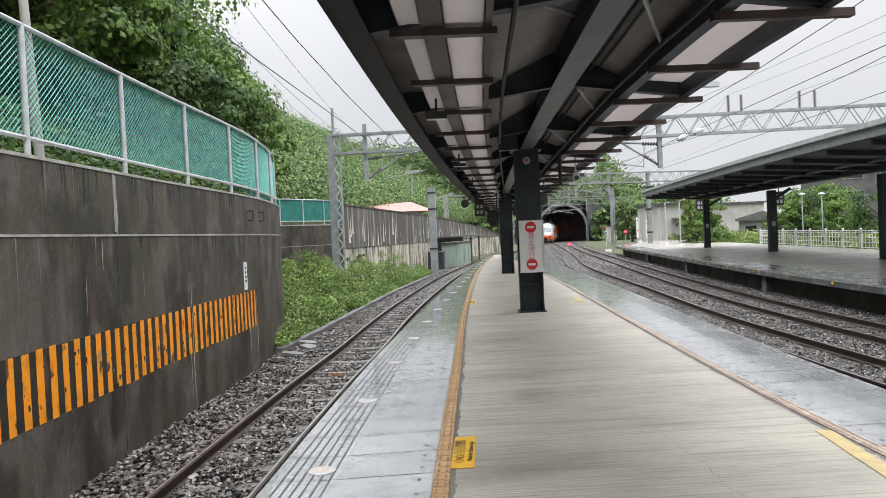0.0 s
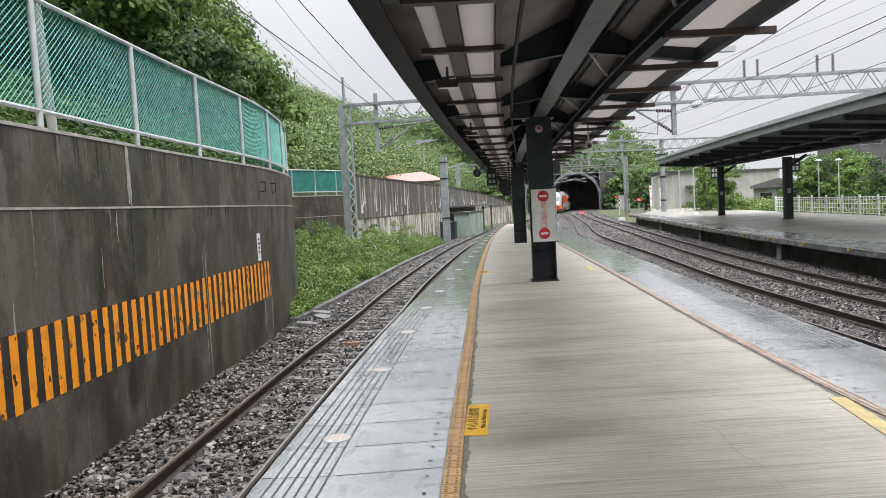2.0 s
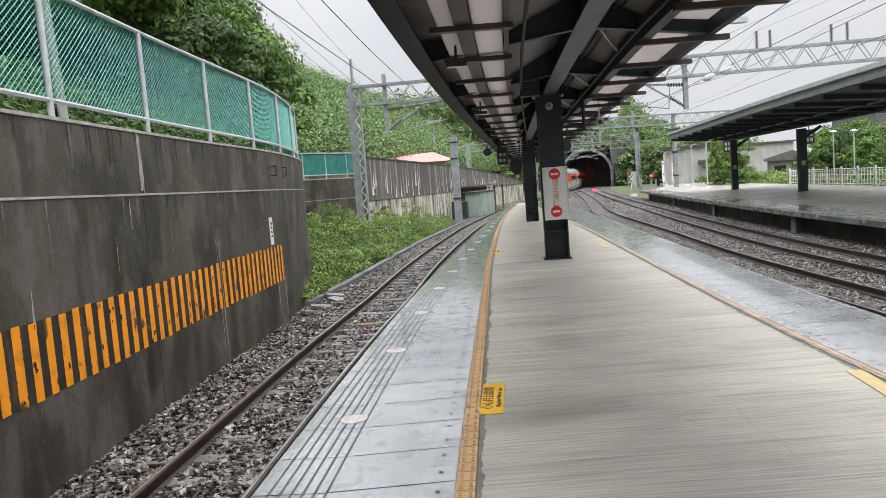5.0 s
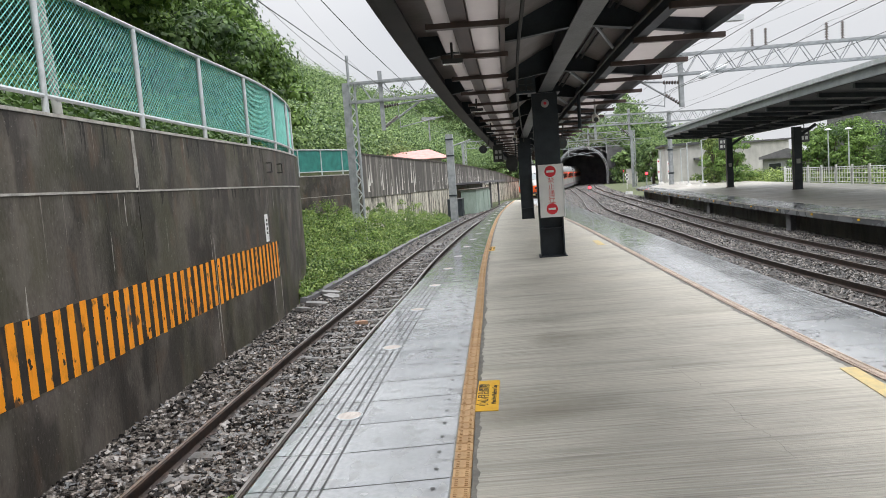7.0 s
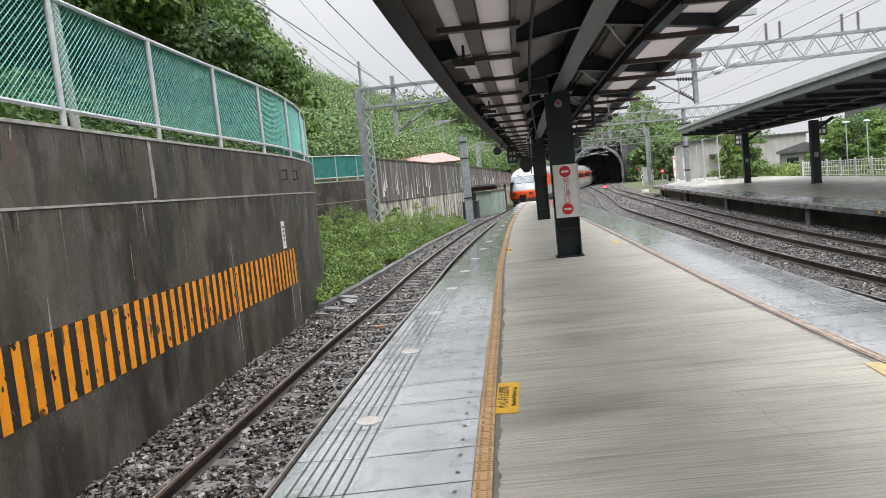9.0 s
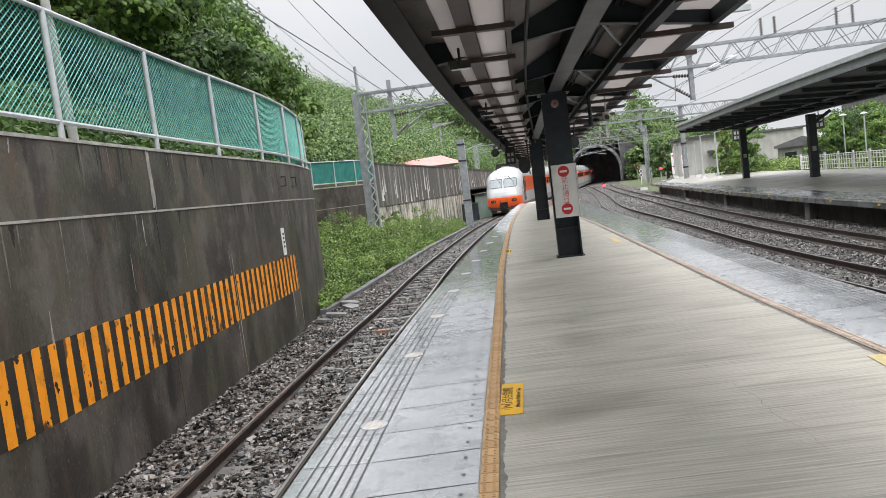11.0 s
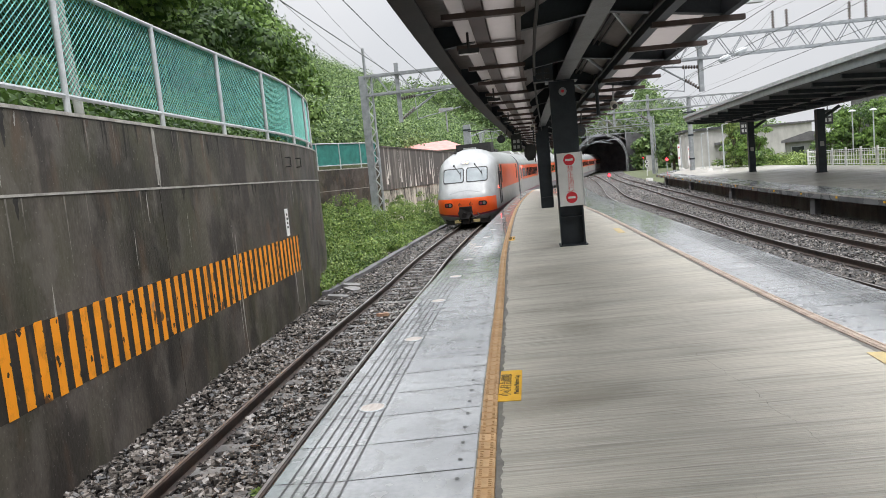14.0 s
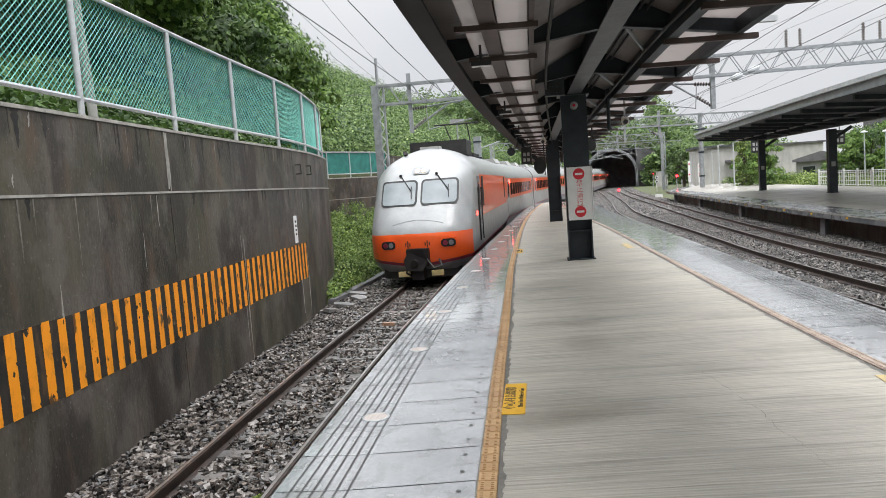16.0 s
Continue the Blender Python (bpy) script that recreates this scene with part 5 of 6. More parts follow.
# drain kerb along the bushes
kerb = Geo()
kl = spline([(18.2, -3.3), (22, -2.75), (28, -1.95), (34, -1.15), (42, 0.15), (52, 1.9)])
kerb.ring([[(kl(y) - 0.24, y, -1.4), (kl(y) - 0.06, y, -1.4), (kl(y) - 0.06, y, -1.05 + 0.008 * math.sin(y * 2.2)), (kl(y) - 0.24, y, -1.04 + 0.008 * math.sin(y * 2.2))] for y in span(18.2, 52, 0.6)])
tagged(kerb.ob("drain_kerb", PORTAL), "low wet concrete drain kerb beside the ballast", "kerb", kind="structure")
for x, y, t, k in ((-3.05, 17.6, 20, 1.0), (-2.8, 18.6, -35, 0.8), (-3.25, 16.9, 60, 0.7), (-2.95, 19.4, 10, 0.9)):
    o = Geo().ring([[(-0.26 * k, -0.12, z_), (0.2 * k, -0.15, z_), (0.3 * k, 0.03, z_), (0.12 * k, 0.16, z_), (-0.22 * k, 0.1, z_)] for z_ in (-0.03, 0.05)]).ob("broken_slab", SLEEPER)
    o.matrix_world = pose(x, y, -1.12, 5, 9, t)
    tagged(o, "broken pale concrete slab at the wall foot", "concrete slab", "broken slabs")


# ---- overhead line ----
def lattice(g, p, q, h, n, w=0.06):
    p, q = Vector(p), Vector(q)
    up = Vector((0, 0, h))
    for i in range(n):
        a, b_, m = p.lerp(q, i / n), p.lerp(q, (i + 1) / n), p.lerp(q, (i + 0.5) / n)
        g.beam(a, m + up, w * 0.6)
        g.beam(m + up, b_, w * 0.6)


def insulator(g, p, q, r=0.07, n=6):
    p, q = Vector(p), Vector(q)
    for i in range(n):
        a = p.lerp(q, (i + 0.2) / n)
        g.tube(a, p.lerp(q, (i + 0.75) / n), r, 8, r * 0.6)
    g.tube(p, q, r * 0.35, 6)


def gantry(pl, pr, ztop, base_l, base_r, drops, label, n, right_mast=True, k_=1.0):
    gt = empty("overhead_line_gantry", pose(0, 0, 0), label, "gantry", "overhead line gantries")
    pl, pr = Vector((*pl, 0)), Vector((*pr, 0))
    side = (pr - pl).normalized()
    perp = Vector((-side.y, side.x, 0))
    for z in (ztop, ztop - 0.9):
        for k in (-0.2, 0.2):
            Geo().beam(pl + perp * k + Vector((0, 0, z)), pr + perp * k + Vector((0, 0, z)), 0.11 * k_).ob("chord", MASTG, gt)
    for k in (-0.2, 0.2):
        lt = Geo()
        lattice(lt, pl + perp * k + Vector((0, 0, ztop - 0.9)), pr + perp * k + Vector((0, 0, ztop - 0.9)), 0.9, n)
        lt.ob("lattice_bracing", MASTG, gt)["kind"] = "stuff"
    for p, bz in ((pl, base_l), (pr, base_r))[:2 if right_mast else 1]:
        m = Geo()
        m.beam(p - side * 0.12 + Vector((0, 0, bz)), p - side * 0.12 + Vector((0, 0, ztop + 0.05)), 0.34, 0.30, up=perp)
        mo = m.ob("mast_leg", MASTG, gt)
        Geo().beam(p + side * 0.30 + Vector((0, 0, bz)), p + side * 0.30 + Vector((0, 0, ztop + 0.05)), 0.06, 0.30, up=perp).ob("mast_flange", MASTG, mo)
        lt = Geo()
        nn = 24
        for i in range(nn):
            z0, z1 = bz + (ztop - bz) * i / nn, bz + (ztop - bz) * (i + 1) / nn
            s_ = 1 if i % 2 else -1
            lt.beam(p + side * (0.175 - 0.12 * s_) + Vector((0, 0, z0)) - perp * 0.15, p + side * (0.175 + 0.12 * s_) + Vector((0, 0, z1)) - perp * 0.15, 0.05)
        lt.ob("mast_lacing", GALV, mo)["kind"] = "stuff"
    for d, low, arm in drops:
        c = pl + side * d
        dp = Geo().beam(c + Vector((0, 0, low)), c + Vector((0, 0, ztop + 0.5)), 0.2 * k_).ob("drop_post", MASTG, gt)
        if arm:
            a0, a1 = c + Vector((0, 0, low + 1.15)), c + side * arm + Vector((0, 0, low + 1.35))
            b0 = c + Vector((0, 0, low + 0.1))
            ar = Geo()
            ar.tube(a0, a1, 0.045 * k_)
            ar.tube(b0, c + side * arm * 0.75 + Vector((0, 0, low + 1.3)), 0.05 * k_)
            ar.tube(c + side * arm * 0.3 + Vector((0, 0, low + 1.2)), c + side * arm * 0.33 + Vector((0, 0, low + 0.05)), 0.022)
            ar.tube(c + side * arm * 0.33 + Vector((0, 0, low + 0.1)), c + side * arm * 1.15 + Vector((0, 0, low + 0.45)), 0.025)
            ar.ob("cantilever_arm", MASTG, dp)
            sg_ = 1 if arm > 0 else -1
            for e0, e1 in ((a0 + side * 0.1 * sg_, a0 + side * 0.85 * sg_ + Vector((0, 0, 0.06))), (b0 + side * 0.1 * sg_ + Vector((0, 0, 0.08)), b0 + side * 0.75 * sg_ + Vector((0, 0, 0.55)))):
                ins = Geo()
                insulator(ins, e0, e1, 0.10 * k_)
                ins.ob("insulator", CERAM, dp)
    return gt, pl, side


g1, pl1, sd1 = gantry((-3.78, 36.5), (26.0, 33.2), 6.72, -1.4, -1.0, [(1.6, 4.35, 2.6), (15.9, 4.3, -2.4)], "tall grey lattice gantry carrying overhead wires over the tracks", 26)
Geo().tube((-3.75, 36.5, 6.7), (-3.75, 36.5, 8.1), 0.07, 8).ob("finial", MASTG, g1)
for d in (19.2, 19.8, 22.5, 23.2):
    c = pl1 + sd1 * d
    gi = Geo()
    insulator(gi, c + Vector((0, 0, 6.78)), c + Vector((0, 0, 7.6)), 0.09, 7)
    gi.ob("post_insulator", CERAM, g1)
g2, pl2, sd2 = gantry((8.6, 66.0), (33.0, 71.2), 6.6, -1.4, PLAT_2, [(6.8, 4.4, -2.5), (10.2, 4.6, -2.2)], "grey lattice gantry over the tracks by the far platform", 23, False)
mast = empty("line_mast", pose(1.35, 50.0, -1.3, 0, 0, -10), "tall pale grey steel line mast beside the wall", "mast")
Geo().box(-0.24, 0.24, -0.16, 0.16, 0, 6.1).ob("pole", MASTG, mast)
for z in (1.9, 4.6, 5.7):
    Geo().box(-0.27, 0.27, -0.19, 0.19, z, z + 0.1).ob("band", STEEL, mast)
Geo().path([(0.24, 0, 5.3), (1.5, 0, 5.65)], 0.05).ob("bracket_arm", MASTG, mast)
g3, pl3, sd3 = gantry((4.5, 98.0), (27.5, 99.5), 6.7, -1.4, -1.0, [(8.0, 4.5, 2.5), (17.0, 4.5, -2.5)], "far grey lattice gantry before the tunnel", 18, True, 0.7)
g4, pl4, sd4 = gantry((17.5, 128.0), (38.0, 126.0), 6.6, -1.4, -1.0, [(6.5, 4.5, 2.5), (13.0, 4.5, -2.5)], "distant lattice gantry at the tunnel mouth", 14, True, 0.6)
mast = empty("line_mast", pose(22.6, 69.0, PLAT_2, 0, 0, -10), "thick grey concrete line mast with bands on the far platform", "mast")
Geo().tube((0, 0, 0), (0, 0, 6.9), 0.24, 12, 0.19).ob("pole", MASTG, mast, smooth=True)
for z in (1.0, 3.2, 5.0):
    Geo().tube((0, 0, z), (0, 0, z + 0.14), 0.27, 12).ob("band", STEEL, mast)
Geo().box(-0.5, 0.5, -0.2, 0.2, 5.3, 5.45).ob("head_plate", STEEL, mast)

def cable(name, pts, r, label, sag=0.0):
    gq = Geo()
    full = []
    for a, b_ in zip(pts, pts[1:]):
        a, b_ = Vector(a), Vector(b_)
        full += [a.lerp(b_, k / 6) - Vector((0, 0, sag * 4 * (k / 6) * (1 - k / 6))) for k in range(6)]
    full.append(Vector(pts[-1]))
    gq.path(full, r, 5)
    return tagged(gq.ob(name, WIRE), label, "overhead wire", "overhead wires")


for f, zz in ((track_l, 0.0), (track_2, 0.1), (track_3, 0.1)):
    for z, sag, r in ((4.15, 0.0, 0.008), (5.25, 0.45, 0.009)):
        cable("catenary_wire", [(f(y), y, z + zz) for y in (-14, 8, 35.5, 66, 98, 127, 146)], r, "thin dark overhead wire above the track", sag)
for x0, z0, z1 in ((-3.8, 8.05, 9.5), (-4.15, 6.9, 7.6), (-3.4, 6.75, 7.1)):
    cable("feeder_wire", [(x0 - 1.4, -8, z1), (x0, 36.5, z0), (1.35, 50.0, 4.85), (5, 98, 7)], 0.007, "dark feeder wire strung from mast to mast", 0.5)
for d, z0 in ((19.2, 7.6), (22.5, 7.6), (16.0, 6.9)):
    c = pl1 + sd1 * d
    cable("feeder_wire", [(c.x + 4.5, -6, z0 + 2.5), (c.x, c.y, z0), (c.x + 4.5, 67.5, 7.2), (27.0, 99, 6.9), (36, 126, 6.8)], 0.0065, "dark feeder wire strung from gantry to gantry", 0.6)
cable("feeder_wire", [(-3.9, 36.5, 6.3), (-14, 20, 7.9)], 0.008, "slack cable from the mast to the wooded bank", 0.8)
cable("feeder_wire", [(-3.9, 36.5, 5.9), (-18, 27, 6.6)], 0.008, "slack cable from the mast to the wooded bank", 0.5)

# pale strain insulators in the slack wires by the gantry
for d, z0 in ((15.9, 5.35), (16.6, 5.6)):
    c = pl1 + sd1 * d - Vector((0, 3.0, 0))
    gi = Geo().ring([[c + Vector((x, r * math.cos(a), z0 + x * 0.3 + r * math.sin(a))) for a in (2 * math.pi * j / 12 for j in range(12))] for x, r in ((-0.26, 0.03), (-0.18, 0.11), (0.0, 0.14), (0.18, 0.11), (0.26, 0.03))])
    tagged(gi.ob("strain_insulator", GALV, smooth=True), "pale rounded insulator hung in a slack overhead wire", "insulator", "strain insulators")
cable("feeder_wire", [pl1 + sd1 * 19.2 + Vector((0, 0, 7.5)), pl1 + sd1 * 16.6 + Vector((0, -3.0, 5.6)), pl1 + sd1 * 15.9 + Vector((0, -3.0, 5.35)), pl1 + sd1 * 13.5 + Vector((0, 0, 4.6))], 0.008, "slack dark jumper wire with pale insulators by the gantry", 0.12)

# ---- tunnel ----
TX, TY, TA = 30.1, 146.5, radians(15.4)


def tun(u, v, z):
    """u across, v along the bore."""
    return Vector((TX + u * math.cos(TA) + v * math.sin(TA), TY - u * math.sin(TA) + v * math.cos(TA), z))


def arch(r, zc, base, n=28):
    return [(-r, base)] + [(-r * math.cos(math.pi * i / n), zc + r * math.sin(math.pi * i / n)) for i in range(n + 1)] + [(r, base)]


tn = empty("tunnel", pose(0, 0, 0), "dark concrete railway tunnel with a rounded hood", "tunnel", kind="structure")
g = Geo()
ins_, out_ = arch(4.65, 1.55, -1.6), arch(5.2, 1.55, -1.6)
g.strip([[tun(u, v, z) for u, z in ins_] for v in span(0, 16, 4)])
g.ob("lining", LINING, tn)
g = Geo()
g.strip([[tun(u, 0, z) for u, z in ins_], [tun(u, -0.02, z) for u, z in out_]])
g.strip([[tun(u, v, z) for u, z in out_] for v in (-0.02, 6, 16)])
g.ob("hood", PORTAL, tn)
for r in (4.82, 5.05):
    ar = arch(r, 1.55, -1.6)
    g = Geo().path([tun(u, -0.08, z) for u, z in ar], 0.06, 5)
    g.ob("hood_rib", MASTG, tn)
g = Geo()
g.path([tun(-4.4, -2, 4.6), tun(4.2, -2, 5.4)], 0.05)
g.path([tun(-2.5, -2, 5.6), tun(2.5, -2, 4.5)], 0.05)
g.ob("portal_wires", MASTG, tn)
g = Geo()
cols = span(-4.9, 4.9, 0.14)


def mouth(u):
    k = (u + 2.7) / 2.15
    return 2.3 + 2.15 * math.sqrt(max(0.0, 1 - k * k))


for lo, hi, keep in ((mouth, lambda u: 7.0, lambda u: abs(u + 2.7) < 2.15), (lambda u: -1.8, lambda u: 7.0, lambda u: u <= -4.8 or u >= -0.62)):
    run = []
    for u in cols + [99]:
        if u < 90 and keep(u):
            run.append([tun(u, 15.0, lo(u)), tun(u, 15.5, lo(u)), tun(u, 15.5, hi(u)), tun(u, 15.0, hi(u)), tun(u, 15.0, lo(u))])
        elif len(run) > 1:
            g.strip(run)
            run = []
g.ob("inner_wall", LINING, tn)
for a_, b_ in ((-13.5, -4.9), (4.9, 13.5)):
    g = Geo()
    g.strip([[tun(u, 1.46, -1.6), tun(u, 1.46, max(-1.2, 6.9 * (1 - (abs(u) / 15) ** 3)))] for u in span(a_, b_, 0.86)])
    g.ob("headwall", PORTAL, tn)
mound = Geo()
mound.strip([[tun(u, v, max(-1.3, (6.75 + min(v, 34) * 0.28 + 1.2 * fbm(u, v, 14)) * max(0, 1 - (abs(u) / 15) ** 3) - (0 if abs(u) < 6 else 0.3))) for u in span(-15, 15, 2.5)] for v in span(1.5, 15.5, 3.5)])
tagged(mound.ob("hill_over_tunnel", EARTH, smooth=True), "wooded earth mound over the tunnel", "hill", kind="structure")

pole = Geo().tube(w_at(S0 + 1.26, -0.62, 2.2), w_at(S0 + 0.95, -0.62, 5.6), 0.06, 10, 0.052)
tagged(pole.ob("utility_pole", PLASTER, smooth=True), "weathered grey pole standing behind the fence", "pole")

# ---- signals and small trackside things ----
def red_signal(x, y, z, h, label, r):
    sgl = empty("railway_signal", pose(x, y, z), label, "signal", "red signals")
    Geo().box(-0.12, 0.12, -0.1, 0.1, h - 0.25, h + 0.3).ob("head", BLACKM, sgl)
    if h > 0.5:
        Geo().tube((0, 0, 0), (0, 0, h - 0.25), 0.06, 8).ob("post", MASTG, sgl)
    else:
        Geo().box(-0.18, 0.18, -0.14, 0.14, 0, 0.16).ob("foot", MASTG, sgl)
    Geo().tube((0, -0.1, h), (0, -0.13, h), r, 16).ob("lens", SIGRED, sgl, "glowing red lens")
    return sgl


# dwarf lens is wider than its head: the red halo is in its size
red_signal(18.95, 88.5, -1.15, 0.82, "low dwarf signal showing red between the tracks", 0.17)
red_signal(23.05, 78.6, -1.15, 2.1, "post signal showing red at the far platform end", 0.13)
red_signal(33.5, 128.0, -1.15, 2.4, "distant signal showing red", 0.07)
bd = empty("round_board", pose(26.6, 100.0, -1.15), "white round speed boards on a pole", "sign")
Geo().tube((0, 0, 0), (0, 0, 2.0), 0.05, 8).ob("pole", WHITE, bd)
for z in (1.35, 1.9):
    Geo().tube((0, -0.06, z), (0, -0.09, z), 0.24, 16).ob("disc", WHITE, bd)
    Geo().tube((0, -0.091, z), (0, -0.095, z), 0.15, 12).ob("dark_centre", ROOF_D, bd)
eb = empty("electrical_box", pose(35.8, 131, -1.15), "pale grey electrical box by the tunnel mouth", "cabinet")
Geo().box(-0.9, 0.9, -0.5, 0.5, 0, 2.6).ob("body", PLASTER, eb)
Geo().box(-0.95, 0.95, -0.55, 0.55, 2.602, 2.7).ob("lid", MASTG, eb)
bf = Geo().box(-0.3, 0.3, -0.2, 0.2, 0, 0.35).ob("bucket", WHITE)
bf.matrix_world = pose(20.4, 76.0, -1.12, 0, 0, 20)
tagged(bf, "white plastic bucket at the foot of the far platform", "bucket")
for x, y, z in ((23.9, 77.0, 2.6), (24.7, 76.2, 2.3)):
    nb = empty("station_sign", pose(x, y, PLAT_2), "white notice board with red discs on the far platform", "sign", "far notice boards")
    Geo().box(-0.12, 0.12, -0.03, 0.03, 0.4, z).ob("board", WHITE, nb)
    Geo().tube((0, -0.035, z - 0.3), (0, -0.04, z - 0.3), 0.085, 14).ob("disc", RED, nb)
    Geo().tube((0, -0.035, 1.2), (0, -0.04, 1.2), 0.085, 14).ob("disc", RED, nb)
    Geo().box(-0.04, 0.04, -0.02, 0.02, 0, 0.4).ob("leg", WHITE, nb)


# ---- buildings ----
def building(x, y, z, turn, w, d, h, material, label, floors, cols, roof=ROOF_G, over=0.3, pitched=0.0):
    bl = empty("building", pose(x, y, z, 0, 0, turn), label, "building")
    Geo().box(0, w, 0, d, -1.5, h).ob("wall", material, bl)
    g = Geo()
    g.box(-over, w + over, -over, d + over, h + 0.002, h + 0.25)
    if pitched:
        g.add([(-over, -over, h + 0.25), (w + over, -over, h + 0.25), (w + over, d + over, h + 0.25), (-over, d + over, h + 0.25), (w / 2, -over, h + pitched), (w / 2, d + over, h + pitched)], [(0, 1, 4), (1, 2, 5, 4), (2, 3, 5), (3, 0, 4, 5)])
    g.ob("roof", roof, bl)
    fh = h / floors
    for i in range(floors):
        for j in range(cols):
            cx, cz = w * (j + 0.5) / cols, fh * (i + 0.52)
            ww, hh = w / cols * 0.28, fh * 0.25
            wi = Geo().box(cx - ww, cx + ww, -0.05, 0.02, cz - hh, cz + hh).ob("window", MASTG, bl)
            Geo().box(cx - ww + 0.08, cx + ww - 0.08, -0.06, -0.052, cz - hh + 0.08, cz + hh - 0.08).ob("pane", GLASS, wi)
    return bl


building(26.9, 84, -0.6, -12, 4.6, 8, 4.35, PLASTER, "pale grey plastered station building with a flat roof", 1, 0, ROOF_D, 0.35)
building(30.8, 83.2, -0.6, -12, 3.6, 7, 2.6, PLASTER, "low grey plastered annex behind the trees", 1, 0, PORTAL, 0.9)
building(35.2, 77.5, -0.4, -24, 4.6, 7, 1.9, GREYWALL, "small grey house with a low pitched roof", 1, 2, PORTAL, 0.4, 1.0)
building(47.5, 112, -0.4, -8, 7, 12, 4.6, PLASTER, "pale grey plastered house wall behind the trees", 1, 0, PORTAL)
building(47.5, 80, -0.4, -14, 26, 14, 8.0, PORTAL, "dark grey block with a flat roof behind the trees", 3, 7, ROOF_D, 0.6)
parapet = empty("street_fence", pose(0, 0, 0), "low pale concrete street fence behind the railing", "fence")
for i, y in enumerate(span(30, 66, 3)):
    Geo().box(0, 0.2, 0, 2.9, 0, 1.1).ob("panel", PLASTER, parapet).matrix_local = pose(edge_2(y) + 13.0, y, -1.0, 0, 0, -9)


# ---- foliage ----
def leaves(name, P, N, size, material, seed, parent=None, flat=0.35):
    """A leaf at each point: a bent lozenge of two faces."""
    rng = np.random.default_rng(seed)
    n = len(P)
    d = rng.normal(size=(n, 3))
    nrm = N * (1 - flat) + d * flat
    nrm /= np.linalg.norm(nrm, axis=1, keepdims=True) + 1e-9
    t = np.cross(nrm, rng.normal(size=(n, 3)))
    t /= np.linalg.norm(t, axis=1, keepdims=True) + 1e-9
    b_ = np.cross(nrm, t)
    s = size * rng.uniform(0.55, 1.35, (n, 1))
    w = 0.36
    V = np.stack([P - t * s * 0.5, P + b_ * s * w - nrm * s * 0.12, P + t * s * 0.5, P - b_ * s * w - nrm * s * 0.12], 1).reshape(-1, 3)
    k = 4 * np.arange(n)[:, None]
    F = np.concatenate([k + np.array([[0, 1, 2]]), k + np.array([[0, 2, 3]])], 1).reshape(-1, 3)
    me = bpy.data.meshes.new(name)
    me.vertices.add(len(V))
    me.vertices.foreach_set("co", V.astype(np.float32).ravel())
    me.loops.add(len(F) * 3)
    me.loops.foreach_set("vertex_index", F.astype(np.int32).ravel())
    me.polygons.add(len(F))
    me.polygons.foreach_set("loop_start", np.arange(0, len(F) * 3, 3, dtype=np.int32))
    me.update()
    me.materials.append(material)
    o = new(name, me)
    if parent is not None:
        o.parent = parent
    return o


def clumps(centres, radii, per, seed, squash=0.75):
    """Points on the upper shells of clumps, with their outward directions."""
    rng = np.random.default_rng(seed)
    C = np.repeat(np.asarray(centres, float), per, 0)
    R = np.repeat(np.asarray(radii, float), per)[:, None]
    d = rng.normal(size=(len(C), 3))
    d[:, 2] = np.abs(d[:, 2]) * 1.1 - 0.35
    d /= np.linalg.norm(d, axis=1, keepdims=True)
    P = C + d * R * rng.uniform(0.55, 1.08, (len(C), 1)) * np.array([1, 1, squash])
    N = d + np.array([0, 0, 0.5])
    return P, N / np.linalg.norm(N, axis=1, keepdims=True)


def tree(x, y, z, h, r, material, leaf, n_clumps, per, seed, label, category="tree", group="trees on the bank", lean=(0, 0), low=0.0):
    rng = random.Random(seed)
    t = empty("tree", pose(x, y, z), label, category, group)
    tr = Geo()
    top = Vector((lean[0], lean[1], h * 0.62))
    pts = [Vector((0, 0, -0.4)), Vector((rng.uniform(-0.2, 0.2), rng.uniform(-0.2, 0.2), h * 0.3)), top]
    rad = 0.05 * h ** 0.9
    tr.tube(pts[0], pts[1], rad, 8, rad * 0.75)
    tr.tube(pts[1], pts[2], rad * 0.75, 8, rad * 0.45)
    C, R = [], []
    for i in range(n_clumps):
        a, u = rng.uniform(0, 6.28), rng.random() ** 0.5
        zz = rng.uniform(-0.9, 1.0)
        rr = r * math.sqrt(max(0.05, 1 - zz * zz)) * u
        c = Vector((lean[0] + rr * math.cos(a), lean[1] + rr * math.sin(a), h * (0.66 - low * 0.16) + zz * h * (0.34 + low * 0.14)))
        C.append(c)
        R.append(r * rng.uniform(0.20, 0.40))
        if i < 14:
            b0 = pts[1].lerp(pts[2], rng.uniform(0.1, 1))
            tr.tube(b0, c, rad * 0.28, 5, rad * 0.08)
    tr.ob("trunk", BARK, t)
    P, N = clumps(C, R, per, seed)
    leaves("crown", P, N, leaf, material, seed, t)
    return t


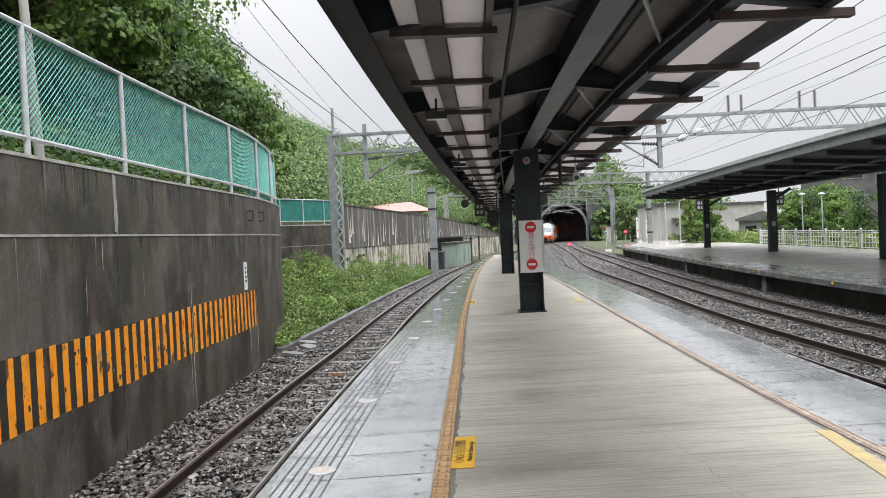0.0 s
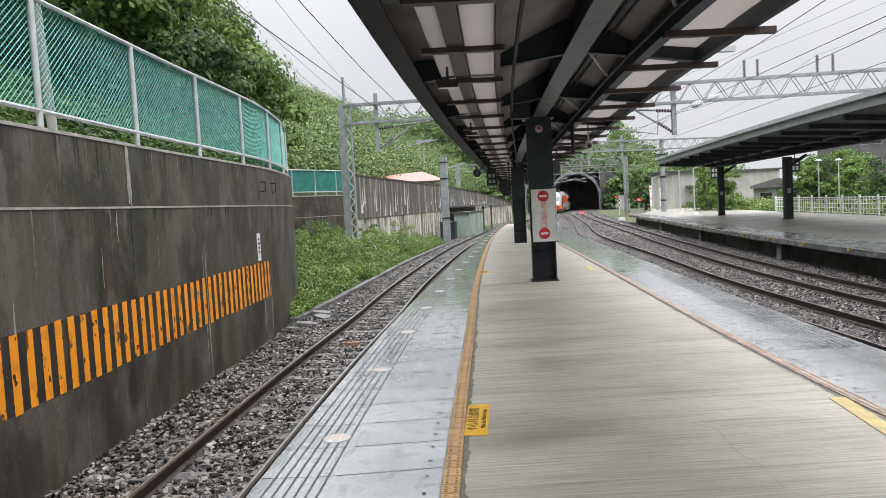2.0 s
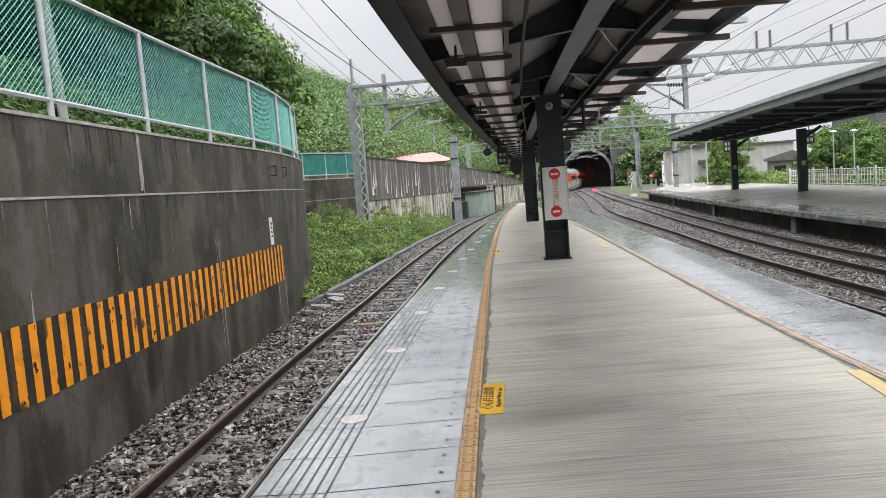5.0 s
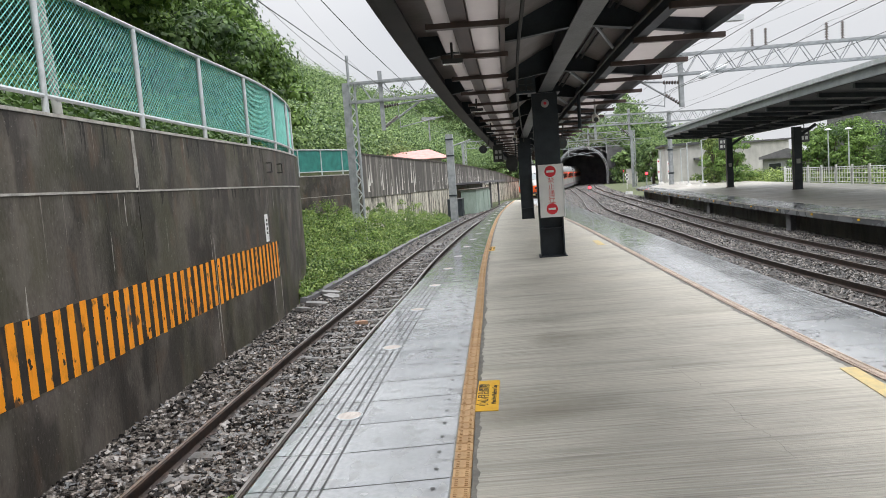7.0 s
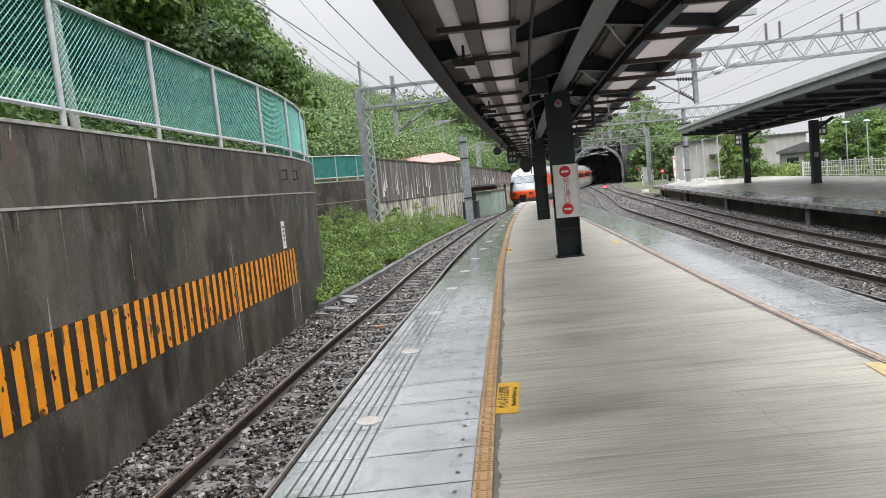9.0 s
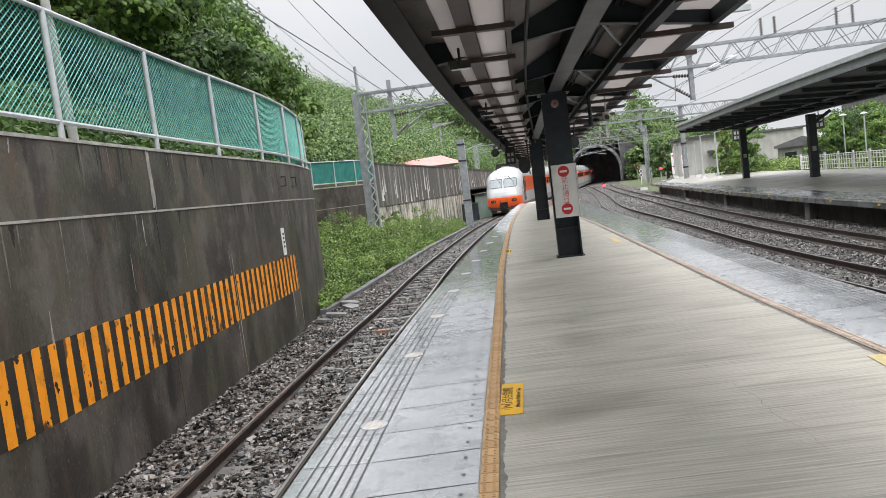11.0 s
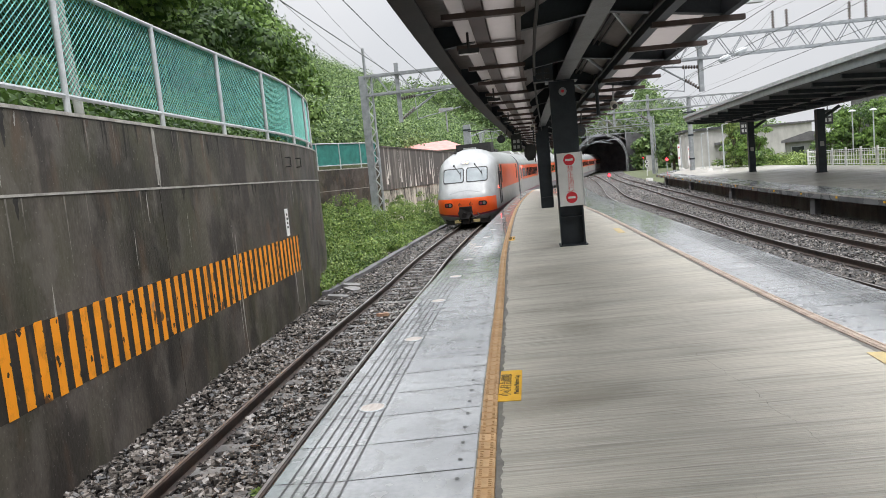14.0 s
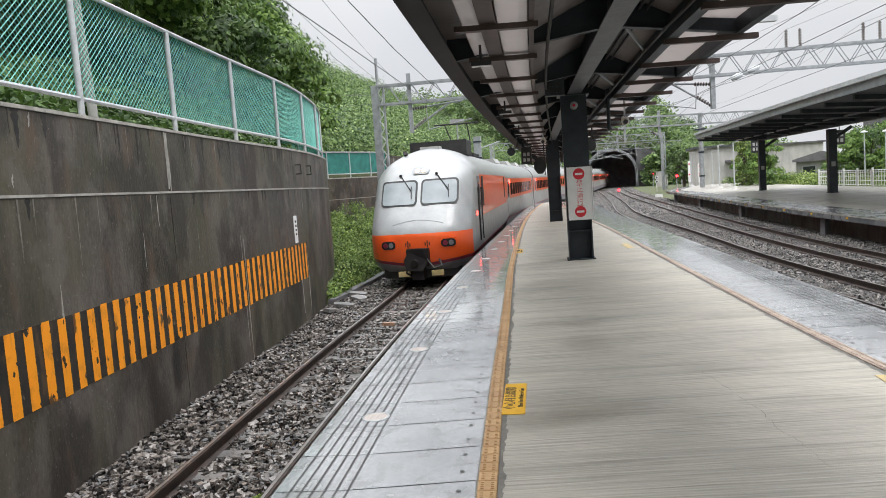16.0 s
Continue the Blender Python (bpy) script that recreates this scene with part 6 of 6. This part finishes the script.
near_bank = [(-9.6, 33.5, 7.6, 3.4), (-12.4, 40.0, 8.4, 4.2), (-10.9, 31.5, 8.6, 3.7), (-11.5, 25.5, 11.5, 4.6), (-12.6, 35.0, 9.5, 4.2), (-14.0, 21.0, 12.5, 5.0), (-10.4, 20.5, 8.6, 3.0), (-11.5, 16.0, 10.0, 4.0), (-15.5, 28.5, 13.5, 5.2), (-10.5, 11.5, 9.0, 3.8), (-16.0, 14.5, 13.0, 5.0), (-14.5, 36.0, 11.5, 5.0), (-10.0, 6.5, 8.0, 3.4), (-9.6, 25.5, 8.0, 3.0)]
for i, (x, y, h, r) in enumerate(near_bank):
    tree(x, y, max(ground_z(x, y) - 1.0, 1.6), h * 0.92, r, LEAF_D if i % 3 == 1 else LEAF, 0.21, 66, 230, 40 + i, "dense dark green broadleaf tree on the wooded bank", lean=(0.8, 0))

# shrubs behind the fence
rng = np.random.default_rng(3)
C, R = [], []
for i in range(420):
    s = S0 - 6 + 18.5 * rng.random()
    d = -0.75 - 2.8 * rng.random()
    p = w_at(s, d, 0)
    C.append((p.x, p.y, 2.35 + 0.25 * rng.random() + (-d - 0.7) * 0.55))
    R.append(0.22 + 0.42 * rng.random() * min(1, (-d - 0.4)))
P, N = clumps(C, R, 55, 8)
tagged(leaves("bank_shrubs", P, N, 0.13, LEAF_D, 9), "leafy green shrubs growing behind the fence", "shrubs", kind="stuff")

# wooded hillside
C, R = [], []
rng = np.random.default_rng(12)
while len(C) < 6600:
    y = 22 + 190 * rng.random() ** 1.1
    d = 1.0 + 62 * rng.random() ** 1.5
    x = left_far(y) - d
    if x < -0.55 * y - 8 or (y < 40 and x > -9):
        continue
    C.append((x, y, ground_z(x, y) + 0.5 + 2.6 * rng.random()))
    R.append(1.0 + 1.7 * rng.random())
P, N = clumps(C, R, 72, 13)
tagged(leaves("wooded_hillside", P, N, 0.27, LEAF_F, 14), "bright green wooded hillside above the railway", "woodland", kind="stuff")

# woods over and beside the tunnel, and beyond it
C, R = [], []
while len(C) < 2600:
    u, v = rng.uniform(-42, 34), rng.uniform(1.5, 70)
    if abs(u) < 6.0 and v < 2.5:
        continue
    p = tun(u, v, 0)
    hz_ = (6.9 + min(v, 34) * 0.28) * max(0, 1 - (abs(u) / 15) ** 3) if abs(u) < 15 else 0
    if abs(u) < 7 and v > 15:
        continue
    z = max(hz_, ground_z(p.x, p.y), -1.2)
    C.append((p.x, p.y, z + rng.random() * (2.2 if abs(u) < 8 else 6.0)))
    R.append(1.0 + 1.5 * rng.random())
for i in range(330):
    sgn = 1 if i % 4 else -1
    u, v = sgn * (6.3 + 13 * rng.random()), rng.uniform(-3.0, 3.5)
    p = tun(u, v, 0)
    C.append((p.x, p.y, -1.1 + min(7.5, 2.0 + (abs(u) - 5.2) * 1.6) * rng.random()))
    R.append(0.6 + 0.7 * rng.random())
P, N = clumps(C, R, 46, 15)
tagged(leaves("woods_by_tunnel", P, N, 0.55, LEAF_F, 16), "pale green woods over and beside the tunnel", "woodland", kind="stuff")
C, R = [], []
for i in range(500):
    u, v = rng.uniform(-16, 16), rng.uniform(34, 48)
    p = tun(u, v, 0)
    C.append((p.x, p.y, (6.2 if abs(u + 1.0) < 5 else -1) + 9 * rng.random()))
    R.append(1.5)
P, N = clumps(C, R, 40, 17)
tagged(leaves("woods_beyond_tunnel", P, N, 0.6, LEAF_F, 18), "pale woods seen through the tunnel", "woodland", kind="stuff")

# tangle of plants between the wall and the track
C, R = [], []
rng = np.random.default_rng(21)
while len(C) < 1500:
    y = 18.6 + 34 * rng.random() ** 1.25
    right = kl(y) - 0.35
    left = max(-9.5, -4.4 - (y - 18) * 1.1)
    x = left + (right - left) * rng.random()
    if y > 33 and x < -11.5 + (y - 33) * 0.68:
        continue
    edge_d = min(1.0, (right - x) / 1.4)
    C.append((x, y, -1.2 + (0.2 + 0.8 * edge_d) * rng.random() ** 1.2 * (1.1 + 0.95 * noise.noise((x * 0.9, y * 0.45, 0)) + 0.75 * min(1.0, max(0.0, right - x - 1.0) / 3.0))))
    R.append(0.16 + 0.28 * rng.random())
P, N = clumps(C, R, 105, 22, 0.9)
half = int(len(P) * 0.38)
idx = rng.permutation(len(P))
tagged(leaves("trackside_plants", P[idx[:half]], N[idx[:half]], 0.088, LEAF, 23), "tangled green weeds and vines beside the track", "weeds", kind="stuff")
tagged(leaves("trackside_plants", P[idx[half:]], N[idx[half:]], 0.08, LEAF_Y, 24), "yellow-green weeds and vines beside the track", "weeds", kind="stuff")

C = [(-2.05 + 0.1 * rng.random(), 6.35 + 0.1 * rng.random(), -1.12) for i in range(5)]
P, N = clumps(C, [0.05] * 5, 9, 26)
tagged(leaves("weed", P, N, 0.08, LEAF_Y, 27), "small bright green weed between the rails", "weed")

# trees beyond the far platform
for i, (x, y, h, r, m_) in enumerate(((26.2, 63.5, 4.6, 1.7, LEAF), (25.4, 65.5, 5.0, 1.9, LEAF_Y), (31.5, 47.5, 4.6, 2.2, LEAF_D), (34.0, 44.0, 4.6, 2.4, LEAF_D), (31.0, 40.0, 4.2, 2.0, LEAF_Y), (36.5, 50.0, 5.2, 2.6, LEAF_D), (40.0, 46.0, 5.4, 2.7, LEAF_D), (32.0, 94.0, 6.2, 2.4, LEAF_F), (30.0, 99.0, 6.0, 2.4, LEAF_F), (35.5, 99.0, 7.8, 3.0, LEAF_F), (36.5, 112.0, 8.0, 3.6, LEAF_F), (43.0, 122.0, 9.0, 4.2, LEAF_F), (29.5, 76.5, 3.4, 1.5, LEAF), (31.6, 79.0, 4.0, 1.9, LEAF), (28.6, 54.0, 4.6, 1.7, LEAF), (29.8, 54.5, 4.8, 2.2, LEAF_D), (31.2, 52.5, 4.4, 2.0, LEAF), (33.0, 57.0, 5.2, 2.4, LEAF))):
    tree(x, y, -1.2, h, r, m_, 0.17 if y < 70 else 0.26, 44, 150, 80 + i, "green broadleaf tree beyond the far platform", group="trees beyond the platform", low=1.0 if y < 85 else 0.3)
C, R = [], []
for i in range(620):
    y = rng.uniform(34, 80)
    C.append((edge_2(y) + 9.9 + rng.uniform(0, 3.5), y, -1.0 + (1.2 + 1.2 * noise.noise((y * 0.45, 3.0, 0.0))) * rng.random() ** 1.3))
    R.append(0.35 + 0.5 * rng.random())
P, N = clumps(C, R, 60, 31)
tagged(leaves("platform_shrubs", P, N, 0.16, LEAF_Y, 32), "yellow-green shrubs behind the far platform railing", "shrubs", kind="stuff")


# ---- train ----
def half_width(z):
    if z > 2.72:
        return 1.44 * math.sqrt(max(0.0, 1 - ((z - 2.72) / 1.10) ** 2))
    if z < 0.6:
        return 1.44 - 0.30 * (0.6 - z) / 0.45
    return 1.44


def nose(z):
    """How far the face lies behind the tip at height z."""
    return float(np.interp(z, [0.1, 0.5, 0.9, 1.35, 1.6, 2.15, 2.9, 3.3, 3.6, 3.82], [0.55, 0.22, 0.05, 0.0, 0.14, 0.55, 1.12, 1.55, 2.3, 3.3]))


ZS = [0.12, 0.3, 0.5, 0.64, 0.72, 0.9, 1.1, 1.25, 1.38, 1.6, 1.85, 2.1, 2.3, 2.5, 2.72, 2.9, 3.05, 3.2, 3.35, 3.48, 3.59, 3.68, 3.75, 3.79, 3.815]
US = [-1, -0.985, -0.95, -0.88, -0.75, -0.55, -0.28, 0, 0.28, 0.55, 0.75, 0.88, 0.95, 0.985, 1]


def face_y(u, z):
    k = abs(u)
    return nose(z) + 0.25 * k ** 2 + 0.75 * max(0, k - 0.7) ** 2 / 0.09 * (0.5 + 0.12 * z)


def power_car(L=17.5):
    car = new("power_car")
    v, f, mi = [], [], []
    w = len(US) + 10
    side = [L, 14, 10, 6.5, 3.7]
    for z in ZS:
        hw = half_width(z)
        ye = face_y(1, z)
        row = [(-hw, max(s_, ye + 0.05), z) for s_ in side]
        # the lower edge of the nose dips towards the middle
        dip = float(np.interp(z, [0.3, 0.64, 0.72, 1.1], [0.0, 0.2, 0.2, 0.0]))
        row += [(u * hw, face_y(u, z), z - dip * (1 - abs(u))) for u in US]
        row += [(hw, max(s_, ye + 0.05), z) for s_ in side[::-1]]
        v += row
    for j in range(len(ZS) - 1):
        for i in range(w - 1):
            a = j * w + i
            f.append((a, a + 1, a + w + 1, a + w))
            z = (ZS[j] + ZS[j + 1]) / 2
            yc = (v[a][1] + v[a + 1][1]) / 2
            if z < 0.64:
                k = 3
            elif z < 0.72:
                k = 2
            elif yc < 1.6:
                k = 1 if z < 1.38 + max(0, yc - 0.75) * 1.0 else 0
            else:
                k = 1 if 1.72 < z < 2.9 and yc > 3.7 else (0 if z > 2.9 or yc < 2.6 else 4)
            mi.append(k)
    f.append(tuple(j * w for j in range(len(ZS))) + tuple(j * w + w - 1 for j in reversed(range(len(ZS)))))
    mi.append(3)
    me = bpy.data.meshes.new("body")
    me.from_pydata(v, [], f)
    for m_ in (TRAINW, TRAINO, TRAINR, SKIRT, TRAING):
        me.materials.append(m_)
    me.polygons.foreach_set("material_index", mi)
    me.polygons.foreach_set("use_smooth", [True] * len(mi))
    me.set_sharp_from_angle(angle=radians(50))
    body = new("body", me)
    body.parent = car

    def on_face(x, z, d=0.0):
        return Vector((x, face_y(x / half_width(z), z) - d, z))

    def panel(name, x0, x1, z0, z1, d, material, parent, r=0.08, label=""):
        g = Geo()
        pts = []
        for cx, cz, a0 in ((x1 - r, z1 - r, 0), (x0 + r, z1 - r, 90), (x0 + r, z0 + r, 180), (x1 - r, z0 + r, 270)):
            pts += [on_face(cx + r * math.cos(radians(a0 + 90 * k / 4)), cz + r * math.sin(radians(a0 + 90 * k / 4)), d) for k in range(5)]
        c = sum(pts, Vector()) / len(pts)
        c = on_face((x0 + x1) / 2, (z0 + z1) / 2, d)
        n = len(pts)
        g.add(pts + [c] + [p + Vector((0, 0.05, 0)) for p in pts], [(i, (i + 1) % n, n) for i in range(n)] + [(i, n + 1 + i, n + 1 + (i + 1) % n, (i + 1) % n) for i in range(n)])
        return g.ob(name, material, parent, label, smooth=True)

    for x0, x1 in ((-1.10, -0.05), (0.05, 1.10)):
        fr = panel("windscreen_frame", x0, x1, 2.12, 2.84, 0.02, RUBBER, car, 0.12)
        panel("windscreen", x0 + 0.05, x1 - 0.05, 2.17, 2.79, 0.035, WINDSHIELD, fr, 0.09, "pale reflecting windscreen")
    tl = panel("top_lamp", -0.25, 0.25, 3.0, 3.2, 0.04, MASTG, car, 0.095)
    for x in (-0.16, 0.02):
        panel("bulb", x, x + 0.14, 3.04, 3.16, 0.06, HEAD, tl, 0.055, "glowing warm bulb")
    for x in (-1.08, 0.58):
        hl = panel("headlight", x, x + 0.50, 0.94, 1.24, 0.02, TRAINO, car, 0.12)
        panel("lens", x + 0.05, x + 0.45, 0.98, 1.20, 0.035, GLASS, hl, 0.10)
        panel("reflector", x + 0.10, x + 0.23, 1.02, 1.16, 0.045, TRAINR, hl, 0.06)
        panel("reflector", x + 0.26, x + 0.39, 1.02, 1.16, 0.045, SKIRT, hl, 0.06)
    for cx in (-0.28, 0.26):
        for k, h_ in ((-0.06, 0.05), (0.0, 0.10), (0.06, 0.05)):
            panel("vent_slot", cx + k - 0.012, cx + k + 0.012, 1.09 - h_, 1.09 + h_, 0.012, RUBBER, car, 0.008)
    cp = Geo()
    cp.box(-0.30, 0.30, -0.16, 0.25, 0.50, 0.98)
    cp.ring([[(-0.27, -0.4, 0.42), (0.16, -0.42, 0.40), (0.31, -0.36, 0.66), (0.19, -0.4, 0.96), (-0.21, -0.36, 0.94), (-0.34, -0.38, 0.7)], [(-0.18, -0.1, 0.5), (0.14, -0.1, 0.5), (0.22, -0.1, 0.68), (0.14, -0.1, 0.86), (-0.14, -0.1, 0.86), (-0.22, -0.1, 0.7)]])
    cp.tube((-0.05, -0.48, 0.62), (0.02, -0.1, 0.66), 0.10, 8)
    cp.box(-0.16, 0.16, -0.3, 0.3, 0.16, 0.5)
    cp.ob("coupler", EAVE, car, "black automatic coupler")
    Geo().path([(0.25, -0.2, 0.7), (0.45, -0.25, 0.45), (0.65, -0.15, 0.5), (0.55, 0.1, 0.65)], 0.03).ob("air_hose", RUBBER, car)
    Geo().path([(-0.22, -0.2, 0.6), (-0.32, -0.22, 0.35), (-0.2, -0.1, 0.25)], 0.03).ob("air_hose", RUBBER, car)
    plow = Geo()
    plow.add([(-1.1, 0.55, 0.14), (0, 0.2, 0.14), (1.1, 0.55, 0.14), (-1.1, 0.55, 0.42), (0, 0.2, 0.42), (1.1, 0.55, 0.42), (0, 0.9, 0.14), (0, 0.9, 0.42)], [(0, 1, 4, 3), (1, 2, 5, 4), (3, 4, 5, 7), (0, 6, 2, 1), (0, 3, 7, 6), (2, 6, 7, 5)])
    plow = plow.ob("track_guard", UNDER, car)
    for x0 in (-0.62, 0.30):
        Geo().box(x0, x0 + 0.32, 0.16, 0.30, 0.20, 0.34).ob("yellow_patch", YELLOW_W, plow, "worn yellow warning patch")
    for sx, x in ((1, -0.42), (1, 0.62)):
        wp = Geo()
        p0, p1 = on_face(x - 0.15, 2.98, 0.03), on_face(x + 0.22, 2.50, 0.075)
        wp.tube(p0, p1, 0.016, 5)
        wp.tube(on_face(x + 0.2, 2.66, 0.075), on_face(x + 0.22, 2.32, 0.075), 0.014, 5)
        wp.tube(p0 - Vector((0, 0.05, 0)), p0 + Vector((0, 0.06, 0)), 0.04, 8)
        wp.ob("wiper", RUBBER, car)
    gd = Geo()
    gd.path([on_face(-0.72 + 0.144 * i, 1.62 + 0.12 * math.sin(math.pi * i / 10), 0.004) for i in range(11)], 0.007, 4)
    gd.ob("panel_seam", MASTG, car)
    Geo().box(-1.0, 1.0, 1.8, 17.3, 0.1, 0.7).ob("underframe", UNDER, car)
    for y0 in (2.2, 12.6):
        bo = Geo()
        for sx in (-1, 1):
            bo.box(sx * 0.95 - 0.09, sx * 0.95 + 0.09, y0 - 0.6, y0 + 3.2, 0.28, 0.62)
        bo = bo.ob("bogie", UNDER, car)
        for wy in (y0, y0 + 2.6):
            for sx in (-1, 1):
                wl_ = Geo().tube((sx * 0.5, wy, 0.42), (sx * 0.63, wy, 0.42), 0.42, 20)
                wl_.ob("wheel", RAILM, bo)
    # cab door, louvres and handrails on both sides
    for sx in (-1, 1):
        xx = sx * 1.446
        dr = Geo().box(min(xx, xx + sx * 0.01), max(xx, xx + sx * 0.01), 2.75, 3.45, 0.95, 2.85).ob("cab_door", SKIRT, car)
        Geo().box(min(xx, xx + sx * 0.016), max(xx, xx + sx * 0.016), 2.9, 3.3, 1.95, 2.7).ob("door_window", GLASS, dr)
        for y0 in (2.66, 3.54):
            Geo().tube((sx * 1.48, y0, 0.9), (sx * 1.48, y0, 2.5), 0.022, 6).ob("handrail", RUBBER, car)
        for y0 in (4.2, 15.6):
            Geo().box(min(xx, xx + sx * 0.012), max(xx, xx + sx * 0.012), y0, y0 + 0.5, 1.9, 2.85).ob("vent_grille", RUBBER, car)
        Geo().tube((sx * 1.45, 2.2, 1.75), (sx * 1.47, 2.2, 1.75), 0.07, 10).ob("side_lamp", TAIL, car, "small glowing red side lamp")
    rf = Geo()
    rf.box(-0.95, 0.95, 5.0, 6.6, 3.62, 4.12)
    rf.ob("roof_equipment_box", UNDER, car, "large dark roof box")
    for y0 in (7.0, 7.6, 8.2, 8.8):
        gi = Geo()
        for sx in (-0.6, 0.6):
            insulator(gi, (sx, y0, 3.7), (sx, y0, 4.1), 0.11, 4)
        gi.ob("roof_insulator", CERAM, car)
    pg = Geo()
    for sx in (-0.5, 0.5):
        pg.tube((sx, 10.2, 3.85), (sx * 0.8, 11.6, 4.5), 0.03, 6)
        pg.tube((sx * 0.8, 11.6, 4.5), (sx * 0.9, 10.3, 5.05), 0.025, 6)
    pg.tube((-0.9, 10.3, 5.08), (0.9, 10.3, 5.08), 0.035, 6)
    pg.box(-0.7, 0.7, 9.8, 12.0, 3.72, 3.85)
    pg.ob("pantograph", UNDER, car)
    Geo().tube((-0.62, 2.6, 3.55), (-0.62, 2.35, 3.68), 0.07, 8).ob("air_horn", UNDER, car)
    Geo().box(-0.3, 0.3, 3.2, 3.8, 3.78, 3.86).ob("roof_hatch", TRAING, car)
    return car


def coach(L=19.8):
    car = new("passenger_coach")
    v, f, mi = [], [], []
    zs = [0.25, 0.6, 0.72, 0.80, 1.3, 1.72, 1.9, 2.5, 2.78, 2.95, 3.15, 3.35, 3.52, 3.64, 3.72, 3.76]
    hw = lambda z: 1.44 if z < 2.72 else 1.44 * math.sqrt(max(0.001, 1 - ((z - 2.72) / 1.045) ** 2))
    out = [(hw(z), z) for z in zs]
    prof = [(-x, z) for x, z in out] + [(x, z) for x, z in reversed(out)]
    g = Geo().ring([[(x, y, z) for x, z in prof] for y in (0.35, L - 0.35)])
    n = len(prof)
    for i in range(n):
        z = (prof[i][1] + prof[(i + 1) % n][1]) / 2
        mi.append(3 if z < 0.72 else 2 if z < 0.8 else 1 if 1.72 < z < 2.78 else 4 if z < 1.72 else 0)
    mi += [3, 3]
    me = g.mesh("body", TRAINW, True)
    for m_ in (TRAINO, TRAINR, SKIRT, TRAING):
        me.materials.append(m_)
    me.polygons.foreach_set("material_index", mi)
    body = new("body", me)
    body.parent = car
    wg = Geo().box(-0.006, 0.006, -0.5, 0.5, -0.32, 0.32).mesh("window", GLASS)
    for sx in (-1, 1):
        for k in range(11):
            o = new("window", wg)
            o.parent, o.matrix_local = car, pose(sx * 1.444, 3.2 + 1.34 * k, 2.22)
        for y0 in (1.0, L - 1.9):
            d = Geo().box(-0.012, 0.012, 0, 0.9, 0.85, 2.75).ob("door", TRAING, car)
            d.matrix_local = pose(sx * 1.446, y0, 0)
            Geo().box(-0.016, 0.016, 0.2, 0.7, 1.8, 2.6).ob("door_window", GLASS, d)
        Geo().box(-0.012, 0.012, -0.12, 0.12, -0.11, 0.11).ob("door_lamp", TAIL, car, "small glowing red door lamp").matrix_local = pose(sx * 1.455, 2.15, 2.62)
    Geo().box(-0.9, 0.9, -0.05, L + 0.05, 0.9, 3.2).ob("gangway", RUBBER, car, "black folded gangway")
    Geo().box(-1.1, 1.1, 3.5, L - 3.5, 0.25, 0.6).ob("underframe", UNDER, car)
    for y0 in (2.0, L - 4.6):
        bo = Geo()
        for sx in (-1, 1):
            bo.box(sx * 0.95 - 0.09, sx * 0.95 + 0.09, y0 - 0.4, y0 + 2.9, 0.28, 0.6)
        bo = bo.ob("bogie", UNDER, car)
        for wy in (y0, y0 + 2.4):
            for sx in (-1, 1):
                Geo().tube((sx * 0.5, wy, 0.42), (sx * 0.63, wy, 0.42), 0.42, 16).ob("wheel", RAILM, bo)
    for y0 in (3, 9, 15):
        Geo().ring([[(-0.7, y, 3.66), (0.7, y, 3.66), (0.55, y, 3.92), (-0.55, y, 3.92)] for y in (y0, y0 + 2.2)]).ob("air_conditioner", TRAING, car)
    return car


head = tagged(power_car(), "white and orange push-pull power car leading the train", "train car")
cars = [(head, 0.0, 17.5)]
c_first = tagged(coach(), "grey passenger coach with an orange window band", "train car", "passenger coaches")
cars.append((c_first, 17.6, 19.8))
for i in range(7):
    cars.append((copy_thing(c_first, pose(0, 0, 0)), 17.6 + 19.9 * (i + 1), 19.8))

# ---- the train's run ----
PY = np.arange(-30, 318, 0.25)
PX = np.array([track_l(y) for y in PY])
PS = np.concatenate([[0], np.cumsum(np.hypot(np.diff(PX), np.diff(PY)))])
S_END = float(np.interp(20.97, PY, PS)) - 1.35


def on_track(s):
    return Vector((float(np.interp(s, PS, PX)), float(np.interp(s, PS, PY)), RAIL_L))


def motions():
    times = [i * 0.5 for i in range(33)]
    for car, behind, length in cars:
        rows = []
        for t in times:
            s = S_END + 7.75 * (16.0 - t) + behind
            a, b_ = on_track(s + 3.2), on_track(s + length - 3.2)
            d = (b_ - a).normalized()
            rows.append((t, Matrix.Translation(a - d * 3.2) @ Matrix.Rotation(-math.atan2(d.x, d.y), 4, "Z")))
        walk(car, rows)


motions()
